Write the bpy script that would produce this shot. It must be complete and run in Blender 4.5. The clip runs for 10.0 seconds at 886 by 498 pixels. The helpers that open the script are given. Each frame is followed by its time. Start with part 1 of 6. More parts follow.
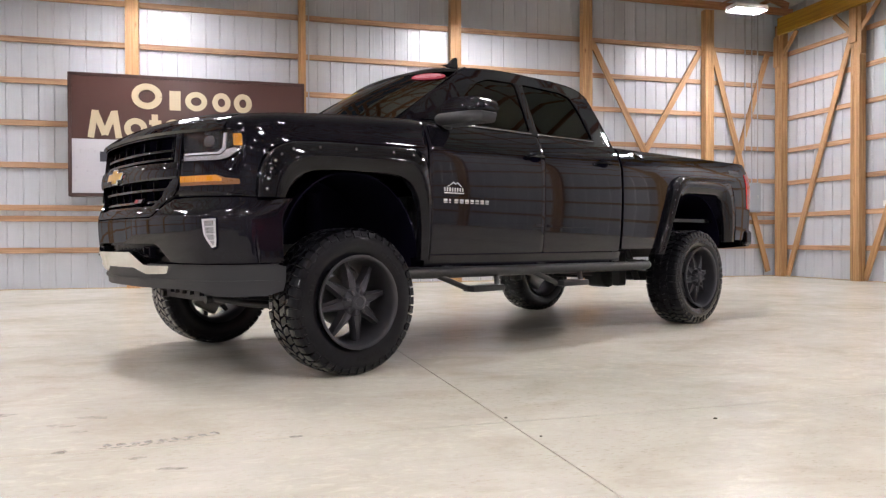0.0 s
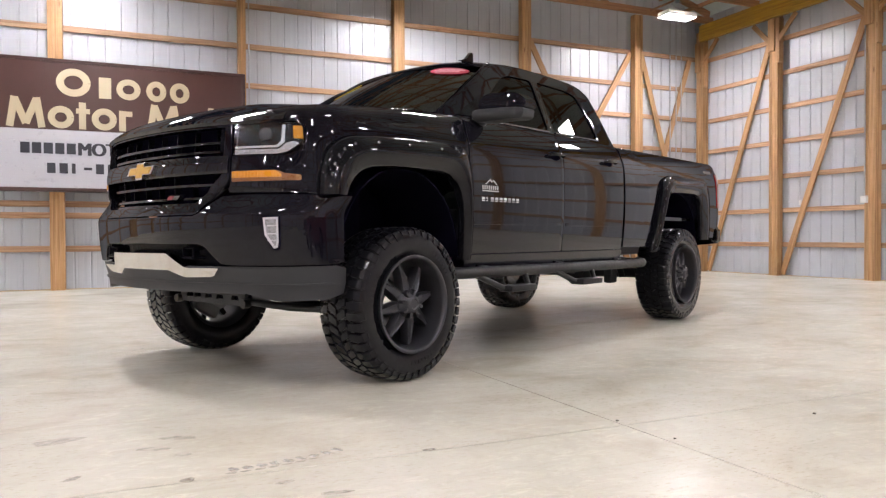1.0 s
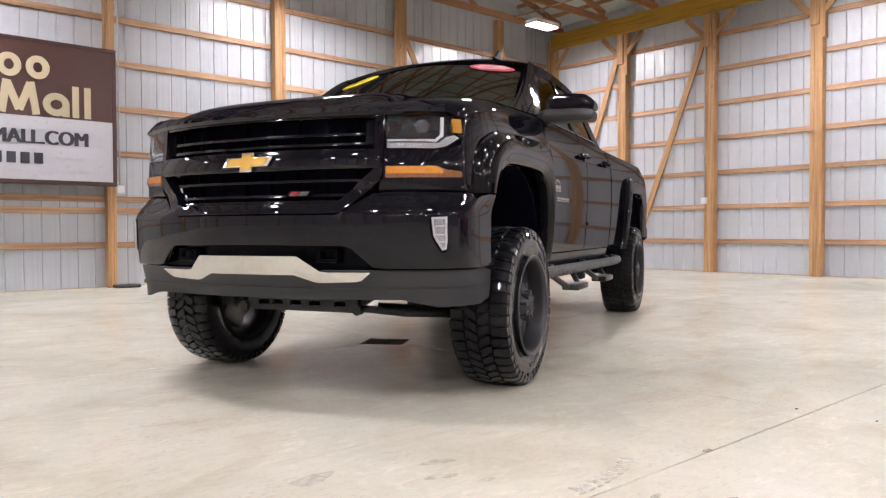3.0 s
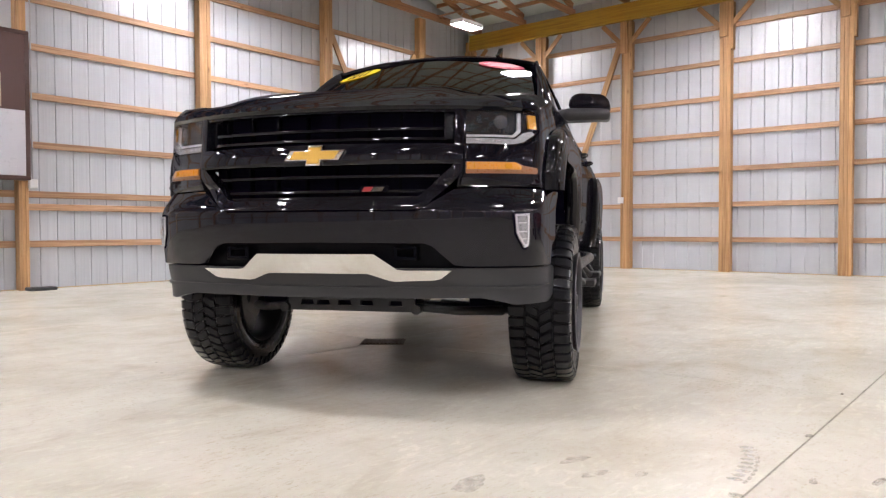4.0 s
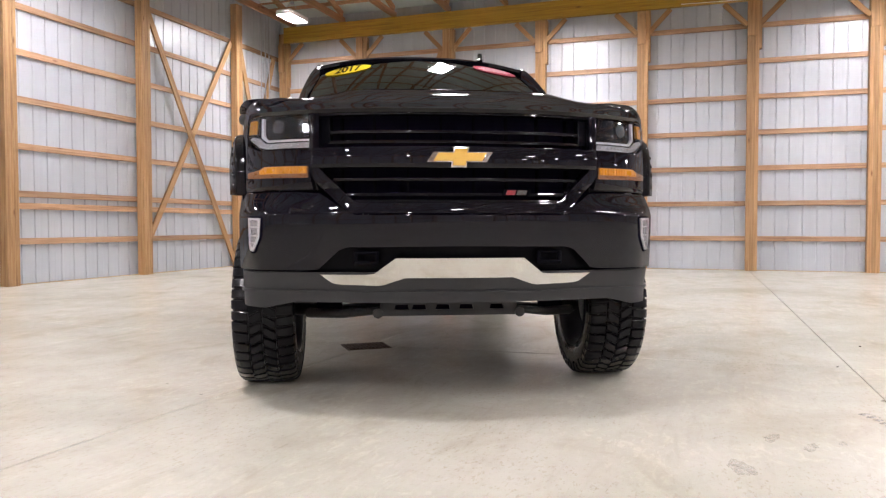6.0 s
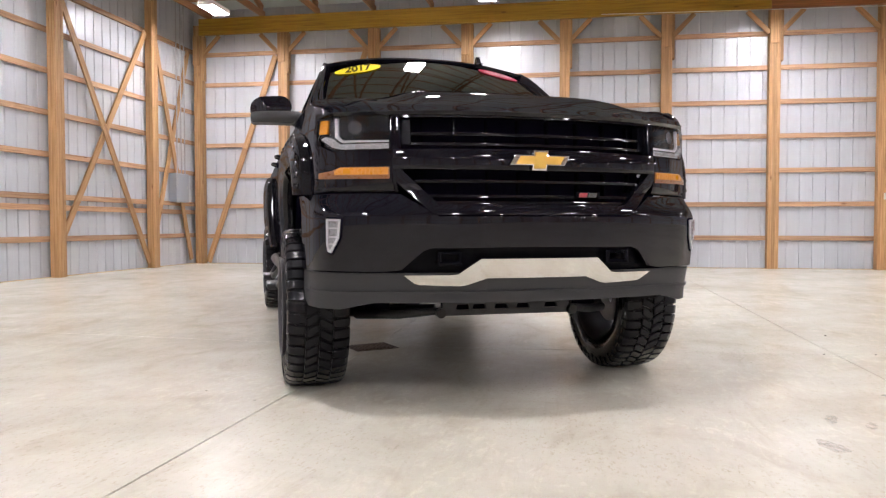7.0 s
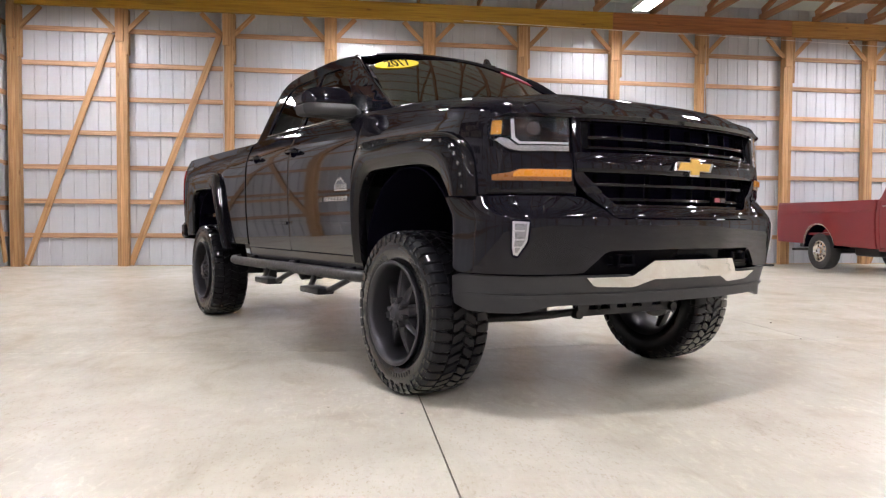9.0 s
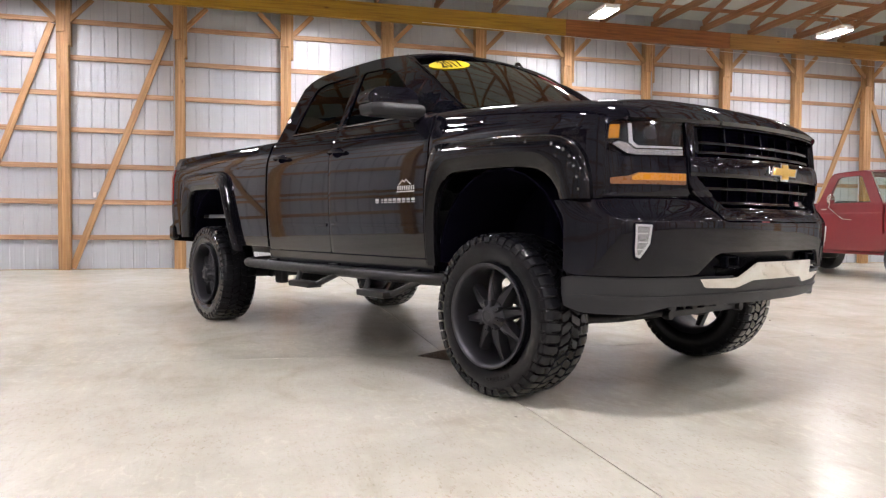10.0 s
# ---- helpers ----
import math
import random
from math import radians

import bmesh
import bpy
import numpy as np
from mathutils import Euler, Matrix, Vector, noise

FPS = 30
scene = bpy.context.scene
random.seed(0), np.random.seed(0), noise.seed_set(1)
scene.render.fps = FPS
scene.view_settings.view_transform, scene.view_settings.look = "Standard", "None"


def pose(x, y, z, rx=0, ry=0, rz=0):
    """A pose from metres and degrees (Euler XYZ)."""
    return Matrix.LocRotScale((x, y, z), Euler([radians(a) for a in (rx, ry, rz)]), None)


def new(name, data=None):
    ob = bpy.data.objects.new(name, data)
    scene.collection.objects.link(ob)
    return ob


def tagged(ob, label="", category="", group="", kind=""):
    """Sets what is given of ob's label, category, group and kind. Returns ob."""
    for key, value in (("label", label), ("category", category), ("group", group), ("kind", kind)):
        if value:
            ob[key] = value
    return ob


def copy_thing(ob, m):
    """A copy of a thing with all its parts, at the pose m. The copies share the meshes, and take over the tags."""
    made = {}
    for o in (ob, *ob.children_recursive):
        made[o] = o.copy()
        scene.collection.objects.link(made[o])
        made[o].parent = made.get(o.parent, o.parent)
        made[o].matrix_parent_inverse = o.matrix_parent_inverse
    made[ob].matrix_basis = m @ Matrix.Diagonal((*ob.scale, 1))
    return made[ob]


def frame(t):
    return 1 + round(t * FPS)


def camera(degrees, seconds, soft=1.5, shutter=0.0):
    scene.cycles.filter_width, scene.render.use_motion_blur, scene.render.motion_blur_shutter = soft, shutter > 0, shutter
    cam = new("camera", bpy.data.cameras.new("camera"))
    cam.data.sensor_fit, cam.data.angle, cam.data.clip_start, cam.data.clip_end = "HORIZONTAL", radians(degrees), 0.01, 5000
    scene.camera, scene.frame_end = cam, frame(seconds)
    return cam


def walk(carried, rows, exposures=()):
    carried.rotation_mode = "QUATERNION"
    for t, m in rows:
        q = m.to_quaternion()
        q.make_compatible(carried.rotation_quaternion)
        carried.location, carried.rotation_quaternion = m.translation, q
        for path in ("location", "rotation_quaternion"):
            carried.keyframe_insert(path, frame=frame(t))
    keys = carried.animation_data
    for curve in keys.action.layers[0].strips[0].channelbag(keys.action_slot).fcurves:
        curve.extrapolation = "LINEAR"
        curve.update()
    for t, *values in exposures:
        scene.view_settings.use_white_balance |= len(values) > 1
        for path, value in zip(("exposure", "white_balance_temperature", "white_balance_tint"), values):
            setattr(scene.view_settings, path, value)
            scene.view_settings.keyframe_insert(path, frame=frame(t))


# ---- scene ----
cam = camera(62.7, 10.0, soft=1.3)
ROWS = [  # t, x, y, z, rx, ry, rz
    (0.0, 0.356, 0.145, 0.742, 89.38, 0.19, -15.38),
    (0.5, -0.063, 0.336, 0.746, 89.22, 0.25, -19.47),
    (1.0, -0.459, 0.563, 0.762, 89.07, 0.28, -23.76),
    (1.5, -0.833, 0.810, 0.773, 88.93, 0.29, -28.12),
    (2.0, -1.193, 1.067, 0.784, 88.82, 0.28, -32.36),
    (2.5, -1.561, 1.328, 0.799, 88.70, 0.26, -36.52),
    (4.0, -2.495, 2.286, 0.793, 88.46, 0.20, -50.12),
    (4.5, -2.730, 2.653, 0.799, 88.37, 0.20, -55.44),
    (5.0, -2.946, 3.032, 0.800, 88.25, 0.19, -60.80),
    (5.5, -3.172, 3.422, 0.813, 88.21, 0.12, -65.79),
    (7.0, -3.667, 4.647, 0.835, 88.11, 0.03, -79.62),
    (7.5, -3.735, 5.078, 0.841, 88.08, -0.03, -84.24),
    (8.0, -3.774, 5.523, 0.854, 88.05, -0.08, -88.79),
    (8.5, -3.734, 5.972, 0.847, 88.00, -0.16, -93.19),
    (9.0, -3.669, 6.432, 0.852, 87.98, -0.24, -97.22),
    (9.5, -3.563, 6.896, 0.851, 88.04, -0.31, -100.75),
    (10.0, -3.473, 7.336, 0.852, 88.13, -0.34, -104.12),
]
walk(cam, [(t, pose(*row)) for t, *row in ROWS], exposures=((0.0, -0.08), (1.5, -0.04), (3.0, 0.0), (10.0, 0.0)))

# ---- world and exposure ----
world = bpy.data.worlds.new("world")
scene.world = world
world.use_nodes = True
world.node_tree.nodes["Background"].inputs["Color"].default_value = (0.6, 0.7, 0.85, 1)
world.node_tree.nodes["Background"].inputs["Strength"].default_value = 0.05
scene.view_settings.exposure = 0.0
LAMP_POWER = 290.0


# ---- materials ----
def mat(name, color, rough=0.5, metal=0.0, coat=0.0, **extra):
    m = bpy.data.materials.new(name)
    m.use_nodes = True
    b = m.node_tree.nodes["Principled BSDF"]
    b.inputs["Base Color"].default_value = (*color, 1)
    b.inputs["Roughness"].default_value = rough
    b.inputs["Metallic"].default_value = metal
    b.inputs["Coat Weight"].default_value = coat
    b.inputs["Coat Roughness"].default_value = 0.03
    for key, value in extra.items():
        b.inputs[key.replace("_", " ")].default_value = value
    return m


def node(m, kind, **props):
    n = m.node_tree.nodes.new(kind)
    for key, value in props.items():
        if key in n.inputs:
            n.inputs[key].default_value = value
    return n


def link(m, a, out, b, inp):
    m.node_tree.links.new(a.outputs[out], b.inputs[inp])


def coords(m, scale=(1, 1, 1), world_space=False):
    t = node(m, "ShaderNodeTexCoord")
    mp = node(m, "ShaderNodeMapping", Scale=scale)
    if world_space:
        g = node(m, "ShaderNodeNewGeometry")
        link(m, g, "Position", mp, "Vector")
    else:
        link(m, t, "Object", mp, "Vector")
    return mp


def ramp(m, src, out, stops):
    r = node(m, "ShaderNodeValToRGB")
    e = r.color_ramp.elements
    while len(e) < len(stops):
        e.new(0.5)
    for el, (p, c) in zip(e, stops):
        el.position, el.color = p, (*c, 1) if len(c) == 3 else c
    link(m, src, out, r, "Fac")
    return r


def grain(m, scale, amount_rough, lo, hi, bump=0.0, detail=4, mapping=None, dist=0.01):
    """Roughness variation between lo and hi, and a fine bump, by a noise of the given scale."""
    mp = mapping or coords(m)
    n = node(m, "ShaderNodeTexNoise", Scale=scale, Detail=detail)
    link(m, mp, "Vector", n, "Vector")
    b = m.node_tree.nodes["Principled BSDF"]
    if amount_rough:
        r = node(m, "ShaderNodeMapRange")
        r.inputs["From Min"].default_value, r.inputs["From Max"].default_value = 0.3, 0.7
        r.inputs["To Min"].default_value, r.inputs["To Max"].default_value = lo, hi
        link(m, n, "Fac", r, "Value")
        link(m, r, "Result", b, "Roughness")
    if bump:
        k = node(m, "ShaderNodeBump", Strength=bump, Distance=dist)
        link(m, n, "Fac", k, "Height")
        link(m, k, "Normal", b, "Normal")
    return m


def wood_material(name, light, mid, dark):
    """Sawn lumber, grain along the piece's own x axis, tone varied from piece to piece."""
    m = mat(name, mid, 0.62)
    b = m.node_tree.nodes["Principled BSDF"]
    info = node(m, "ShaderNodeObjectInfo")
    shift = node(m, "ShaderNodeVectorMath")
    shift.operation = "MULTIPLY_ADD"
    t = node(m, "ShaderNodeTexCoord")
    comb = node(m, "ShaderNodeCombineXYZ")
    for k in "XYZ":
        link(m, info, "Random", comb, k)
    shift.inputs[1].default_value = (17, 13, 11)
    link(m, comb, "Vector", shift, 0)
    link(m, t, "Object", shift, 2)
    mp = node(m, "ShaderNodeMapping", Scale=(0.5, 14, 14))
    link(m, shift, "Vector", mp, "Vector")
    n = node(m, "ShaderNodeTexNoise", Scale=2.2, Detail=6, Roughness=0.6, Distortion=0.6)
    link(m, mp, "Vector", n, "Vector")
    r = ramp(m, n, "Fac", [(0.3, dark), (0.5, mid), (0.72, light)])
    mp2 = node(m, "ShaderNodeMapping", Scale=(1.6, 5, 5))
    link(m, shift, "Vector", mp2, "Vector")
    knots = node(m, "ShaderNodeTexVoronoi", Scale=1.0)
    link(m, mp2, "Vector", knots, "Vector")
    kr = ramp(m, knots, "Distance", [(0.03, (0.35, 0.22, 0.14)), (0.11, (1, 1, 1))])
    mul = node(m, "ShaderNodeMixRGB")
    mul.blend_type = "MULTIPLY"
    mul.inputs["Fac"].default_value = 0.8
    link(m, r, "Color", mul, "Color1")
    link(m, kr, "Color", mul, "Color2")
    hsv = node(m, "ShaderNodeHueSaturation")
    v = node(m, "ShaderNodeMapRange")
    v.inputs["To Min"].default_value, v.inputs["To Max"].default_value = 0.78, 1.16
    link(m, info, "Random", v, "Value")
    link(m, v, "Result", hsv, "Value")
    link(m, mul, "Color", hsv, "Color")
    link(m, hsv, "Color", b, "Base Color")
    k = node(m, "ShaderNodeBump", Strength=0.25, Distance=0.004)
    link(m, n, "Fac", k, "Height")
    link(m, k, "Normal", b, "Normal")
    return m


M_WOOD = wood_material("pine_lumber", (0.54, 0.338, 0.168), (0.415, 0.236, 0.103), (0.26, 0.136, 0.056))
M_GIRT = wood_material("pinkish_pine_lumber", (0.57, 0.372, 0.226), (0.44, 0.260, 0.145), (0.25, 0.135, 0.07))
M_WOOD_TREATED = wood_material("treated_lumber", (0.50, 0.36, 0.15), (0.42, 0.28, 0.10), (0.28, 0.17, 0.06))
M_BEAM_YELLOW = wood_material("yellow_laminated_beam", (0.46, 0.275, 0.028), (0.38, 0.215, 0.018), (0.25, 0.13, 0.012))
M_BEAM_RED = wood_material("red_brown_laminated_beam", (0.36, 0.15, 0.05), (0.28, 0.105, 0.032), (0.17, 0.06, 0.02))
M_BEAM_OCHRE = wood_material("ochre_brown_laminated_beam", (0.42, 0.235, 0.07), (0.34, 0.175, 0.045), (0.20, 0.095, 0.025))
M_TRUSS = wood_material("truss_lumber", (0.42, 0.22, 0.11), (0.33, 0.165, 0.08), (0.22, 0.105, 0.05))


def sheet_material():
    m = mat("painted_steel_sheet", (0.70, 0.73, 0.76), 0.30, Specular_IOR_Level=0.85)
    b = m.node_tree.nodes["Principled BSDF"]
    mp = coords(m, (1.3, 1.3, 0.5), True)
    n = node(m, "ShaderNodeTexNoise", Scale=1.2, Detail=5)
    link(m, mp, "Vector", n, "Vector")
    r = ramp(m, n, "Fac", [(0.3, (0.425, 0.446, 0.482)), (0.7, (0.505, 0.527, 0.565))])
    link(m, r, "Color", b, "Base Color")
    n2 = node(m, "ShaderNodeTexNoise", Scale=2.5, Detail=2)
    mp2 = coords(m, (1, 1, 1), True)
    link(m, mp2, "Vector", n2, "Vector")
    k = node(m, "ShaderNodeBump", Strength=0.25, Distance=0.02)
    link(m, n2, "Fac", k, "Height")
    # fine upright waves of the rolled sheet, stronger in some panels than in others
    mp3 = coords(m, (20, 20, 0.2), True)
    n3 = node(m, "ShaderNodeTexNoise", Scale=1.0, Detail=2)
    link(m, mp3, "Vector", n3, "Vector")
    k2 = node(m, "ShaderNodeBump", Strength=0.85, Distance=0.009)
    link(m, n3, "Fac", k2, "Height")
    link(m, k, "Normal", k2, "Normal")
    link(m, k2, "Normal", b, "Normal")
    return m


M_SHEET = sheet_material()
M_ROOF = grain(mat("roof_sheet_underside", (0.50, 0.56, 0.53), 0.55), 1.5, True, 0.45, 0.65, 0.1)


def concrete_material():
    m = mat("sealed_concrete", (0.5, 0.47, 0.42), 0.3, Specular_IOR_Level=0.18)
    b = m.node_tree.nodes["Principled BSDF"]
    mp = coords(m, (1, 1, 1), True)
    big = node(m, "ShaderNodeTexNoise", Scale=0.45, Detail=5, Roughness=0.6, Distortion=0.4)
    link(m, mp, "Vector", big, "Vector")
    r1 = ramp(m, big, "Fac", [(0.30, (0.405, 0.386, 0.328)), (0.5, (0.497, 0.471, 0.404)), (0.70, (0.558, 0.520, 0.456))])
    mid = node(m, "ShaderNodeTexNoise", Scale=3.2, Detail=8, Roughness=0.65, Distortion=0.8)
    link(m, mp, "Vector", mid, "Vector")
    r2 = ramp(m, mid, "Fac", [(0.2, (0.93, 0.92, 0.895)), (0.55, (1, 1, 1)), (0.8, (1.04, 1.04, 1.03))])
    mul = node(m, "ShaderNodeMixRGB")
    mul.blend_type = "MULTIPLY"
    mul.inputs["Fac"].default_value = 0.8
    link(m, r1, "Color", mul, "Color1")
    link(m, r2, "Color", mul, "Color2")
    # brownish and pale trowel blotches, drawn out along the hall
    mpb = coords(m, (0.8, 1.25, 1), True)
    blot = node(m, "ShaderNodeTexNoise", Scale=1.35, Detail=7, Roughness=0.62, Distortion=1.4)
    link(m, mpb, "Vector", blot, "Vector")
    rb = ramp(m, blot, "Fac", [(0.32, (0.78, 0.74, 0.67)), (0.45, (0.97, 0.95, 0.92)), (0.56, (1, 1, 1)), (0.70, (1.08, 1.08, 1.08))])
    mulb = node(m, "ShaderNodeMixRGB")
    mulb.blend_type = "MULTIPLY"
    mulb.inputs["Fac"].default_value = 0.55
    link(m, mul, "Color", mulb, "Color1")
    link(m, rb, "Color", mulb, "Color2")
    mul = mulb
    # fine mottle of the power-trowelled skin, and faint swept marks
    fine = node(m, "ShaderNodeTexNoise", Scale=15.0, Detail=7, Roughness=0.72, Distortion=0.5)
    link(m, mp, "Vector", fine, "Vector")
    rf = ramp(m, fine, "Fac", [(0.30, (0.86, 0.85, 0.83)), (0.46, (0.985, 0.985, 0.98)), (0.60, (1, 1, 1)), (0.72, (1.06, 1.06, 1.06))])
    mpw = coords(m, (0.9, 7.0, 1), True)
    mpw.inputs["Rotation"].default_value = (0, 0, 0.5)
    swept = node(m, "ShaderNodeTexNoise", Scale=1.6, Detail=5, Roughness=0.6, Distortion=2.2)
    link(m, mpw, "Vector", swept, "Vector")
    rw = ramp(m, swept, "Fac", [(0.30, (0.86, 0.85, 0.82)), (0.45, (1, 1, 1)), (0.60, (1, 1, 1)), (0.72, (1.07, 1.07, 1.07))])
    for src in (rf, rw):
        mx = node(m, "ShaderNodeMixRGB")
        mx.blend_type = "MULTIPLY"
        mx.inputs["Fac"].default_value = 0.38
        link(m, mul, "Color", mx, "Color1")
        link(m, src, "Color", mx, "Color2")
        mul = mx
    # scattered small dark specks
    speck = node(m, "ShaderNodeTexVoronoi", Scale=2.0)
    link(m, mp, "Vector", speck, "Vector")
    r4 = ramp(m, speck, "Distance", [(0.014, (0.2, 0.19, 0.17)), (0.022, (1, 1, 1))])
    mul3 = node(m, "ShaderNodeMixRGB")
    mul3.blend_type = "MULTIPLY"
    mul3.inputs["Fac"].default_value = 0.7
    link(m, mul, "Color", mul3, "Color1")
    link(m, r4, "Color", mul3, "Color2")
    # brown crumbs in some places, pale scraped patches in others
    where = node(m, "ShaderNodeTexNoise", Scale=0.9, Detail=3, Roughness=0.55, Distortion=0.8)
    link(m, mp, "Vector", where, "Vector")
    mps = coords(m, (1.0, 2.1, 1), True)
    mps.inputs["Rotation"].default_value = (0, 0, 0.35)
    smudge = node(m, "ShaderNodeTexNoise", Scale=10.0, Detail=5, Roughness=0.7, Distortion=1.0)
    link(m, mps, "Vector", smudge, "Vector")
    crumbs = node(m, "ShaderNodeTexNoise", Scale=34.0, Detail=3, Roughness=0.6)
    link(m, mps, "Vector", crumbs, "Vector")
    dark = ramp(m, crumbs, "Fac", [(0.57, (1, 1, 1)), (0.72, (0.80, 0.77, 0.71))])
    pale = ramp(m, smudge, "Fac", [(0.50, (1, 1, 1)), (0.66, (1.14, 1.135, 1.11))])
    last = mul3
    for tone, stops in ((dark, [(0.46, (0.25, 0.25, 0.25)), (0.60, (1, 1, 1))]), (pale, [(0.42, (1, 1, 1)), (0.56, (0, 0, 0))])):
        mask = ramp(m, where, "Fac", stops)
        mx = node(m, "ShaderNodeMixRGB")
        mx.blend_type = "MULTIPLY"
        link(m, mask, "Color", mx, "Fac")
        link(m, last, "Color", mx, "Color1")
        link(m, tone, "Color", mx, "Color2")
        last = mx
    link(m, last, "Color", b, "Base Color")
    rr = node(m, "ShaderNodeMapRange")
    rr.inputs["From Min"].default_value, rr.inputs["From Max"].default_value = 0.3, 0.7
    rr.inputs["To Min"].default_value, rr.inputs["To Max"].default_value = 0.235, 0.271
    link(m, mid, "Fac", rr, "Value")
    link(m, rr, "Result", b, "Roughness")
    return m


M_FLOOR = concrete_material()
M_JOINT = mat("joint_shadow_filler", (0.10, 0.09, 0.08), 0.8)
M_GALV = grain(mat("galvanised_conduit", (0.42, 0.43, 0.44), 0.4, 0.7), 30, True, 0.28, 0.45)
M_GREYBOX = grain(mat("grey_enamel", (0.30, 0.32, 0.35), 0.45), 20, True, 0.35, 0.55)
M_WHITE = grain(mat("white_plastic", (0.75, 0.75, 0.74), 0.4), 15, True, 0.3, 0.5)
M_DARK = grain(mat("dark_rubber", (0.03, 0.03, 0.03), 0.6), 25, True, 0.5, 0.75, 0.1)


def lamp_material():
    m = bpy.data.materials.new("lamp_diffuser")
    m.use_nodes = True
    b = m.node_tree.nodes["Principled BSDF"]
    b.inputs["Base Color"].default_value = (0.9, 0.9, 0.88, 1)
    b.inputs["Emission Color"].default_value = (1.02, 0.98, 1.035, 1)
    b.inputs["Emission Strength"].default_value = LAMP_POWER
    return m


M_LAMP = lamp_material()


# ---- mesh tools ----
def mesh_object(name, bm, material, parent=None, label="", smooth=None, local=None):
    """Links a bmesh as one object. smooth: the angle in degrees above which edges stay sharp."""
    if smooth is not None:
        bm.normal_update()
        for f in bm.faces:
            f.smooth = True
        for e in bm.edges:
            e.smooth = len(e.link_faces) == 2 and e.calc_face_angle(0) < radians(smooth)
    me = bpy.data.meshes.new(name)
    bm.to_mesh(me)
    bm.free()
    for mm in material if isinstance(material, (list, tuple)) else [material]:
        me.materials.append(mm)
    ob = new(name, me)
    if parent:
        ob.parent = parent
    if local is not None:
        ob.matrix_basis = local
    if label:
        ob["label"] = label
    return ob


def part(name, bm, material, parent, label="", smooth=None, local=None):
    return mesh_object(name, bm, material, parent, label, smooth, local)


def empty(name, m=None):
    ob = new(name)
    ob.empty_display_size = 0.1
    if m is not None:
        ob.matrix_basis = m
    return ob


def box(bm, x0, x1, y0, y1, z0, z1, bevel=0.0, seg=1):
    r = bmesh.ops.create_cube(bm, size=1.0, matrix=Matrix.Translation(((x0 + x1) / 2, (y0 + y1) / 2, (z0 + z1) / 2)) @ Matrix.Diagonal((x1 - x0, y1 - y0, z1 - z0, 1)))
    if bevel:
        es = {e for v in r["verts"] for e in v.link_edges}
        bmesh.ops.bevel(bm, geom=list(es), offset=bevel, segments=seg, affect="EDGES", profile=0.5)
    return bm


def boxed(*args, **kw):
    return box(bmesh.new(), *args, **kw)


def tube(bm, points, radius, sides=8, caps=True):
    """A round bar along a line of points."""
    pts = [Vector(p) for p in points]
    rings = []
    for i, p in enumerate(pts):
        d = (pts[min(i + 1, len(pts) - 1)] - pts[max(i - 1, 0)]).normalized()
        a = d.orthogonal().normalized() if i == 0 else (rings_a - d * rings_a.dot(d)).normalized()
        rings_a = a
        b = d.cross(a)
        rr = radius[i] if isinstance(radius, (list, tuple)) else radius
        rings.append([bm.verts.new(p + rr * (math.cos(k * math.tau / sides) * a + math.sin(k * math.tau / sides) * b)) for k in range(sides)])
    for r0, r1 in zip(rings, rings[1:]):
        for k in range(sides):
            bm.faces.new((r0[k], r0[(k + 1) % sides], r1[(k + 1) % sides], r1[k]))
    if caps:
        bm.faces.new(list(reversed(rings[0])))
        bm.faces.new(rings[-1])
    return bm


LUMBER = {}


def lumber(name, a, b, w, d, material, parent, up=(0, 0, 1), label=""):
    """A sawn piece from a to b: w wide (across both its run and up), d deep (towards up). Alike pieces share a mesh."""
    a, b = Vector(a), Vector(b)
    n = (b - a).length
    x = (b - a) / n
    y = Vector(up).cross(x).normalized()
    z = x.cross(y)
    key = (name, round(n, 3), w, d, material.name)
    if key not in LUMBER:
        me = bpy.data.meshes.new(name)
        bm = boxed(0, n, -w / 2, w / 2, -d / 2, d / 2, bevel=0.004)
        bm.to_mesh(me)
        bm.free()
        me.materials.append(material)
        LUMBER[key] = me
    ob = new(name, LUMBER[key])
    ob.parent = parent
    m = Matrix((x, y, z)).transposed().to_4x4()
    m.translation = a
    ob.matrix_basis = m
    if label:
        ob["label"] = label
    return ob


# ---- the hall ----
EAST, NORTH, WEST, SOUTH = 10.93, 12.72, -13.0, -16.6
EAVE = 4.83
POST_W, POST_D = 0.20, 0.15

bm = bmesh.new()
box(bm, WEST - 0.4, EAST + 0.4, SOUTH - 0.4, NORTH + 0.4, -0.2, -0.06)
floor = mesh_object("floor", bm, M_JOINT)
tagged(floor, "light cream sealed concrete floor with sawn joints", "floor", kind="structure")
# slabs between the sawn joints
JX = [WEST - 0.4, 1.412, EAST + 0.4]
JY = [SOUTH - 0.4, -0.12, 2.98, 6.088, NORTH + 0.4]
DRAIN = (1.36, 6.09)


def dip(x, y):
    """The floor's height: it falls very slightly towards the drain."""
    return -0.045 * max(0.0, 1 - math.hypot(x - DRAIN[0], y - DRAIN[1]) / 4.6) ** 1.2


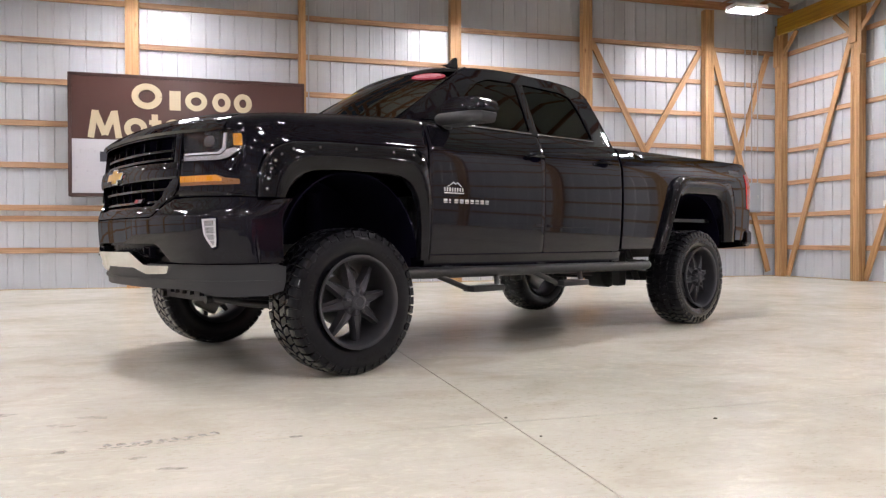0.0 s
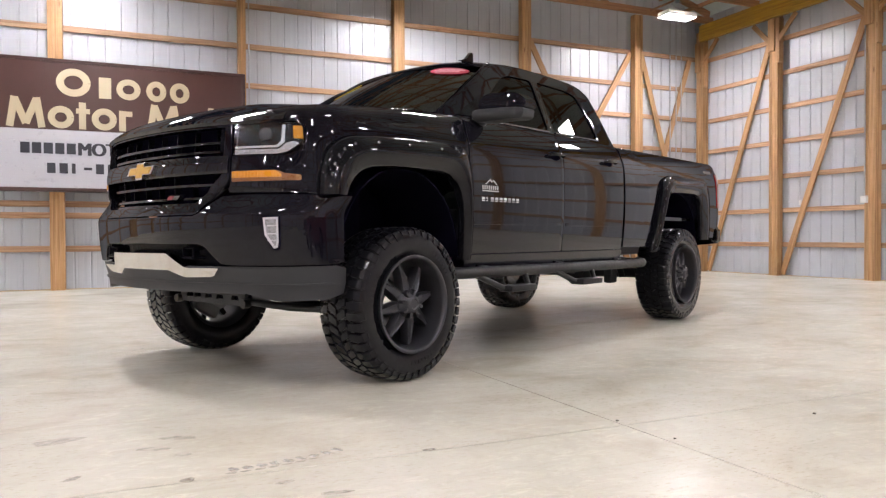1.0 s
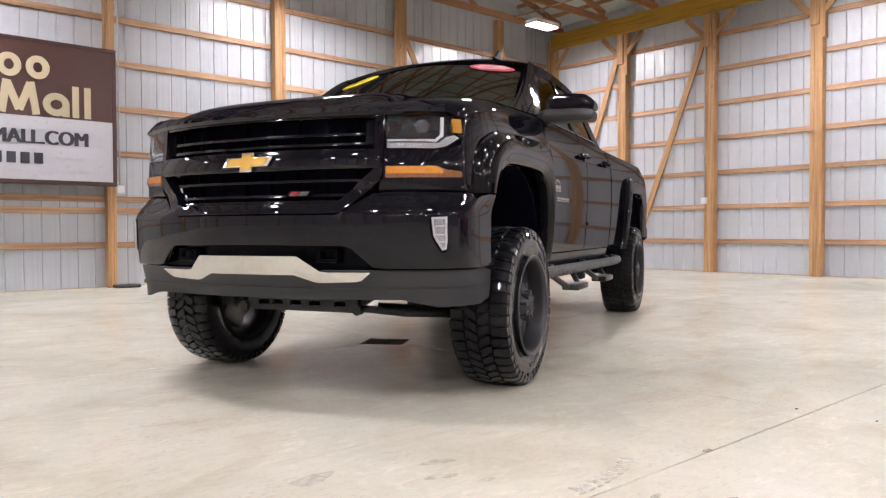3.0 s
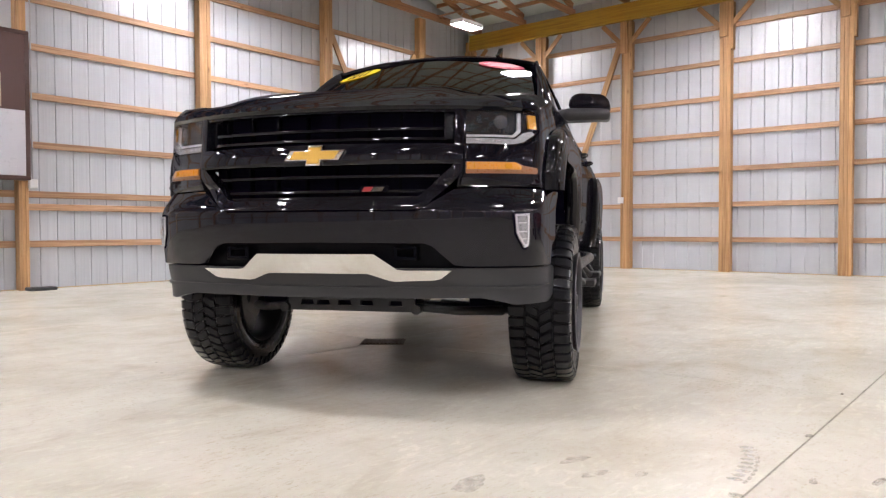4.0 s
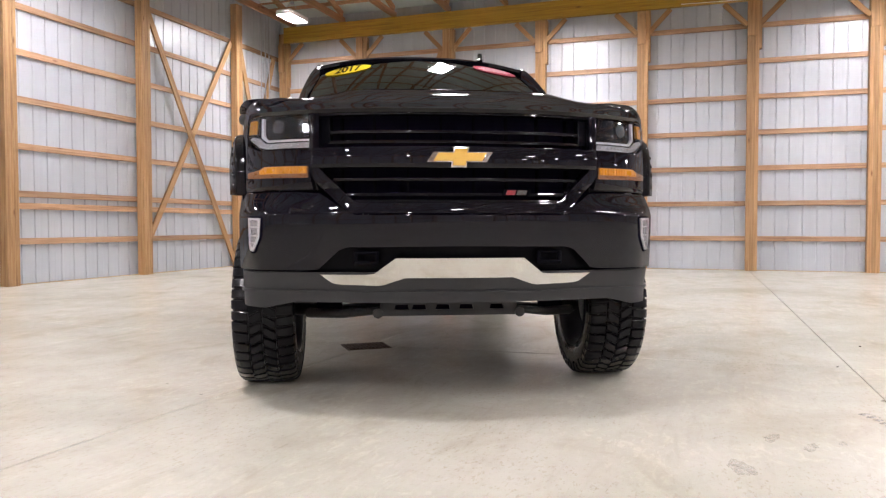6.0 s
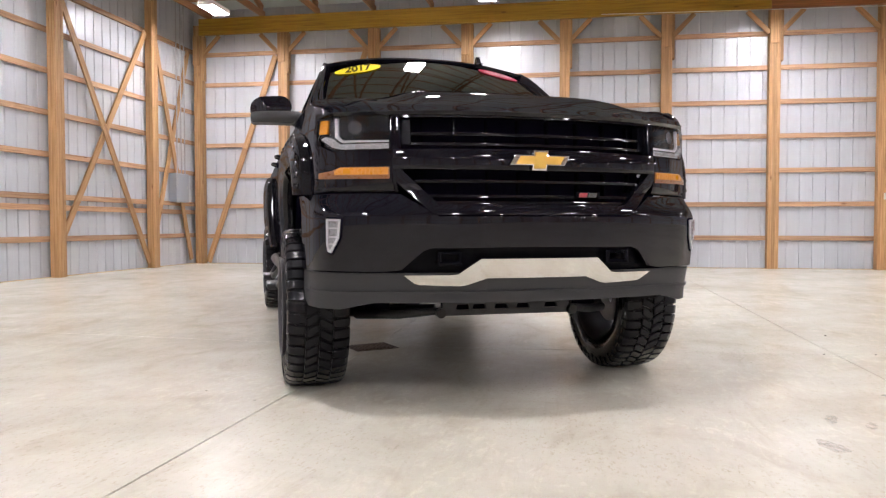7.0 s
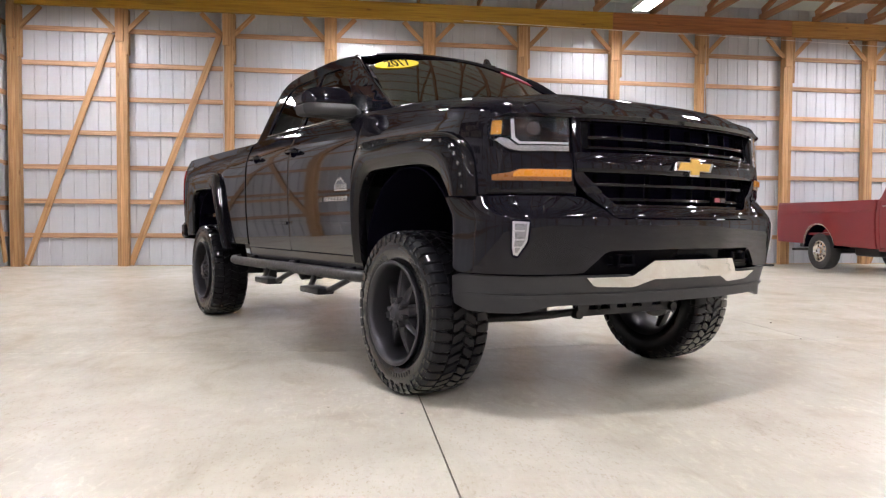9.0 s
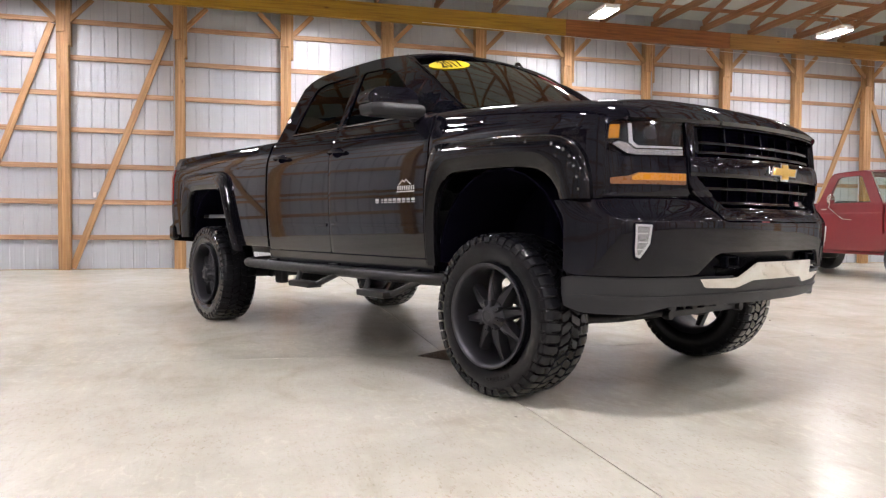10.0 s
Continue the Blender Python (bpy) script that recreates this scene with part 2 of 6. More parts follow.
def slab_mesh(x0, x1, y0, y1):
    nx, ny = max(2, round((x1 - x0) / 0.45)), max(2, round((y1 - y0) / 0.45))
    bm = bmesh.new()
    rows = [[bm.verts.new((x, y, dip(x, y))) for x in [x0 + (x1 - x0) * i / nx for i in range(nx + 1)]] for y in [y0 + (y1 - y0) * j / ny for j in range(ny + 1)]]
    for a, b in zip(rows, rows[1:]):
        for i in range(nx):
            bm.faces.new((a[i], a[i + 1], b[i + 1], b[i])).smooth = True
    rim = rows[0] + [r[-1] for r in rows[1:]] + rows[-1][-2::-1] + [r[0] for r in rows[-2:0:-1]]
    rim = [bm.verts.new(v.co) for v in rim]
    low = [bm.verts.new((v.co.x, v.co.y, v.co.z - 0.012)) for v in rim]
    for k in range(len(rim)):
        n = (k + 1) % len(rim)
        bm.faces.new((rim[n], rim[k], low[k], low[n]))
    return bm


for x0, x1 in zip(JX, JX[1:]):
    for y0, y1 in zip(JY, JY[1:]):
        part("slab", slab_mesh(x0 + 0.0034, x1 - 0.0034, y0 + 0.0034, y1 - 0.0034), M_FLOOR, floor)


def veil(name, color, density):
    """A thin, patchy film of dirt: the concrete shows through it."""
    m = mat(name, color, 0.75)
    nt = m.node_tree
    b = nt.nodes["Principled BSDF"]
    n = node(m, "ShaderNodeTexNoise", Scale=28.0, Detail=5, Roughness=0.65)
    link(m, coords(m, (1, 1, 1), True), "Vector", n, "Vector")
    r = ramp(m, n, "Fac", [(0.36, (0, 0, 0)), (0.62, (density, density, density))])
    link(m, r, "Color", b, "Alpha")
    return m


M_DUST = veil("pale_dried_mud", (0.68, 0.65, 0.585), 0.55)
M_SCUFF = veil("grey_brown_scuff", (0.30, 0.27, 0.225), 0.26)
M_SMEAR = veil("faint_grey_smear", (0.34, 0.315, 0.265), 0.14)
mark_rng = random.Random(41)


def floor_mark(name, x, y, length, width, turn, material, label):
    """A ragged thin film on the concrete."""
    bm = bmesh.new()
    ring, c, s_ = [], math.cos(radians(turn)), math.sin(radians(turn))
    for k in range(18):
        a = math.tau * k / 18
        r = mark_rng.uniform(0.72, 1.1)
        u, v = r * length / 2 * math.cos(a), r * width / 2 * math.sin(a)
        px, py = x + c * u - s_ * v, y + s_ * u + c * v
        ring.append((px, py, dip(px, py) + 0.0022))
    top = [bm.verts.new(p) for p in ring]
    low = [bm.verts.new((p[0], p[1], p[2] - 0.0008)) for p in ring]
    bm.faces.new(top)
    bm.faces.new(low[::-1])
    for k in range(18):
        n = (k + 1) % 18
        bm.faces.new((top[n], top[k], low[k], low[n]))
    part(name, bm, material, floor, label)


# a tyre's print in dried mud beside the sawn joint, then single scuffs and smears
for k in range(9):
    x, y = -0.13 + 0.047 * k, 3.050 + 0.0013 * k * k
    floor_mark("mud_print", x, y, 0.036, 0.052, 25, M_DUST, "pale dried mud of a tyre print")
    floor_mark("scuff", x - 0.012, y - 0.036, 0.040, 0.016, 8, M_SCUFF, "grey-brown scuff")
for x, y, ln, wd, turn in ((-0.28, 3.00, 0.05, 0.05, 60), (0.0, 2.85, 0.07, 0.03, 10), (0.12, 2.69, 0.11, 0.03, -10), (-0.62, 3.16, 0.07, 0.03, 40), (0.55, 2.99, 0.06, 0.03, 0)):
    floor_mark("scuff", x, y, ln, wd, turn, M_SCUFF, "grey-brown scuff")
for x, y, ln, wd, turn in ((-0.70, 3.68, 0.20, 0.09, 12), (-0.27, 3.55, 0.15, 0.06, -12), (-0.36, 3.42, 0.13, 0.05, -20), (-0.27, 3.30, 0.07, 0.04, 0)):
    floor_mark("smear", x, y, ln, wd, turn, M_SMEAR, "faint grey smear")

clod_rng = random.Random(7)
M_CLOD = grain(mat("dried_brown_mud", (0.085, 0.07, 0.052), 0.85), 200, True, 0.75, 0.95, 0.2)
for x, y, r in ((2.265, 2.781, 0.009), (1.430, 3.05, 0.007), (1.455, 2.73, 0.006)):
    bm = bmesh.new()
    bmesh.ops.create_icosphere(bm, subdivisions=2, radius=r)
    for v in bm.verts:
        v.co *= clod_rng.uniform(0.75, 1.1)
        v.co.z = max(v.co.z * 0.6, -0.25 * r)
    clod = mesh_object("mud_clod", bm, M_CLOD, local=pose(x, y, dip(x, y) + 0.25 * r))
    tagged(clod, "small dark clod of dried mud on the concrete", "mud clod", "clods on the floor")


def panel_mesh(height):
    """One ribbed steel sheet, four ribs wide, its inner face towards -y."""
    bm = bmesh.new()
    pitch, deep = 0.2286, 0.012
    prof = []
    for k in range(4):
        x = k * pitch
        prof += [(x, 0), (x + 0.094, 0), (x + 0.098, -0.0012), (x + 0.102, 0), (x + 0.194, 0), (x + 0.201, deep), (x + 0.211, deep), (x + 0.218, 0)]
    prof.append((4 * pitch, 0))
    cols = [[bm.verts.new((x, y + t, z)) for t, z in ((0, 0), (0, height), (0.002, height), (0.002, 0))] for x, y in prof]
    for p, q in zip(cols, cols[1:]):
        for k in range(4):
            n = (k + 1) % 4
            bm.faces.new((p[k], q[k], q[n], p[n]))
    bm.faces.new(cols[0])
    bm.faces.new(cols[-1][::-1])
    bmesh.ops.recalc_face_normals(bm, faces=bm.faces[:])
    me = bpy.data.meshes.new("steel_panel")
    bm.to_mesh(me)
    bm.free()
    me.materials.append(M_SHEET)
    return me


PANEL = panel_mesh(EAVE + 0.9)


def hall_wall(name, label, m, x0, x1, posts, girts, top, fall=lambda x: 1.0, slim=()):
    """A post-frame wall. Local x runs along it, y outwards, z up; the posts' inner faces lie at y = 0.
    fall: by how much the girts rise or sink along the wall; slim: posts of narrower plies."""
    wall = mesh_object(name, boxed(x0 - 0.35, x1 + 0.35, 0.24, 0.32, -0.1, top + 0.75), M_SHEET, local=m)
    tagged(wall, label, "wall", kind="structure")
    for p in posts:
        w = POST_W * (0.62 if p in slim else 1.0) / 3
        for ply in (-1, 0, 1):
            lumber("post_ply", (p + ply * w, POST_D / 2 + 0.003 * (ply == 0), 0), (p + ply * w, POST_D / 2 + 0.003 * (ply == 0), top), w - 0.001, POST_D, M_WOOD, wall, up=(0, 1, 0))
    ends = sorted({x0, x1, *[p for p in posts if x0 < p < x1]})
    for i, z in enumerate(girts):
        joints = ends[(i % 2)::2]
        joints = sorted({x0, x1, *joints})
        for a, b in zip(joints, joints[1:]):
            lumber("girt", (a + 0.002, POST_D + 0.02, z * fall(a)), (b - 0.002, POST_D + 0.02, z * fall(b)), 0.09, 0.038, M_GIRT, wall, up=(0, 1, 0))
    lumber("splash_board", (x0, POST_D + 0.02, 0.0), (x1, POST_D + 0.02, 0.0), 0.02, 0.034, M_WOOD_TREATED, wall, up=(0, 1, 0))
    x = x0
    while x < x1:
        ob = new("steel_panel", PANEL)
        ob.parent = wall
        ob.matrix_basis = pose(x, POST_D + 0.042, 0)
        x += 4 * 0.2286
    return wall


E_POSTS = [12.70, 10.765, 8.79, 6.845, 4.887, 2.955, 1.003, -0.894, -2.842, -4.743, -6.704, -8.62, -10.55, -12.5, -14.45]
N_POSTS = [-12.4, -9.62, -6.85, -4.1, -1.345, 1.345, 4.07, 6.67, 9.335]
E_GIRTS = [0.587, 1.234, 1.882, 2.535, 3.183, 3.83, 4.475]
N_GIRTS = [0.615, 1.116, 1.288, 1.958, 2.618, 3.28, 3.92, 4.59]

# local x of the east wall runs south
M_EAST = pose(EAST, NORTH + 0.1, 0, 0, 0, -90)
M_NORTH = pose(0, NORTH, 0)
east_len = NORTH + 0.1 - SOUTH
wall_e = hall_wall("wall_east", "white ribbed steel sheet wall on pine posts and girts", M_EAST, 0.0, east_len, [NORTH + 0.1 - y for y in E_POSTS], E_GIRTS, EAVE + 0.3, fall=lambda x: 1 + 0.00145 * (NORTH + 0.1 - x - 5.0))
wall_n = hall_wall("wall_north", "white ribbed steel sheet gable wall on pine posts and girts", M_NORTH, WEST, EAST + 0.15, N_POSTS, N_GIRTS, EAVE + 0.5, slim=(1.345,))
wall_w = hall_wall("wall_west", "white ribbed steel sheet wall on pine posts and girts", pose(WEST, SOUTH, 0, 0, 0, 90), 0.0, NORTH - SOUTH, [1.0 + 1.95 * k for k in range(15)], E_GIRTS, EAVE + 0.3)
wall_s = hall_wall("wall_south", "white ribbed steel sheet wall on pine posts and girts", pose(EAST, SOUTH, 0, 0, 0, 180), 0.0, EAST - WEST, [1.4 + 2.7 * k for k in range(9)], N_GIRTS, EAVE + 0.5)

# eave beams on the east and west walls, with shoulder blocks and knee braces
BX = EAST - 0.05


def eave(y):
    """The eave beam's foot, which falls a little to the south."""
    return EAVE + 0.02 + 0.004 * (y - 1.1)


def beam(name, label, a, b, x, mats):
    ob = lumber(name, (x, a, eave(a) + 0.17), (x, b, eave(b) + 0.17), 0.09, 0.34, mats, None)
    return tagged(ob, label, "beam", kind="structure")


beam("eave_beam_north", "yellow laminated timber eave beam on the wall posts", NORTH - 0.1, 1.10, BX, M_BEAM_YELLOW)
beam("eave_beam_middle", "red-brown laminated timber eave beam on the wall posts", 1.095, -2.84, BX, M_BEAM_RED)
beam("eave_beam_south", "brown laminated timber eave beam on the wall posts", -2.845, SOUTH, BX, M_BEAM_OCHRE)
beam("eave_beam_west", "brown laminated timber eave beam on the wall posts", SOUTH, NORTH, WEST + 0.05, M_BEAM_RED)
for i, y in enumerate(E_POSTS):
    top = eave(y)
    s = NORTH + 0.1 - y
    lumber("shoulder_block", (s + 0.122, 0.055, top - 0.95 + 0.1 * (i % 2)), (s + 0.122, 0.055, top), 0.04, 0.12, M_WOOD, wall_e, up=(0, 1, 0))
    lumber("shoulder_block", (s - 0.02, -0.022, top - 0.62), (s - 0.02, -0.022, top), 0.15, 0.038, M_WOOD, wall_e, up=(0, 1, 0))
    for side in (-1, 1):
        if i == 0 and side < 0:
            continue
        lumber("knee_brace", (s + side * 0.10, 0.02, top - 0.42), (s + side * 0.50, 0.02, top - 0.005), 0.09, 0.038, M_WOOD, wall_e, up=(0, 1, 0))
# diagonal wind braces
for a, b, foot, head, rise in ((0, 1, 0.14, 0.20, 4.45), (1, 2, 0.108, 0.18, 4.46), (9, 10, 0.16, 0.06, 4.22), (11, 10, 0.16, 0.06, 4.22)):
    sa, sb = NORTH + 0.1 - E_POSTS[a], NORTH + 0.1 - E_POSTS[b]
    k = 1 if sb > sa else -1
    lumber("wind_brace", (sa + k * foot, 0.128, 0.03), (sb - k * head, 0.128, rise), 0.12, 0.038, M_WOOD, wall_e, up=(0, 1, 0))
for x0, x1 in ((6.67, 9.335), (9.335, 10.90)):
    lumber("wind_brace", (x0 + 0.12, 0.128, 0.55), (x1 - 0.12, 0.128, 4.55), 0.12, 0.036, M_WOOD, wall_n, up=(0, 1, 0))
    lumber("wind_brace", (x0 + 0.12, 0.090, 4.55), (x1 - 0.12, 0.090, 0.10), 0.12, 0.036, M_WOOD, wall_n, up=(0, 1, 0))

# roof: sheet with purlins, and trusses at 1.22 m
RIDGE_X, PITCH = (EAST + WEST) / 2, 0.30
Z_EAVE = EAVE + 0.62
half = EAST + 0.3 - RIDGE_X
bm = bmesh.new()
for s in (-1, 1):
    a = Vector((RIDGE_X, 0, Z_EAVE + half * PITCH))
    b = Vector((RIDGE_X + s * half, 0, Z_EAVE))
    d = (b - a).normalized()
    up = Vector((-d.z, 0, d.x)) * (1 if d.x > 0 else -1)
    vs = [bm.verts.new(p + Vector((0, y, 0))) for y, p in ((SOUTH - 0.3, a), (NORTH + 0.3, a), (NORTH + 0.3, b), (SOUTH - 0.3, b))]
    ws = [bm.verts.new(v.co + up * 0.05) for v in vs]
    bm.faces.new(vs)
    bm.faces.new(ws)
    for k in range(4):
        bm.faces.new((vs[k], vs[(k + 1) % 4], ws[(k + 1) % 4], ws[k]))
bmesh.ops.recalc_face_normals(bm, faces=bm.faces[:])
ceiling = mesh_object("ceiling", bm, M_ROOF)
tagged(ceiling, "pale green-grey steel roof sheet seen from below", "ceiling", kind="structure")
bm = bmesh.new()
for s in (-1, 1):
    for k in range(19):
        q = 0.15 + k * 0.64
        x = RIDGE_X + s * q
        z = Z_EAVE + (half - q) * PITCH - 0.045
        box(bm, x - 0.019, x + 0.019, SOUTH - 0.1, NORTH + 0.15, z - 0.045, z + 0.03)
tagged(mesh_object("roof_purlins", bm, M_TRUSS), "pine purlins under the roof sheet", "purlins", kind="structure")


def truss_mesh():
    bm = bmesh.new()

    def bar(x0, z0, x1, z1, w=0.14):
        a, b = Vector((x0, 0, z0)), Vector((x1, 0, z1))
        d = (b - a).normalized()
        u = Vector((-d.z, 0, d.x)) * w / 2
        t = Vector((0, 0.019, 0))
        c = [a - u, b - u, b + u, a + u]
        lo, hi = [bm.verts.new(p - t) for p in c], [bm.verts.new(p + t) for p in c]
        bm.faces.new(lo[::-1])
        bm.faces.new(hi)
        for k in range(4):
            bm.faces.new((lo[k], lo[(k + 1) % 4], hi[(k + 1) % 4], hi[k]))

    zb = EAVE + 0.34 + 0.07
    bar(WEST, zb, EAST + 0.1, zb)
    for s in (-1, 1):
        top = lambda q: Z_EAVE + (half - q) * PITCH - 0.18
        bar(RIDGE_X, top(0), RIDGE_X + s * (half - 0.3), top(half - 0.3))
        steps = [0.0, 1.7, 3.6, 5.5, 7.4, 9.4]
        for i, (q0, q1) in enumerate(zip(steps, steps[1:])):
            bar(RIDGE_X + s * q0, zb if i % 2 else top(q0), RIDGE_X + s * q1, top(q1) if i % 2 else zb, 0.089)
    me = bpy.data.meshes.new("roof_truss")
    bm.to_mesh(me)
    bm.free()
    me.materials.append(M_TRUSS)
    return me


TRUSS = truss_mesh()
y = NORTH - 0.30
while y > SOUTH:
    ob = new("roof_truss", TRUSS)
    ob.matrix_basis = pose(0, y, eave(y) - EAVE)
    tagged(ob, "reddish pine roof truss resting on the eave beams", "truss", "roof trusses", "structure")
    y -= 1.22


# hanging lamps
def hall_lamp():
    lamp = empty("ceiling_light", pose(0, 0, 0))
    part("housing", boxed(-0.335, 0.335, -0.155, 0.155, 0.042, 0.09, bevel=0.012, seg=2), M_WHITE, lamp, "white steel housing", 40)
    for a in ((-0.335, 0.335, -0.155, -0.147), (-0.335, 0.335, 0.147, 0.155), (-0.335, -0.327, -0.147, 0.147), (0.327, 0.335, -0.147, 0.147)):
        part("rim_lip", boxed(*a, -0.004, 0.042), M_WHITE, lamp)
    part("diffuser", boxed(-0.325, 0.325, -0.145, 0.145, 0.030, 0.0415), M_LAMP, lamp, "glowing white diffuser")
    for x in (-0.25, 0.25):
        bm = tube(bmesh.new(), [(x, 0, 0.085), (x * 0.2, 0, 0.33)], 0.004, 6)
        part("hanger_wire", bm, M_GALV, lamp)
    part("hook_box", boxed(-0.03, 0.03, -0.03, 0.03, 0.27, 0.33, bevel=0.005), M_GREYBOX, lamp)
    part("mounting_rail", boxed(-0.02, 0.02, -0.75, 0.75, 0.33, 0.36, bevel=0.004), M_TRUSS, lamp, "wooden mounting rail under the trusses")
    return tagged(lamp, "lit white rectangular high-bay light hanging from a truss", "ceiling light", "hall lights")


first = hall_lamp()
LAMP_X, LAMP_Y = (9.13, 4.06, -1.0, -6.07, -11.14), (11.36, 6.23, 1.08, -4.06, -9.2, -14.34)
spots = [(x, y) for x in LAMP_X for y in LAMP_Y]
first.matrix_basis = pose(*spots[0], eave(spots[0][1]) - 0.02)
for x, y in spots[1:]:
    copy_thing(first, pose(x, y, eave(y) - 0.02))

# ---- truck: materials ----
from mathutils.geometry import tessellate_polygon


def thin_glass(name, tint):
    """A thin clear cover: four hundredths of gloss head-on, rising towards the edge in the same way on both its faces."""
    m = glass(name, tint)
    nt = m.node_tree
    mix = next(n for n in nt.nodes if n.type == "MIX_SHADER")
    lw = nt.nodes.new("ShaderNodeLayerWeight")
    lw.inputs["Blend"].default_value = 0.5
    up = nt.nodes.new("ShaderNodeMath")
    up.operation = "POWER"
    up.inputs[1].default_value = 5.0
    scale = nt.nodes.new("ShaderNodeMath")
    scale.operation = "MULTIPLY_ADD"
    scale.inputs[1].default_value, scale.inputs[2].default_value = 0.9, 0.04
    nt.links.new(lw.outputs["Facing"], up.inputs[0])
    nt.links.new(up.outputs[0], scale.inputs[0])
    nt.links.new(scale.outputs[0], mix.inputs[0])
    return m


def glass(name, tint, gloss=0.0, ior=1.45):
    m = bpy.data.materials.new(name)
    m.use_nodes = True
    nt = m.node_tree
    nt.nodes.clear()
    out = nt.nodes.new("ShaderNodeOutputMaterial")
    mix = nt.nodes.new("ShaderNodeMixShader")
    tr = nt.nodes.new("ShaderNodeBsdfTransparent")
    gl = nt.nodes.new("ShaderNodeBsdfGlossy")
    fr = nt.nodes.new("ShaderNodeFresnel")
    fr.inputs["IOR"].default_value = ior
    tr.inputs["Color"].default_value = (*tint, 1)
    gl.inputs["Roughness"].default_value = 0.01 + gloss
    nt.links.new(fr.outputs[0], mix.inputs[0])
    nt.links.new(tr.outputs[0], mix.inputs[1])
    nt.links.new(gl.outputs[0], mix.inputs[2])
    nt.links.new(mix.outputs[0], out.inputs["Surface"])
    return m


def lacquer(m, head_on, power, rough, ripple=0.0, most=0.28):
    """A clear gloss over a material: head_on is its mirror share straight on, rising with the given power towards the edge, up to most."""
    nt = m.node_tree
    out, body = nt.nodes["Material Output"], nt.nodes["Principled BSDF"]
    lw = node(m, "ShaderNodeLayerWeight", Blend=0.5)
    up, add = node(m, "ShaderNodeMath"), node(m, "ShaderNodeMath")
    up.operation, add.operation = "POWER", "MULTIPLY_ADD"
    up.inputs[1].default_value = power
    add.inputs[1].default_value, add.inputs[2].default_value = 0.96, head_on
    cap = node(m, "ShaderNodeMath")
    cap.operation = "MINIMUM"
    cap.inputs[1].default_value = most
    gl = node(m, "ShaderNodeBsdfGlossy", Roughness=rough)
    if ripple:
        n = node(m, "ShaderNodeTexNoise", Scale=3.5, Detail=2)
        link(m, coords(m), "Vector", n, "Vector")
        k = node(m, "ShaderNodeBump", Strength=ripple, Distance=0.01)
        link(m, n, "Fac", k, "Height")
        link(m, k, "Normal", gl, "Normal")
    mix = node(m, "ShaderNodeMixShader")
    link(m, lw, "Facing", up, 0)
    link(m, up, 0, add, 0)
    link(m, add, 0, cap, 0)
    link(m, cap, 0, mix, 0)
    link(m, body, "BSDF", mix, 1)
    link(m, gl, "BSDF", mix, 2)
    link(m, mix, "Shader", out, "Surface")
    return m


M_PAINT = lacquer(grain(mat("black_gloss_paint", (0.0050, 0.0046, 0.0078), 0.4, Specular_IOR_Level=0.0), 60, True, 0.3, 0.45), 0.031, 3.1, 0.035, 0.005, 0.20)
M_FLARE = lacquer(grain(mat("satin_black_plastic", (0.0058, 0.0056, 0.0072), 0.3, Specular_IOR_Level=0.0), 220, True, 0.25, 0.4), 0.026, 3.3, 0.06)
M_TRIM = grain(mat("grey_black_textured_plastic", (0.019, 0.0195, 0.0225), 0.5), 300, True, 0.42, 0.6, 0.15, dist=0.001)
M_MIRROR_BASE = grain(mat("mirror_grey_plastic", (0.0105, 0.0105, 0.012), 0.42), 300, True, 0.36, 0.5, 0.1, dist=0.001)
# bluish near-black without gloss: black liners, with the shade of wells and gaps in the colour
M_INNER = grain(mat("liner_and_shade_black", (0.0046, 0.0040, 0.0100), 0.9, Specular_IOR_Level=0.0), 40, True, 0.75, 0.95, 0.1)
M_GRILLE = grain(mat("grille_black", (0.003, 0.003, 0.0048), 0.3, Specular_IOR_Level=0.06), 80, True, 0.14, 0.26)
M_RUBBER = lacquer(grain(mat("tyre_rubber", (0.0044, 0.0044, 0.0062), 0.5, Specular_IOR_Level=0.1), 30, True, 0.35, 0.6, 0.03, dist=0.004), 0.014, 3.2, 0.12, 0.3)
M_RIM = grain(mat("matt_graphite_alloy", (0.047, 0.046, 0.052), 0.36, 0.55), 120, True, 0.34, 0.48, 0.04, dist=0.001)
M_STEEL = grain(mat("black_chassis_steel", (0.009, 0.009, 0.0098), 0.4), 50, True, 0.28, 0.5, 0.08)
M_BRAKE = grain(mat("bare_cast_metal", (0.22, 0.215, 0.21), 0.4, 0.9), 60, True, 0.3, 0.5)
M_CHROME = grain(mat("chrome", (0.80, 0.79, 0.77), 0.08, 1.0), 30, True, 0.05, 0.10)
M_BOLT = mat("dark_bolt_steel", (0.16, 0.16, 0.17), 0.14, 1.0)
M_DARKCHROME = mat("dark_chrome", (0.35, 0.35, 0.36), 0.14, 1.0)
M_GOLD = grain(mat("gold_emblem", (0.62, 0.38, 0.07), 0.32, 0.25, coat=0.6), 200, True, 0.26, 0.4)
M_RED = mat("red_enamel", (0.24, 0.012, 0.02), 0.3)
M_BADGE = mat("silver_badge", (0.72, 0.72, 0.72), 0.25, 0.7)
M_AMBER = grain(mat("amber_lens", (0.56, 0.215, 0.008), 0.3, coat=1.0), 90, True, 0.2, 0.5, 0.4, dist=0.004)
M_AMBER_DULL = grain(mat("smoked_amber_lens", (0.20, 0.075, 0.018), 0.3, coat=1.0), 90, True, 0.2, 0.5, 0.4, dist=0.004)
M_AMBER_LIT = mat("amber_bulb", (0.58, 0.24, 0.012), 0.25, coat=1.0)
M_TAIL = mat("red_tail_lens", (0.40, 0.012, 0.015), 0.1, coat=1.0)
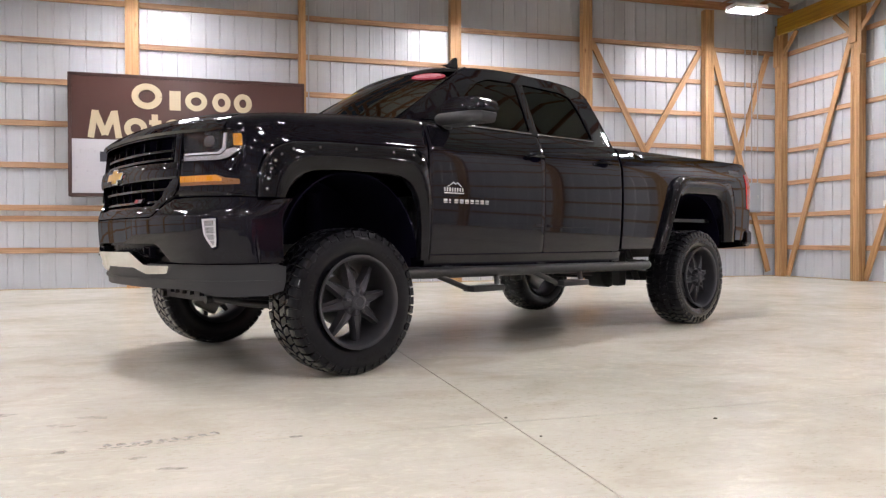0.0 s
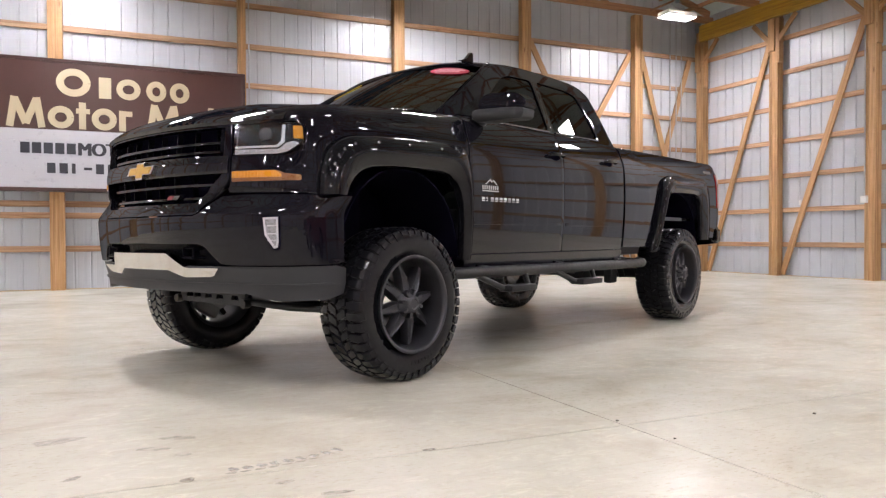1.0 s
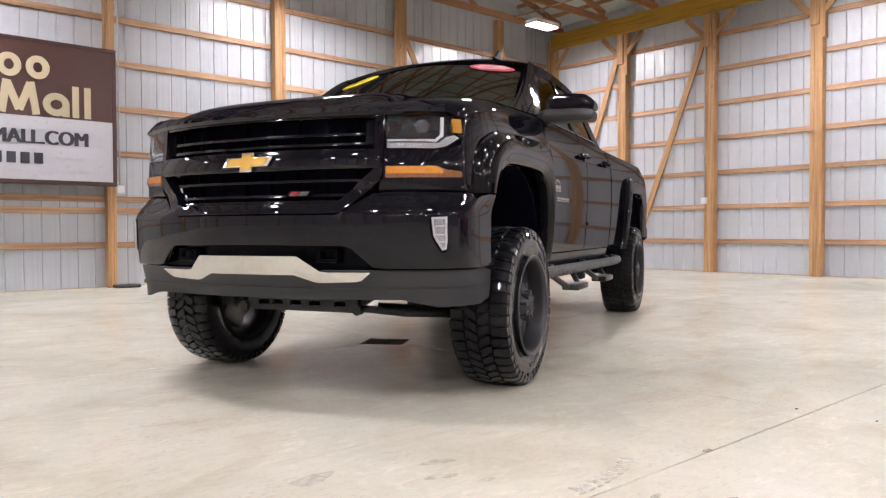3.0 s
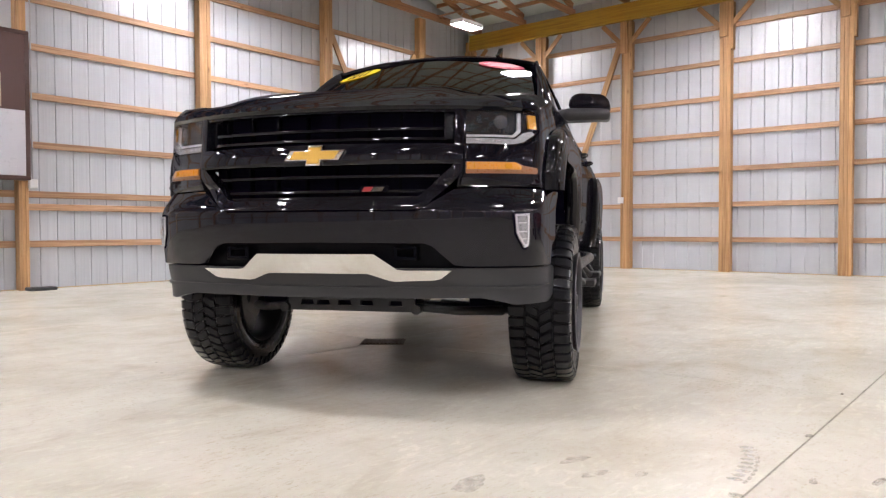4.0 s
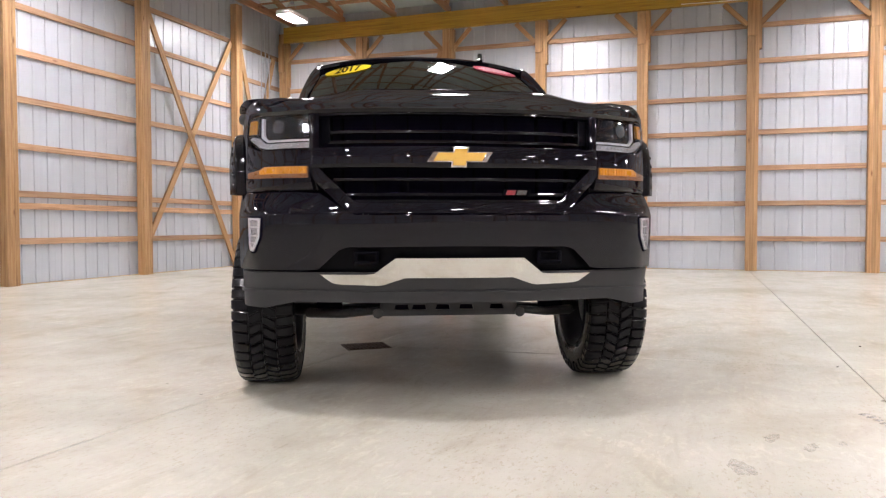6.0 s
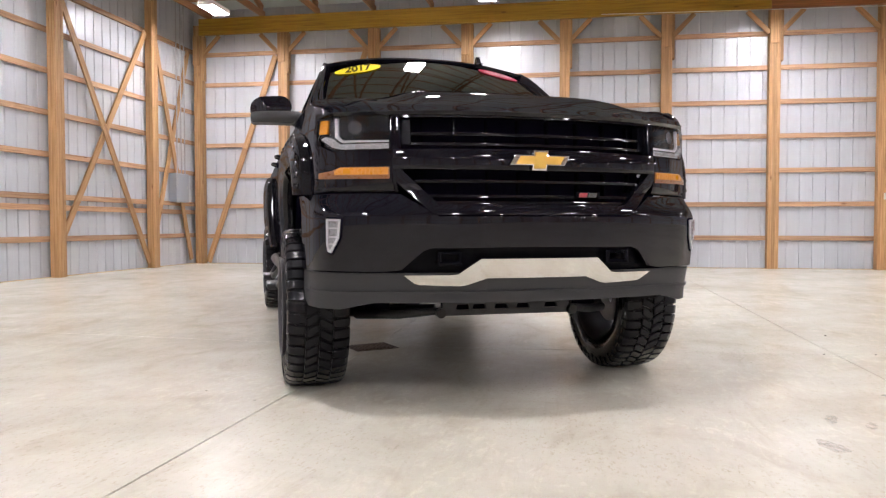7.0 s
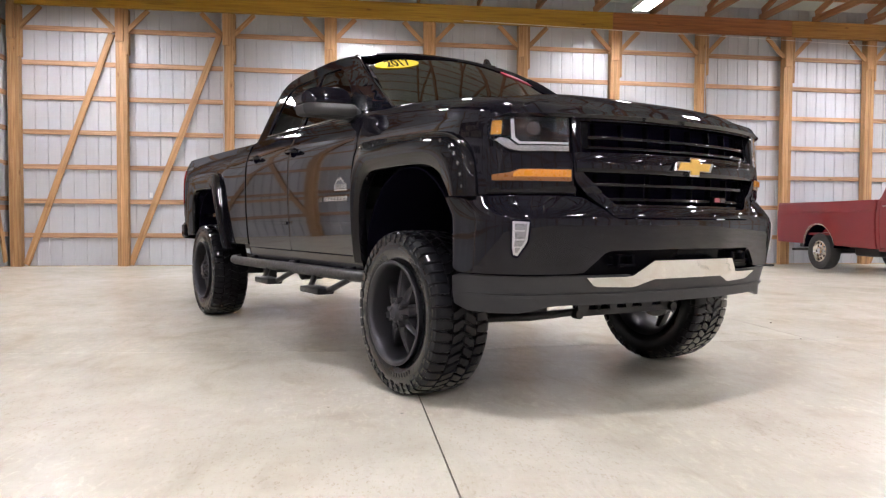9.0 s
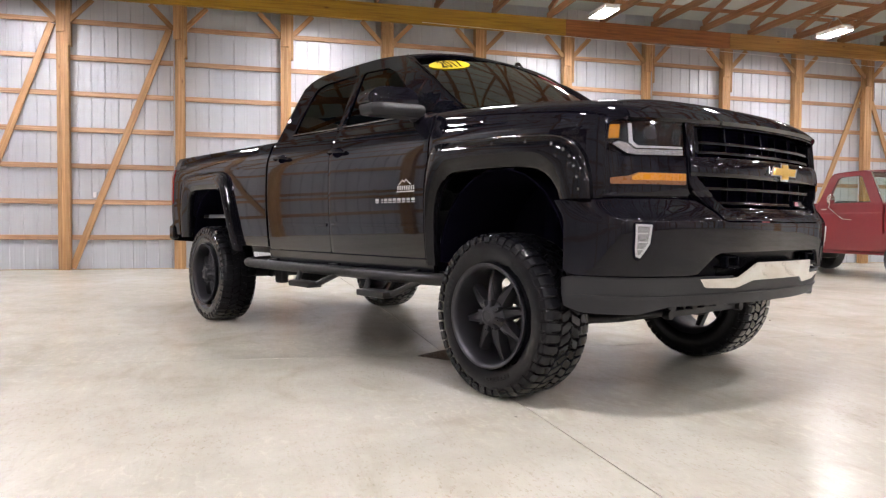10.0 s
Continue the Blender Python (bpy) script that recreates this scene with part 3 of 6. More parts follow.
M_LAMP_BACK = grain(mat("lamp_housing_grey", (0.011, 0.011, 0.014), 0.25, 0.2), 12, True, 0.14, 0.26)
M_FOG_BACK = grain(mat("fog_reflector_grey", (0.36, 0.36, 0.37), 0.3, 0.3), 70, True, 0.2, 0.45, 0.3, dist=0.004)
M_LAMP_SILVER = grain(mat("silvered_reflector", (0.50, 0.50, 0.52), 0.25, 0.4), 160, True, 0.15, 0.32, 0.4, dist=0.004)
M_PROJECTOR = grain(mat("smoky_projector_glass", (0.042, 0.042, 0.046), 0.3, coat=0.6), 25, True, 0.3, 0.5)
M_LAMP_LIT = mat("frosted_lamp_strip", (0.66, 0.66, 0.68), 0.3, 0.35)
M_CLEAR = thin_glass("clear_lamp_glass", (0.97, 0.97, 0.98))
M_TINT = glass("dark_tinted_glass", (0.05, 0.05, 0.05))
M_SCREEN = glass("windscreen_glass", (0.30, 0.31, 0.29), 0.03, ior=2.35)
M_CLOTH = grain(mat("dark_seat_cloth", (0.02, 0.02, 0.021), 0.8), 200, True, 0.7, 0.9, 0.2)
M_YELLOW = mat("yellow_sticker", (0.72, 0.52, 0.008), 0.7, Specular_IOR_Level=0.15)
M_PINK = mat("red_sticker", (0.36, 0.03, 0.06), 0.6, Specular_IOR_Level=0.2)
M_PALE = mat("pale_pink_print", (0.62, 0.32, 0.36), 0.6, Specular_IOR_Level=0.2)
M_BLACKTEXT = mat("dark_brown_lettering", (0.06, 0.045, 0.012), 0.9, Specular_IOR_Level=0.0)

# ---- truck: surface tools ----
# Truck axes: x to the rear from the front axle, y to its right side, z up.


def curve(table):
    """A smooth function through the (x, y) pairs of a table."""
    xs, ys = [a for a, _ in table], [b for _, b in table]
    n = len(xs)
    ms = []
    for i in range(n):
        a, b = max(i - 1, 0), min(i + 1, n - 1)
        ms.append((ys[b] - ys[a]) / (xs[b] - xs[a]))

    def f(x):
        if x <= xs[0]:
            return ys[0] + ms[0] * (x - xs[0]) * 0.5
        if x >= xs[-1]:
            return ys[-1] + ms[-1] * (x - xs[-1]) * 0.5
        i = next(k for k in range(n - 1) if x <= xs[k + 1])
        h = xs[i + 1] - xs[i]
        t = (x - xs[i]) / h
        return (2 * t**3 - 3 * t * t + 1) * ys[i] + (t**3 - 2 * t * t + t) * h * ms[i] + (3 * t * t - 2 * t**3) * ys[i + 1] + (t**3 - t * t) * h * ms[i + 1]

    return f


def rounded(pts, r, seg=4):
    """A polygon with its corners rounded; r: one radius, or one for each corner."""
    out = []
    n = len(pts)
    for i, p in enumerate(pts):
        rr = r[i] if isinstance(r, (list, tuple)) else r
        p, a, b = Vector(p), Vector(pts[i - 1]), Vector(pts[(i + 1) % n])
        if rr < 1e-4:
            out.append(tuple(p))
            continue
        da, db = (a - p), (b - p)
        k = min(rr, 0.45 * da.length, 0.45 * db.length)
        pa, pb = p + da.normalized() * k, p + db.normalized() * k
        for j in range(seg + 1):
            t = j / seg
            q = (1 - t) ** 2 * pa + 2 * t * (1 - t) * p + t * t * pb
            out.append((q.x, q.y))
    return out


def spline(pts, k=4):
    """More points along a smooth line through the given ones."""
    pts = [Vector(p) for p in pts]
    out = []
    for i in range(len(pts) - 1):
        p0, p1, p2, p3 = pts[max(i - 1, 0)], pts[i], pts[i + 1], pts[min(i + 2, len(pts) - 1)]
        for j in range(k):
            t = j / k
            out.append(0.5 * (2 * p1 + (p2 - p0) * t + (2 * p0 - 5 * p1 + 4 * p2 - p3) * t * t + (3 * p1 - p0 - 3 * p2 + p3) * t**3))
    out.append(pts[-1])
    return out


def shell(loops, fmap, thick=0.02, step=0.05, stepv=None, bevel=0.003):
    """A curved sheet of some thickness. loops: its outline, and those of its holes, in the two coordinates that fmap(u, v, depth) lays into space."""
    flat = [p for loop in loops for p in loop]
    bm = bmesh.new()
    vs = [bm.verts.new((p[0], p[1], 0)) for p in flat]
    for t in tessellate_polygon([[Vector((p[0], p[1], 0)) for p in loop] for loop in loops]):
        try:
            bm.faces.new([vs[k] for k in t])
        except ValueError:
            pass
    for axis, st in ((0, step), (1, stepv or step)):
        lo, hi = min(p[axis] for p in flat), max(p[axis] for p in flat)
        c = math.floor(lo / st) * st + st * 0.37
        no = (1, 0, 0) if axis == 0 else (0, 1, 0)
        while c < hi:
            if c > lo:
                bmesh.ops.bisect_plane(bm, geom=bm.verts[:] + bm.edges[:] + bm.faces[:], dist=1e-4, plane_co=(c, c, 0), plane_no=no)
            c += st
    bmesh.ops.remove_doubles(bm, verts=bm.verts[:], dist=2e-4)
    bm.verts.index_update()
    uv = [(v.co.x, v.co.y) for v in bm.verts]
    faces = [[v.index for v in f.verts] for f in bm.faces]
    rim = []
    for e in bm.edges:
        if len(e.link_faces) == 1:
            rim.append((e.verts[0].index, e.verts[1].index))
    bm.free()
    bm = bmesh.new()
    top = [bm.verts.new(fmap(u, v, 0.0)) for u, v in uv]
    low = [bm.verts.new(fmap(u, v, thick)) for u, v in uv]
    for f in faces:
        bm.faces.new([top[k] for k in f])
        bm.faces.new([low[k] for k in reversed(f)])
    for a, b in rim:
        bm.faces.new((top[a], top[b], low[b], low[a]))
    bmesh.ops.recalc_face_normals(bm, faces=bm.faces[:])
    if bevel:
        tops = set(top)
        pairs = {frozenset((a, b)) for a, b in rim}
        index = {v: k for k, v in enumerate(top)}
        es = [e for e in bm.edges if e.verts[0] in tops and e.verts[1] in tops and frozenset((index[e.verts[0]], index[e.verts[1]])) in pairs]
        bmesh.ops.bevel(bm, geom=es, offset=bevel, segments=2, affect="EDGES", profile=0.6, clamp_overlap=True)
    return bm


def grid(rows, closed=False):
    """A sheet through rows of points."""
    bm = bmesh.new()
    vs = [[bm.verts.new(p) for p in row] for row in rows]
    for a, b in zip(vs, vs[1:]):
        n = len(a)
        for k in range(n if closed else n - 1):
            bm.faces.new((a[k], a[(k + 1) % n], b[(k + 1) % n], b[k]))
    bmesh.ops.recalc_face_normals(bm, faces=bm.faces[:])
    return bm


def thicken(bm, t):
    bmesh.ops.solidify(bm, geom=bm.faces[:], thickness=t)
    return bm


def mirrored(pts):
    """The right half of an outline, from the top of the centre line to its foot, made whole."""
    return list(pts) + [(-x, z) for x, z in reversed(pts) if abs(x) > 1e-6]


WIDTH = curve([(0.45, 0.93), (0.60, 0.955), (0.70, 0.975), (0.85, 0.990), (1.05, 1.0), (1.25, 0.998), (1.335, 0.991), (1.375, 0.981), (1.43, 0.960), (1.48, 0.935), (1.53, 0.905)])
TAPER = curve([(-0.80, 0.76), (-0.74, 0.835), (-0.68, 0.90), (-0.62, 0.945), (-0.5, 0.982), (-0.38, 0.996), (-0.2, 1.0), (2.6, 1.0), (4.4, 0.998), (4.7, 0.985), (4.82, 0.955)])
FENDER_S0 = curve([(-0.78, 1.30), (-0.62, 1.335), (-0.4, 1.365), (0.0, 1.40), (0.5, 1.43)])


def side_map(s, shoulder=None, radius=0.09):
    """The body's flank on side s (1 right, -1 left): (x, height along the section). Above the shoulder it turns inwards."""

    def f(x, h, d):
        s0 = shoulder(x) if shoulder else 9.0
        over = max(0.0, h - s0)
        w = WIDTH(min(h, s0)) * TAPER(x)
        if over == 0:
            return Vector((x, s * (w - d), h))
        ang = min(over / radius, 1.35)
        y, z = w - radius * (1 - math.cos(ang)), s0 + radius * math.sin(ang)
        rest = over - ang * radius
        if rest > 0:
            y -= rest * math.cos(0.12)
            z += rest * math.sin(0.12)
        return Vector((x, s * (y - d * math.cos(ang)), z - d * math.sin(ang)))

    return f


# plan curves of the nose, for the grille and for the bumper, over one parameter
U = [0.0, 0.25, 0.48, 0.66, 0.84, 1.0, 1.2, 1.3]
UP_Y, UP_X = curve(list(zip(U, [0, 0.25, 0.48, 0.66, 0.83, 0.95, 1.0, 1.005]))), curve(list(zip(U, [-0.955, -0.945, -0.905, -0.838, -0.745, -0.62, -0.42, -0.32])))
LO_Y, LO_X = curve(list(zip(U, [0, 0.25, 0.48, 0.67, 0.86, 0.965, 0.995, 0.998]))), curve(list(zip(U, [-0.985, -0.975, -0.935, -0.885, -0.81, -0.68, -0.47, -0.38])))


def nose(u, z):
    k = min(max((1.02 - z) / 0.14, 0), 1)
    k = k * k * (3 - 2 * k)
    a = abs(u)
    y = UP_Y(a) * (1 - k) + LO_Y(a) * k
    x = UP_X(a) * (1 - k) + LO_X(a) * k
    # the bumper's face leans back towards its foot and its brow
    x += 0.10 * max(0, 0.62 - z) + 0.5 * max(0, z - 0.86) ** 2 * (k > 0.02) + 0.10 * max(0, z - 1.10) + 0.33 * k * (min(max(z, 0.55), 1.0) - 0.905) ** 2
    return math.copysign(y, u), x


def nose_map(proud=0.0):
    def f(u, z, d):
        y0, x0 = nose(u, z)
        y1, x1 = nose(u + 0.01, z)
        n = Vector((-(y1 - y0), x1 - x0)).normalized()
        k = proud - d
        return Vector((x0 + n.x * k, y0 + n.y * k, z))

    return f


def hood_x(y):
    return UP_X(min(abs(y), 0.90)) + 0.005


TRUCK = pose(0.522, 5.235, -0.028, 0, 0, 25.6) @ Matrix.Diagonal((1.012, 1.018, 1.017, 1))
truck = empty("pickup_truck", TRUCK)
tagged(truck, "glossy black lifted crew cab pickup truck on mud tyres", "pickup truck")

# ---- truck: body panels ----
HOOD_C = curve([(-0.96, 1.345), (-0.90, 1.385), (-0.80, 1.432), (-0.6, 1.482), (-0.4, 1.512), (0.0, 1.55), (0.5, 1.575)])
BUMP = curve([(0.0, 1.0), (0.34, 0.985), (0.46, 0.90), (0.53, 0.62), (0.60, 0.30), (0.67, 0.12), (0.75, 0.03), (0.81, 0.0), (0.9, 0.0)])


def hood_z(x, y, v):
    zc = HOOD_C(-0.96 + (x - hood_x(y)) * (1 if v > 0.5 else 1) + max(0, hood_x(y) + 0.955) * min(1, v * 3))
    ze = min(FENDER_S0(x) + 0.092, zc)
    return ze + (zc - ze) * BUMP(abs(y))


rows = []
for i in range(49):
    v = (i / 48) ** 1.8
    rows.append([Vector((hood_x(y) + (0.47 - 0.16 * (1 - (y / 0.81) ** 2) - hood_x(y)) * v, y, hood_z(hood_x(y) + (0.45 - hood_x(y)) * v, y, v))) for y in [(0.805 + 0.075 * (1 - v) ** 6) * (k / 24 - 1) for k in range(49)]])
bm = grid(rows)
part("hood", thicken(bm, 0.02), M_PAINT, truck, smooth=30)

FENDER = [(-0.615, 0.992), (-0.625, 1.10), (-0.632, 1.325), (-0.70, 1.352), (-0.72, 1.385), (-0.725, 1.53), (-0.5, 1.545), (0.0, 1.59), (0.40, 1.615), (0.565, 1.61), (0.568, 0.64), (0.50, 0.64), (0.49, 0.95), (0.44, 1.06), (0.36, 1.14), (0.2, 1.16), (-0.18, 1.16), (-0.30, 1.13), (-0.38, 1.06), (-0.42, 0.992)]
FLARE_F = ([(-0.575, 0.988), (-0.568, 1.10), (-0.535, 1.205), (-0.46, 1.268), (-0.33, 1.297), (0.0, 1.312), (0.36, 1.316), (0.49, 1.30), (0.545, 1.21), (0.572, 1.0), (0.574, 0.64)],
           [(-0.43, 0.988), (-0.41, 1.04), (-0.36, 1.10), (-0.28, 1.135), (-0.18, 1.147), (0.0, 1.151), (0.25, 1.148), (0.36, 1.13), (0.44, 1.06), (0.48, 0.93), (0.497, 0.64)])
FLARE_R = ([(3.09, 0.64), (3.14, 0.78), (3.205, 0.96), (3.265, 1.12), (3.315, 1.24), (3.39, 1.302), (3.5, 1.32), (3.8, 1.326), (4.15, 1.322), (4.27, 1.30), (4.34, 1.22), (4.38, 1.0), (4.40, 0.74)],
           [(3.20, 0.64), (3.245, 0.78), (3.30, 0.93), (3.35, 1.05), (3.40, 1.12), (3.47, 1.158), (3.56, 1.168), (3.8, 1.172), (4.0, 1.168), (4.08, 1.14), (4.13, 1.06), (4.165, 0.9), (4.19, 0.74)])
BED = [(2.612, 0.69), (2.607, 1.58), (4.70, 1.60), (4.78, 1.57), (4.80, 1.45), (4.80, 0.80), (4.74, 0.76), (4.24, 0.76), (4.20, 1.0), (4.12, 1.15), (4.02, 1.20), (3.5, 1.20), (3.40, 1.15), (3.28, 0.9), (3.18, 0.69)]
BED_S0 = lambda x: 1.455 + 0.012 * max(0, x - 2.6) / 2
PROFILE = [(0.0, 0.0), (0.015, 0.020), (0.035, 0.034), (0.07, 0.041), (0.30, 0.052), (0.44, 0.060), (0.50, 0.062), (0.56, 0.061), (0.75, 0.050), (0.93, 0.040), (0.98, 0.036), (1.0, 0.030), (1.0, 0.0)]


def flare(s, lines, base):
    a, b = spline(lines[0]), spline(lines[1])
    rows = []
    for p, q in zip(a, b):
        row = []
        for v, out in PROFILE:
            r = p.lerp(q, v)
            row.append(Vector((r.x, s * (WIDTH(min(r.y, 1.3)) * TAPER(r.x) + out), r.y)))
        rows.append(row)
    return thicken(grid(rows), 0.006)


def bolt_mesh():
    bm = bmesh.new()
    bmesh.ops.create_uvsphere(bm, u_segments=10, v_segments=6, radius=0.0095, matrix=Matrix.Diagonal((1, 0.55, 1, 1)))
    me = bpy.data.meshes.new("bolt")
    for f in bm.faces:
        f.smooth = True
    bm.to_mesh(me)
    bm.free()
    me.materials.append(M_BOLT)
    return me


BOLT = bolt_mesh()


def bolts(parent, s, lines, at):
    a, b = spline(lines[0]), spline(lines[1])
    for k in at:
        r = a[k].lerp(b[k], 0.24)
        ob = new("bolt", BOLT)
        ob.parent = parent
        ob.matrix_basis = pose(r.x, s * (WIDTH(min(r.y, 1.3)) * TAPER(r.x) + 0.049), r.y)


DOOR_F = [(0.578, 0.675), (0.578, 1.505), (1.657, 1.505), (1.657, 0.675)]
DOOR_R = [(1.661, 0.675), (1.661, 1.505), (2.578, 1.505), (2.580, 0.675)]
CAB_FRONT = curve([(1.50, 0.408), (1.508, 0.42), (1.725, 0.75), (1.915, 1.05), (1.965, 1.18)])
CAB_SIDE = [(0.42, 1.508), (0.75, 1.725), (1.05, 1.915), (1.18, 1.965), (1.40, 1.99), (1.75, 2.0), (2.20, 1.993), (2.38, 1.965), (2.46, 1.90), (2.54, 1.70), (2.59, 1.508)]
WIN_F = [(0.80, 1.532), (0.93, 1.655), (1.08, 1.775), (1.20, 1.86), (1.32, 1.902), (1.60, 1.915), (1.605, 1.535)]
WIN_R = [(1.685, 1.537), (1.68, 1.915), (2.12, 1.91), (2.22, 1.885), (2.29, 1.76), (2.345, 1.545)]


def cab_map(s):
    def f(x, z, d):
        y = 0.905 - (z - 1.53) * 0.40 - 0.10 * max(0, z - 1.86) - 0.012 * ((x - 1.6) / 1.0) ** 2 - 0.07 * max(0.0, (1.1 - x) / 0.65) ** 2
        return Vector((x, s * (y - d), z - 0.3 * d))

    return f


def handle(parent, s, x, z):
    y = WIDTH(z)
    bm = bmesh.new()
    pts = [(x - 0.075, s * (y + 0.012), z), (x - 0.06, s * (y + 0.036), z + 0.004), (x, s * (y + 0.044), z + 0.006), (x + 0.06, s * (y + 0.036), z + 0.004), (x + 0.085, s * (y + 0.012), z)]
    tube(bm, spline(pts, 3), 0.013, 8)
    h = part("door_handle", bm, M_PAINT, parent, "black pull handle", 50)
    bm = bmesh.new()
    bmesh.ops.create_uvsphere(bm, u_segments=16, v_segments=8, radius=1, matrix=Matrix.Translation((x, s * (y + 0.002), z - 0.004)) @ Matrix.Diagonal((0.062, 0.007, 0.035, 1)))
    part("handle_cup", bm, M_INNER, h, smooth=60)
    return h


for s in (1, -1):
    side = "right" if s > 0 else "left"
    part("front_fender", shell([rounded(FENDER, [0.0, 0, 0.02, 0.03, 0.02, 0.0] + [0] * 14)], side_map(s, FENDER_S0), 0.018, 0.035, 0.016), M_PAINT, truck, smooth=32)
    fl = part("fender_flare", flare(s, FLARE_F, 0), M_FLARE, truck, "satin black pocket-style flare with bolts", 40)
    bolts(fl, s, FLARE_F, (2, 4, 6, 8, 10, 13, 17, 20, 23, 26))
    d1 = part("front_door", shell([rounded(DOOR_F, 0.02)], side_map(s), 0.02, 0.05, 0.04), M_PAINT, truck, smooth=32)
    d2 = part("rear_door", shell([rounded(DOOR_R, 0.02)], side_map(s), 0.02, 0.05, 0.04), M_PAINT, truck, smooth=32)
    # added dark sheet behind both doors, so that no light shows through their gap
    part("door_gap_backing", shell([[(0.58, 0.69), (0.58, 1.49), (2.58, 1.49), (2.58, 0.69)]], lambda x, z, d, f=side_map(s): f(x, z, d + 0.03), 0.01, 0.2, 0.1, bevel=0), M_INNER, truck)
    handle(d1, s, 1.55, 1.345)
    handle(d2, s, 2.345, 1.355)
    part("cab_frame", shell([CAB_SIDE, list(reversed(rounded(WIN_F, 0.03))), list(reversed(rounded(WIN_R, 0.03)))], cab_map(s), 0.03, 0.06), M_PAINT, truck, smooth=32)
    for nm, w in (("front_side_window", WIN_F), ("rear_side_window", WIN_R)):
        g = lambda x, z, d, f=cab_map(s): f(x, z, d + 0.008)
        win = part(nm, shell([rounded([(a, b) for a, b in w], 0.03)], g, 0.004, 0.08, bevel=0), M_TINT, truck, "dark tinted window pane", 40)
        foot = [p for p in w if p[1] < 1.56]
        a, b = min(foot), max(foot)
        bm = tube(bmesh.new(), [cab_map(s)(a[0] + (b[0] - a[0]) * k / 6, a[1] - 0.012 + (b[1] - a[1]) * k / 6, -0.004) for k in range(7)], 0.006, 6)
        part("belt_moulding", bm, M_DARKCHROME, win, smooth=60)
    # mouldings low on the doors, sill panel, bed side
    for d, x0, x1 in ((d1, 0.60, 1.63), (d2, 1.69, 2.57)):
        part("door_moulding", shell([rounded([(x0, 0.852), (x1, 0.857), (x1, 0.878), (x0, 0.873)], 0.006)], lambda x, z, dd, f=side_map(s): f(x, z, dd - 0.006), 0.008, 0.1, bevel=0.002), M_PAINT, d, smooth=40)
    part("sill_panel", shell([rounded([(0.56, 0.575), (0.56, 0.668), (2.60, 0.668), (2.60, 0.60), (2.56, 0.575)], 0.01)], side_map(s), 0.03, 0.1, 0.04), M_PAINT, truck, smooth=32)
    part("bed_side", shell([rounded(BED, [0, 0.01, 0, 0.03, 0.03, 0.04] + [0.02] * 9)], side_map(s, BED_S0, 0.05), 0.03, 0.05), M_PAINT, truck, smooth=32)
    fr = part("fender_flare", flare(s, FLARE_R, 0), M_FLARE, truck, "satin black pocket-style flare with bolts", 40)
    bolts(fr, s, FLARE_R, (2, 6, 9, 12, 15, 18, 20, 24, 28, 32, 35))
    # corner lamp at the tail
    part("tail_lamp", shell([rounded([(4.68, 1.06), (4.66, 1.40), (4.80, 1.42), (4.805, 1.06)], 0.02)], lambda x, z, d, f=side_map(s): f(x, z, d - 0.006), 0.03, 0.04), M_TAIL, truck, "red tail lamp", 40)
    part("tailgate_badge", shell([[(4.36, 1.395), (4.36, 1.425), (4.56, 1.425), (4.56, 1.395)]], lambda x, z, d, f=side_map(s): f(x, z, d - 0.003), 0.004, 0.1, bevel=0), M_TRIM, truck, "dull grey decal bar on the bed side")
    # pillar between the windscreen and the side frame
    wf = lambda t: Vector((0.50 + t * 0.66, s * (0.80 - 0.135 * t), 1.50 + 0.455 * t))
    rows = []
    for k in range(15):
        t = k / 14
        z = 1.508 + t * 0.447
        e = cab_map(s)(CAB_FRONT(z) - 0.008, z, -0.004)
        w = wf(t)
        rows.append([w.lerp(e, j / 8) + Vector((-0.6, s * 0.62, 0.35)) * (0.034 * math.sin(math.pi * j / 8)) for j in range(9)] + [e.lerp(w, j / 4) + Vector((0.012, -s * 0.012, -0.006)) for j in range(5)])
    bm = grid(rows, closed=True)
    bmesh.ops.recalc_face_normals(bm, faces=bm.faces[:])
    part("windscreen_pillar", bm, M_PAINT, truck, smooth=50)

# roof, windscreen, rear wall of the cab
ROOF_Z = curve([(1.02, 1.90), (1.12, 1.955), (1.18, 1.965), (1.40, 1.99), (1.75, 2.0), (2.20, 1.993), (2.38, 1.965), (2.47, 1.90)])
rows = []
for i in range(19):
    x = 1.10 + 1.37 * i / 18
    zr = ROOF_Z(x)
    yr = cab_map(1)(x, zr, 0).y + 0.002
    row = []
    for k in range(25):
        q = k / 12 - 1
        xx = x - (0.075 * (1 - q * q) if i == 0 else 0.075 * (1 - q * q) * max(0, 1 - i / 5))
        row.append(Vector((xx, q * yr, zr + (0.068 if i else 0.056) * (1 - abs(q) ** 2.6))))
    rows.append(row)
part("roof", thicken(grid(rows), 0.02), M_PAINT, truck, smooth=35)
rows = []
for i in range(13):
    t = i / 12
    row = []
    for k in range(21):
        q = k / 10 - 1
        row.append(Vector((0.50 + 0.66 * t - (0.20 - 0.10 * t) * (1 - q * q) - 0.02 * math.sin(math.pi * t), q * (0.80 - 0.135 * t), 1.50 + 0.455 * t + 0.055 * t * (1 - q * q) + 0.02 * math.sin(math.pi * t))))
    rows.append(row)
part("windscreen", thicken(grid(rows), 0.005), M_SCREEN, truck, "large raked windscreen", 40)
rows = [[Vector((2.44 + 0.15 * t, q * (0.735 + 0.17 * t), 1.93 - 0.42 * t)) for q in (-1, -0.5, 0, 0.5, 1)] for t in (0, 0.3, 0.7, 1)]
part("cab_rear_wall", thicken(grid(rows), 0.02), M_PAINT, truck)
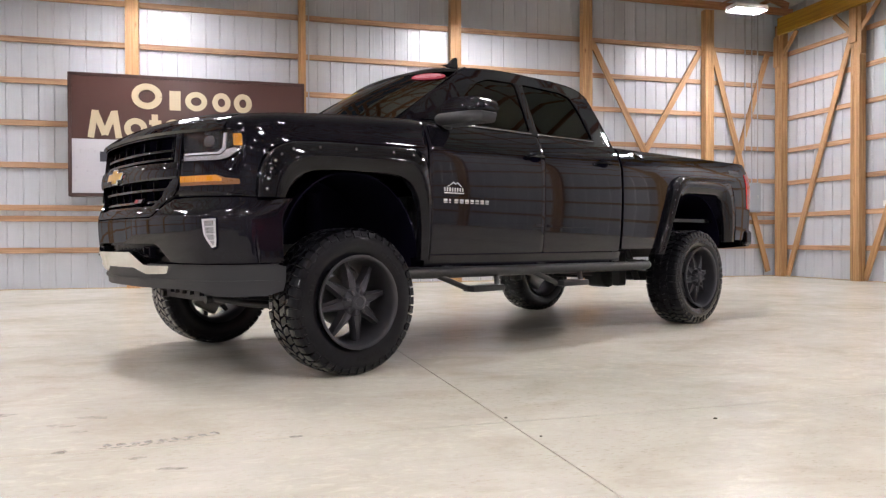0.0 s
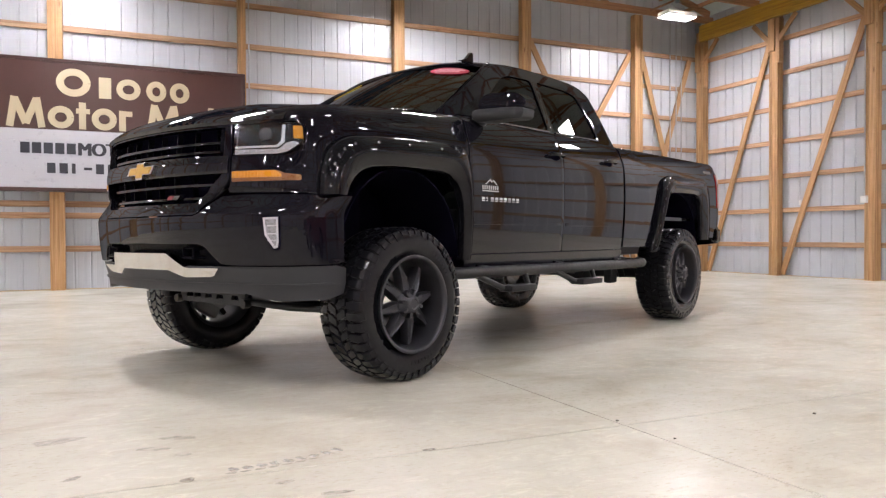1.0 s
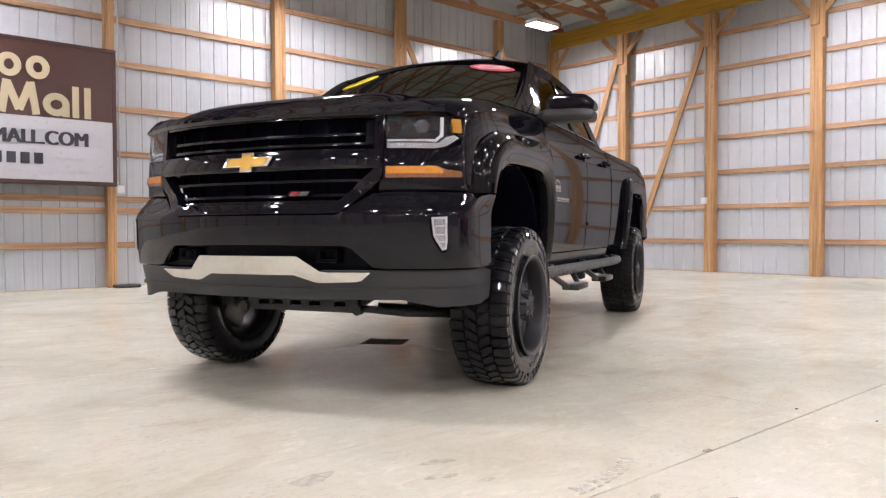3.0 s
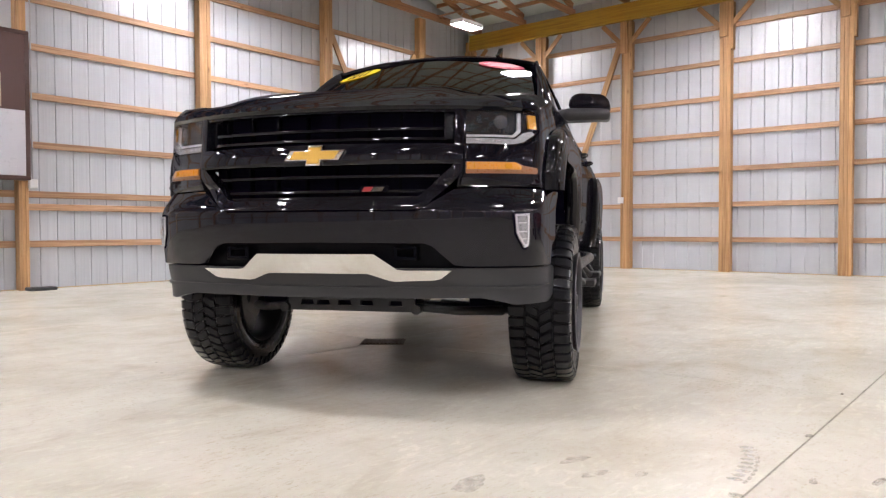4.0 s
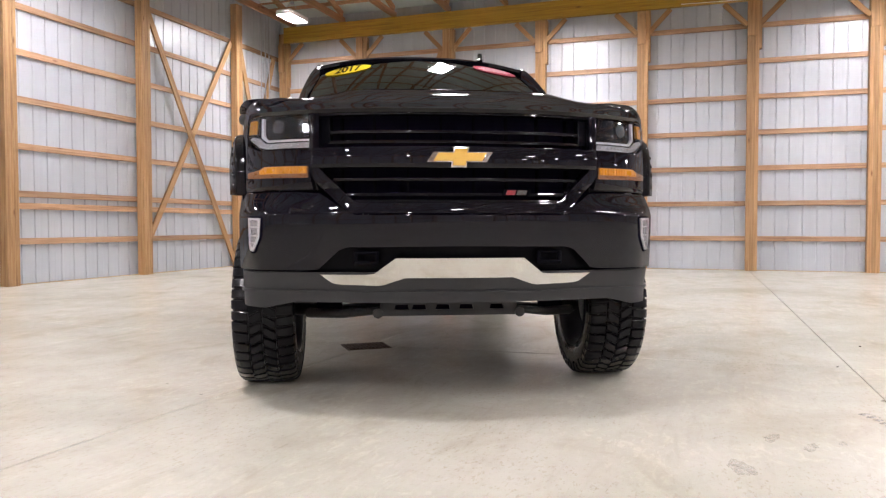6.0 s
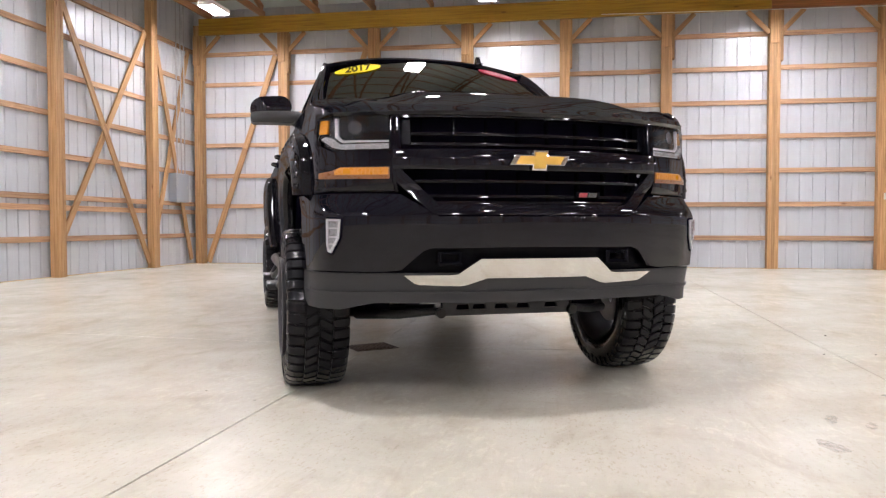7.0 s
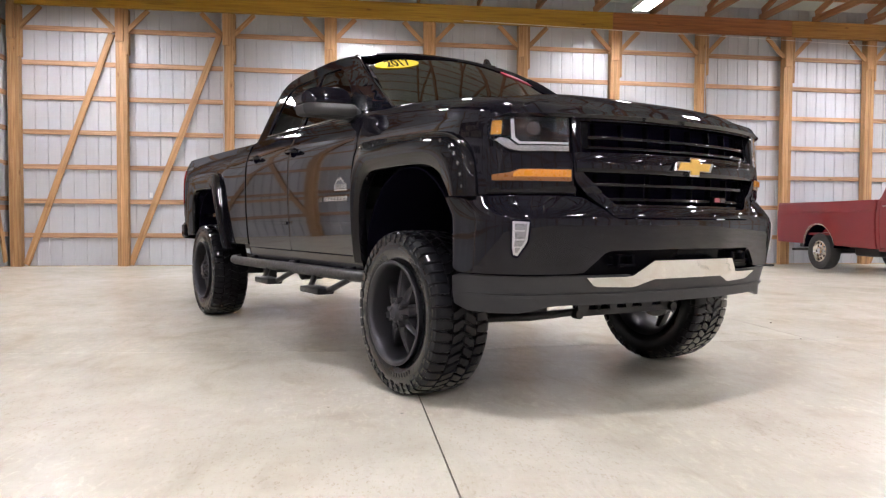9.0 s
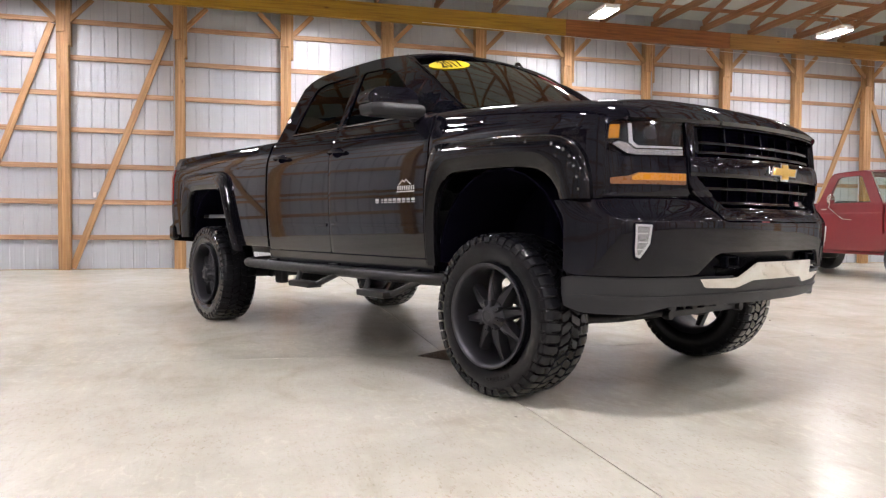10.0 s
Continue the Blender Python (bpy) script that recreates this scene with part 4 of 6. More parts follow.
part("cab_rear_lower", boxed(2.56, 2.59, -0.90, 0.90, 0.66, 1.52), M_PAINT, truck)
bm = boxed(2.66, 4.76, -0.93, 0.93, 0.92, 0.95)
part("bed_floor", bm, M_FLARE, truck)
bm = boxed(2.62, 2.66, -0.93, 0.93, 0.69, 1.48, bevel=0.005)
part("bed_front_wall", bm, M_PAINT, truck)
bm = boxed(4.76, 4.815, -0.90, 0.90, 0.80, 1.49, bevel=0.012, seg=2)
part("tailgate", bm, M_PAINT, truck)
# shark-fin aerial
fin = shell([[(1.17, 0), (1.235, 0.02), (1.285, 0.072), (1.305, 0.068), (1.32, 0.0)]], lambda x, z, d: Vector((x, -0.43 + 0.012 * (1 - z / 0.1) - d, 2.035 + z)), 0.028, 0.1, bevel=0.005)
part("roof_aerial", fin, M_FLARE, truck, "black shark-fin aerial", 40)

# ---- truck: nose ----
BUMPER = [(0.0, 0.887), (0.45, 0.887), (0.53, 0.935), (0.60, 0.982), (0.70, 0.988), (1.24, 0.985), (1.235, 0.80), (1.22, 0.662), (1.18, 0.646), (0.66, 0.646), (0.60, 0.652), (0.515, 0.735), (0.48, 0.748), (0.0, 0.752)]
bump = part("front_bumper", shell([mirrored(BUMPER)], nose_map(0.0), 0.02, 0.03, 0.015, bevel=0.006), M_PAINT, truck, "glossy black bumper", 32)
VALANCE = [(0.0, 0.638), (1.18, 0.638), (1.235, 0.625), (1.19, 0.498), (1.10, 0.474), (0.84, 0.474), (0.70, 0.505), (0.0, 0.505)]
val = part("front_valance", shell([mirrored(VALANCE)], nose_map(-0.012), 0.02, 0.05, 0.03, bevel=0.006), M_TRIM, truck, "dark grey textured plastic valance", 32)
part("air_deflector", shell([mirrored([(0.0, 0.556), (1.10, 0.556), (1.17, 0.548), (1.15, 0.54), (0.0, 0.546)])], nose_map(-0.002), 0.02, 0.06, bevel=0.002), M_TRIM, val, smooth=32)
# added dark strip that keeps the bright floor out of the seam over the valance
part("bumper_seam_backing", shell([mirrored([(0.0, 0.67), (1.17, 0.67), (1.17, 0.615), (0.0, 0.615)])], nose_map(-0.055), 0.01, 0.06, bevel=0), M_INNER, bump)
part("bumper_pocket", shell([mirrored([(0.0, 0.77), (0.50, 0.77), (0.64, 0.66), (0.64, 0.62), (0.0, 0.62)])], nose_map(-0.05), 0.02, 0.06, bevel=0), M_GRILLE, bump, "black recess behind the tow hooks")
SKID = [(0.0, 0.702), (0.272, 0.702), (0.365, 0.634), (0.40, 0.630), (0.59, 0.630), (0.545, 0.592), (0.52, 0.586), (0.35, 0.580), (0.325, 0.584), (0.235, 0.615), (0.0, 0.615)]
part("skid_trim", shell([mirrored(SKID)], lambda u, z, d: nose_map(0.014 + 0.30 * (z - 0.64))(u, z, d), 0.045, 0.05, 0.03, bevel=0.006), M_CHROME, truck, "bright chrome skid-plate trim", 32)
for s in (1, -1):
    hk = bmesh.new()
    box(hk, -0.945, -0.86, s * 0.40 - 0.055, s * 0.40 + 0.055, 0.672, 0.690, bevel=0.006)
    box(hk, -0.935, -0.86, s * 0.40 - 0.052, s * 0.40 + 0.052, 0.718, 0.734, bevel=0.006)
    box(hk, -0.94, -0.90, s * 0.40 + 0.037, s * 0.40 + 0.055, 0.672, 0.732, bevel=0.005)
    box(hk, -0.94, -0.90, s * 0.40 - 0.055, s * 0.40 - 0.037, 0.672, 0.732, bevel=0.005)
    part("tow_hook", hk, M_GRILLE, bump, "black tow hook")
    sg = lambda pts, s=s: [(s * u, z) for u, z in pts]
    # fog lamp
    fog = part("fog_lamp", shell([rounded(sg([(0.827, 0.881), (0.910, 0.884), (0.908, 0.762), (0.900, 0.722), (0.874, 0.716), (0.834, 0.787)]), 0.014)], nose_map(0.003), 0.02, 0.03, bevel=0.002), M_INNER, truck, "fog lamp in a black recess")
    lens = sg([(0.836, 0.873), (0.901, 0.876), (0.899, 0.765), (0.893, 0.733), (0.876, 0.727), (0.842, 0.790)])
    inner = sg([(0.844, 0.864), (0.893, 0.866), (0.891, 0.768), (0.887, 0.742), (0.879, 0.740), (0.850, 0.793)])
    part("reflector", shell([lens], nose_map(0.006), 0.004, 0.02, bevel=0), M_FOG_BACK, fog, "bright fog lamp reflector")
    part("light_strip", shell([lens, list(reversed(inner))], nose_map(0.012), 0.006, 0.03, bevel=0), M_LAMP_LIT, fog, "frosted white outline strip")
    for z0, z1 in ((0.838, 0.832), (0.800, 0.794), (0.768, 0.763)):
        part("lens_rib", shell([sg([(0.852, z0), (0.890, z0), (0.890, z1), (0.852, z1)])], nose_map(0.010), 0.004, 0.03, bevel=0), M_LAMP_LIT, fog)
    part("lens", shell([lens], nose_map(0.015), 0.003, 0.02, bevel=0), M_CLEAR, fog)
    # panel under the headlamp, with the amber lamp
    pan = part("lamp_surround", shell([rounded(sg([(0.635, 1.345), (0.80, 1.365), (0.92, 1.395), (1.0, 1.385), (1.03, 1.32), (1.02, 0.992), (0.615, 0.992), (0.628, 1.05)]), 0.006)], nose_map(-0.022), 0.02, 0.04, bevel=0.004), M_PAINT, truck, smooth=32)
    part("lower_panel", shell([rounded(sg([(0.64, 1.176), (0.90, 1.176), (0.965, 1.205), (0.998, 1.20), (0.998, 0.995), (0.625, 0.995), (0.64, 1.05)]), 0.006)], nose_map(0.0), 0.02, 0.04, bevel=0.004), M_PAINT, pan, smooth=32)
    turn = part("turn_signal", shell([rounded(sg([(0.648, 1.102), (0.86, 1.104), (0.90, 1.088), (0.97, 1.080), (0.97, 1.054), (0.648, 1.050)]), 0.006)], nose_map(0.004), 0.02, 0.03, bevel=0.004), M_AMBER_DULL, truck, "amber turn signal", 32)
    part("upper_lens", shell([rounded(sg([(0.652, 1.099), (0.858, 1.101), (0.885, 1.086), (0.885, 1.070), (0.652, 1.068)]), 0.004)], nose_map(0.010), 0.010, 0.02, bevel=0.003), M_AMBER, turn, "brighter amber upper lens", 32)
    part("bulb", shell([rounded(sg([(0.812, 1.096), (0.840, 1.096), (0.844, 1.074), (0.812, 1.074)]), 0.004)], nose_map(0.012), 0.004, 0.02, bevel=0), M_AMBER_LIT, turn)
    for k in range(9):
        part("lens_rib", shell([sg([(0.665 + 0.016 * k, 1.098), (0.668 + 0.016 * k, 1.098), (0.668 + 0.016 * k, 1.070), (0.665 + 0.016 * k, 1.070)])], nose_map(0.0125), 0.003, 0.02, bevel=0), M_AMBER_LIT if k == 1 else M_AMBER, turn)
    # headlamp: housing, projector, light strip, corner marker, lens
    LAMP = [(0.648, 1.332), (0.90, 1.335), (0.975, 1.325), (0.985, 1.245), (0.95, 1.222), (0.90, 1.186), (0.86, 1.180), (0.648, 1.180)]
    head = part("headlamp", shell([rounded(sg(LAMP), 0.006)], nose_map(-0.016), 0.02, 0.03, bevel=0), M_LAMP_BACK, truck, "clear headlamp with a white light strip")
    part("light_strip", shell([sg([(0.652, 1.213), (0.858, 1.214), (0.886, 1.238), (0.885, 1.322), (0.872, 1.322), (0.872, 1.244), (0.852, 1.223), (0.652, 1.221)])], lambda u, z, d: nose_map(-0.008 + (0.25 * (z - 1.215) if z < 1.23 else 0.00375))(u, z, d), 0.012, 0.03, bevel=0.002), M_LAMP_LIT, head, "frosted white L-shaped strip")
    part("reflector", shell([sg([(0.652, 1.184), (0.855, 1.184), (0.900, 1.194), (0.952, 1.232), (0.93, 1.242), (0.896, 1.234), (0.866, 1.206), (0.652, 1.207)])], lambda u, z, d: nose_map(-0.006 + 0.22 * (z - 1.20))(u, z, d), 0.01, 0.02, 0.012, bevel=0), M_LAMP_SILVER, head, "bright lower reflector")
    for k in range(9):
        part("bead", shell([sg([(0.668 + 0.021 * k, 1.200), (0.680 + 0.021 * k, 1.200), (0.678 + 0.021 * k, 1.190), (0.670 + 0.021 * k, 1.190)])], nose_map(-0.003), 0.005, 0.02, bevel=0.001), M_LAMP_SILVER, head)
    part("marker_lens", shell([rounded(sg([(0.918, 1.318), (0.972, 1.316), (0.980, 1.256), (0.926, 1.256)]), 0.006)], nose_map(-0.003), 0.012, 0.02, bevel=0.002), M_AMBER_LIT, head, "amber corner marker")
    part("projector_box", shell([rounded(sg([(0.665, 1.318), (0.852, 1.318), (0.852, 1.252), (0.838, 1.238), (0.665, 1.236)]), 0.012)], nose_map(-0.010), 0.012, 0.03, bevel=0.003), M_LAMP_BACK, head)
    part("projector", shell([sg([(0.795 + 0.030 * math.cos(math.tau * k / 20), 1.280 + 0.030 * math.sin(math.tau * k / 20)) for k in range(20)])], lambda u, z, d: nose_map(-0.004 - 4.0 * ((abs(u) - 0.795) ** 2 + (z - 1.28) ** 2))(u, z, d), 0.008, 0.012, 0.012, bevel=0.002), M_PROJECTOR, head, "smoky round projector lens", 50)
    part("lens", shell([rounded(sg(LAMP), 0.006)], nose_map(0.003), 0.003, 0.03, bevel=0.001), M_CLEAR, head)

# grille: back panel, frame, bar, slats and fins
grille = part("grille", shell([mirrored([(0.0, 1.332), (0.625, 1.332), (0.625, 1.06), (0.47, 0.91), (0.0, 0.91)])], nose_map(-0.085), 0.01, 0.06, bevel=0), M_INNER, truck, "black slatted grille")
part("frame", shell([rounded(mirrored([(0.0, 0.938), (0.445, 0.938), (0.585, 1.075), (0.60, 1.09), (0.60, 1.335), (0.638, 1.335), (0.638, 1.055), (0.485, 0.905), (0.46, 0.893), (0.0, 0.893)]), 0.035, 4)], nose_map(0.005), 0.05, 0.05, 0.03, bevel=0.010), M_PAINT, grille, "glossy black frame", 32)
part("frame_top", shell([mirrored([(0.0, 1.345), (0.63, 1.338), (0.63, 1.318), (0.0, 1.320)])], nose_map(0.0), 0.05, 0.05, bevel=0.005), M_PAINT, grille, smooth=32)
part("centre_bar", shell([mirrored([(0.0, 1.182), (0.63, 1.178), (0.63, 1.092), (0.0, 1.088)])], lambda u, z, d: nose_map(0.014 - 3.0 * (z - 1.135) ** 2)(u, z, d), 0.05, 0.05, 0.02, bevel=0.008), M_PAINT, grille, "glossy black bar across the grille", 32)
part("inner_corner", shell([[(0.56, 1.312), (0.60, 1.312), (0.60, 1.20), (0.56, 1.20)]], nose_map(-0.02), 0.03, 0.05), M_GRILLE, grille)
part("inner_corner", shell([[(-0.60, 1.312), (-0.56, 1.312), (-0.56, 1.20), (-0.60, 1.20)]], nose_map(-0.02), 0.03, 0.05), M_GRILLE, grille)
for z, half_u in ((1.247, 0.56), (1.203, 0.56), (1.040, 0.545), (0.975, 0.485), (0.946, 0.45)):
    part("slat", shell([mirrored([(0.0, z + 0.007), (half_u, z + 0.007), (half_u + 0.01, z - 0.006), (0.0, z - 0.006)])], nose_map(-0.022), 0.035, 0.07, bevel=0.003), M_FLARE, grille, smooth=32)
for u in (0.073, 0.222, 0.371, 0.52):
    for s in (1, -1):
        part("fin", shell([[(s * u - 0.004, 1.315), (s * u + 0.004, 1.315), (s * u + 0.004, 1.185), (s * u - 0.004, 1.185)]], nose_map(-0.045), 0.03, 0.06, bevel=0), M_GRILLE, grille)
        z0 = 0.94 if u < 0.44 else 1.0
        part("fin", shell([[(s * u - 0.004, 1.088), (s * u + 0.004, 1.088), (s * u + 0.004, z0), (s * u - 0.004, z0)]], nose_map(-0.045), 0.03, 0.06, bevel=0), M_GRILLE, grille)


def cross(k):
    """A slanted cross of arm size k times the emblem."""
    return [(-0.030 * k + 0.004, 0.040 * k), (0.036 * k, 0.040 * k), (0.033 * k, 0.020 * k), (0.130 * k, 0.020 * k), (0.105 * k, -0.020 * k), (0.027 * k, -0.020 * k), (0.024 * k, -0.042 * k), (-0.036 * k, -0.042 * k), (-0.033 * k, -0.020 * k), (-0.130 * k, -0.020 * k), (-0.105 * k, 0.020 * k), (-0.027 * k, 0.020 * k)]


badge = part("emblem", shell([[(-u, 1.133 + z) for u, z in cross(1.08)]], nose_map(0.030), 0.02, 0.05, bevel=0.004), M_CHROME, truck, "gold emblem with a chrome rim", 32)
part("inlay", shell([[(-u, 1.133 + z) for u, z in cross(0.88)]], nose_map(0.035), 0.01, 0.05, bevel=0.002), M_GOLD, badge)
# small red and silver badge in the grille, as plain slanted bars
zb = part("grille_badge", shell([[(-0.315, 0.972), (-0.19, 0.972), (-0.20, 1.0), (-0.325, 1.0)]], nose_map(-0.012), 0.01, 0.06, bevel=0), M_GRILLE, truck, "small red and silver badge")
for u, w, mm in ((-0.206, 0.040, M_RED), (-0.252, 0.044, M_DARKCHROME)):
    part("bar", shell([[(u, 0.974), (u - w, 0.974), (u - w - 0.010, 0.994), (u - 0.010, 0.994)]], nose_map(-0.008), 0.006, 0.05, bevel=0), mm, zb)

# ---- truck: wheels ----


def revolve(profile, seg=64):
    """Profile of (y, r) turned about the y axis."""
    return grid([[Vector((r * math.cos(a), y, r * math.sin(a))) for y, r in profile] for a in [math.tau * k / seg for k in range(seg + 1)]])


def weld(bm):
    bmesh.ops.remove_doubles(bm, verts=bm.verts[:], dist=1e-5)
    bmesh.ops.recalc_face_normals(bm, faces=bm.faces[:])
    return bm


def tyre_mesh():
    prof = [(-0.122, 0.250), (-0.138, 0.266), (-0.152, 0.31), (-0.156, 0.345), (-0.150, 0.385), (-0.132, 0.404), (-0.07, 0.409), (0.0, 0.410), (0.07, 0.409), (0.132, 0.404), (0.150, 0.385), (0.156, 0.345), (0.152, 0.31), (0.138, 0.266), (0.122, 0.250)]
    bm = weld(revolve(prof, 72))
    return bm


def lug_strip(bm, sections, inset=0.0035):
    """A tread block: across it, sections of (y, foot radius, top radius, first angle, last angle)."""
    foot, brim, top = [], [], []
    n = len(sections)
    for k, (y, r0, r1, a0, a1) in enumerate(sections):
        e = inset / r1
        yy = y + (inset if k == 0 else -inset if k == n - 1 else 0) * (1 if sections[-1][0] > sections[0][0] else -1)
        foot.append([bm.verts.new((r0 * math.cos(a), y, r0 * math.sin(a))) for a in (a0, a1)])
        brim.append([bm.verts.new(((r1 - inset) * math.cos(a), y, (r1 - inset) * math.sin(a))) for a in (a0, a1)])
        top.append([bm.verts.new((r1 * math.cos(a), yy, r1 * math.sin(a))) for a in (a0 + e, a1 - e)])
    for k in range(n - 1):
        bm.faces.new((top[k][0], top[k][1], top[k + 1][1], top[k + 1][0]))
        for lo, hi in ((foot, brim), (brim, top)):
            for j in (0, 1):
                bm.faces.new((lo[k][j], lo[k + 1][j], hi[k + 1][j], hi[k][j]))
    for k in (0, n - 1):
        bm.faces.new((foot[k][0], foot[k][1], brim[k][1], brim[k][0]))
        bm.faces.new((brim[k][0], brim[k][1], top[k][1], top[k][0]))


def tread_mesh():
    """Shoulder bars that wrap on to the sidewall, long and short in turn, and slanted blocks down the middle."""
    bm = bmesh.new()
    n = 46
    st = math.tau / n
    for k in range(n):
        for s in (1, -1):
            o = k * st + (st / 2 if s < 0 else 0)
            odd = k % 2
            end, low = (0.1585, 0.380) if odd else (0.1565, 0.392)
            rows = ((0.070, 0.404, 0.4285, 0.16, 0.86), (0.090, 0.404, 0.428, 0.10, 0.90), (0.120, 0.402, 0.4255, 0.05, 0.88), (0.140, 0.398, 0.419, 0.02, 0.86), (0.152, 0.388, 0.407, 0.02, 0.84), (end, low - 0.016, low, 0.08, 0.78))
            lug_strip(bm, [(s * y, r0, r1, o + a * st, o + b * st) for y, r0, r1, a, b in rows])
            rows = ((0.002, 0.414, 0.430, 0.00, 0.70), (0.026, 0.414, 0.430, 0.12, 0.92), (0.046, 0.413, 0.4295, 0.32, 1.14), (0.066, 0.411, 0.429, 0.46, 1.16))
            lug_strip(bm, [(s * y, r0, r1, o + a * st, o + b * st) for y, r0, r1, a, b in rows])
    # low raised marks on the sidewall, as plain blocks
    for base in (0.3, 2.4, 4.5):
        for j in range(7):
            a = base + j * 0.085
            lug_strip(bm, [(0.150, 0.335, 0.336, a, a + 0.055), (0.1567, 0.312, 0.334, a, a + 0.055)], 0.0012)
    bmesh.ops.recalc_face_normals(bm, faces=bm.faces[:])
    return bm


def rim_mesh():
    prof = [(0.128, 0.262), (0.150, 0.272), (0.158, 0.280), (0.165, 0.2845), (0.170, 0.283), (0.1715, 0.277), (0.169, 0.269), (0.163, 0.2635), (0.150, 0.259), (0.132, 0.256)]
    return weld(revolve(prof, 72))


def barrel_mesh():
    prof = [(0.140, 0.2572), (0.10, 0.252), (0.02, 0.244), (-0.06, 0.236), (-0.12, 0.243), (-0.145, 0.266), (-0.150, 0.279), (-0.140, 0.266), (-0.12, 0.256), (0.05, 0.258), (0.13, 0.2615)]
    return weld(revolve(prof, 72))


def spoke_mesh():
    """One spoke along +z from the hub to the barrel, outer face at +y."""
    bm = bmesh.new()
    rows = []
    for r, w, y, t in ((0.045, 0.026, 0.114, 0.05), (0.075, 0.034, 0.117, 0.052), (0.105, 0.034, 0.116, 0.055), (0.15, 0.027, 0.110, 0.058), (0.195, 0.0205, 0.099, 0.060), (0.247, 0.0155, 0.083, 0.062)):
        rows.append([Vector((-w, y - t, r)), Vector((-w, y - 0.012, r)), Vector((-w * 0.72, y, r)), Vector((-w * 0.46, y - 0.008, r)), Vector((w * 0.46, y - 0.008, r)), Vector((w * 0.72, y, r)), Vector((w, y - 0.012, r)), Vector((w, y - t, r))])
    g = grid(rows, closed=True)
    bmesh.ops.recalc_face_normals(g, faces=g.faces[:])
    return g


def hub_mesh():
    bm = bmesh.new()
    prof = [(0.06, 0.085), (0.112, 0.082), (0.122, 0.074), (0.127, 0.062), (0.152, 0.050), (0.161, 0.040), (0.163, 0.030), (0.159, 0.026), (0.159, 0.0)]
    g = weld(revolve(prof, 48))
    return g


def cap_rib():
    return boxed(-0.011, 0.011, 0.109, 0.152, 0.034, 0.088, bevel=0.007, seg=2)


def make_wheel(s, x, y):
    """A wheel with its outer face towards side s."""
    gx, gy = (TRUCK @ Vector((x, s * y, 0)))[:2]
    m = pose(x, s * y, (dip(gx, gy) + 0.4225 + 0.028) / 1.017) @ (Matrix.Identity(4) if s > 0 else pose(0, 0, 0, 0, 0, 180)) @ Matrix.Diagonal((0.972, 0.985, 0.972, 1))
    wheel = empty("wheel", m)
    wheel.parent = truck
    spin = pose(0, 0, 0, 0, 17 + x * 9, 0)
    tyre = part("tyre", shape("tyre", tyre_mesh), M_RUBBER, wheel, "black mud-terrain tyre", local=spin)
    tagged(part("tread", shape("tread", tread_mesh), M_RUBBER, tyre), kind="stuff")
    rim = part("rim", shape("rim", rim_mesh), M_RIM, wheel, "matt graphite alloy rim", local=Matrix.Diagonal((0.96, 1, 0.96, 1)))
    part("barrel", shape("barrel", barrel_mesh), M_RIM, rim, "graphite rim barrel")
    for k in range(8):
        part("spoke", shape("spoke", spoke_mesh), M_RIM, rim, local=pose(0, 0, 0, 0, 10 + 45 * k, 0))
        part("cap_rib", shape("rib", cap_rib), M_RIM, rim, local=pose(0, 0, 0, 0, 32.5 + 45 * k, 0))
    for k in range(8):
        part("cap_bolt", shape("cap_bolt", lambda: weld(revolve([(0.150, 0.0045), (0.1545, 0.0045), (0.1555, 0.0)], 10))), M_BOLT, rim, local=pose(0, 0, 0, 0, 32.5 + 45 * k, 0) @ pose(0, 0, 0.078))
    part("centre_cap", shape("hub", hub_mesh), M_RIM, rim, "graphite centre cap")
    part("brake_disc", shape("disc", lambda: weld(revolve([(-0.03, 0.05), (-0.03, 0.150), (-0.06, 0.150), (-0.06, 0.05)], 48))), M_BRAKE, wheel, "bare metal brake disc")
    part("brake_caliper", shape("cal", lambda: boxed(-0.19, -0.10, -0.085, -0.005, -0.10, 0.10, bevel=0.02, seg=2)), M_BRAKE, wheel, "cast metal brake caliper", local=pose(0, 0, 0, 0, -60 if s > 0 else 60, 0))
    return wheel


SHARED = {}


def shape(key, build):
    """The bmesh of a shape, built once and copied after that."""
    if key not in SHARED:
        bm = build()
        bm.normal_update()
        for f in bm.faces:
            f.smooth = True
        lim = radians(28 if key == "tread" else 45)
        for e in bm.edges:
            e.smooth = len(e.link_faces) == 2 and e.calc_face_angle(0) < lim
        SHARED[key] = bm
    return SHARED[key].copy()


for s in (1, -1):
    make_wheel(s, 0.0, 0.912)
    make_wheel(s, 3.675, 0.912)

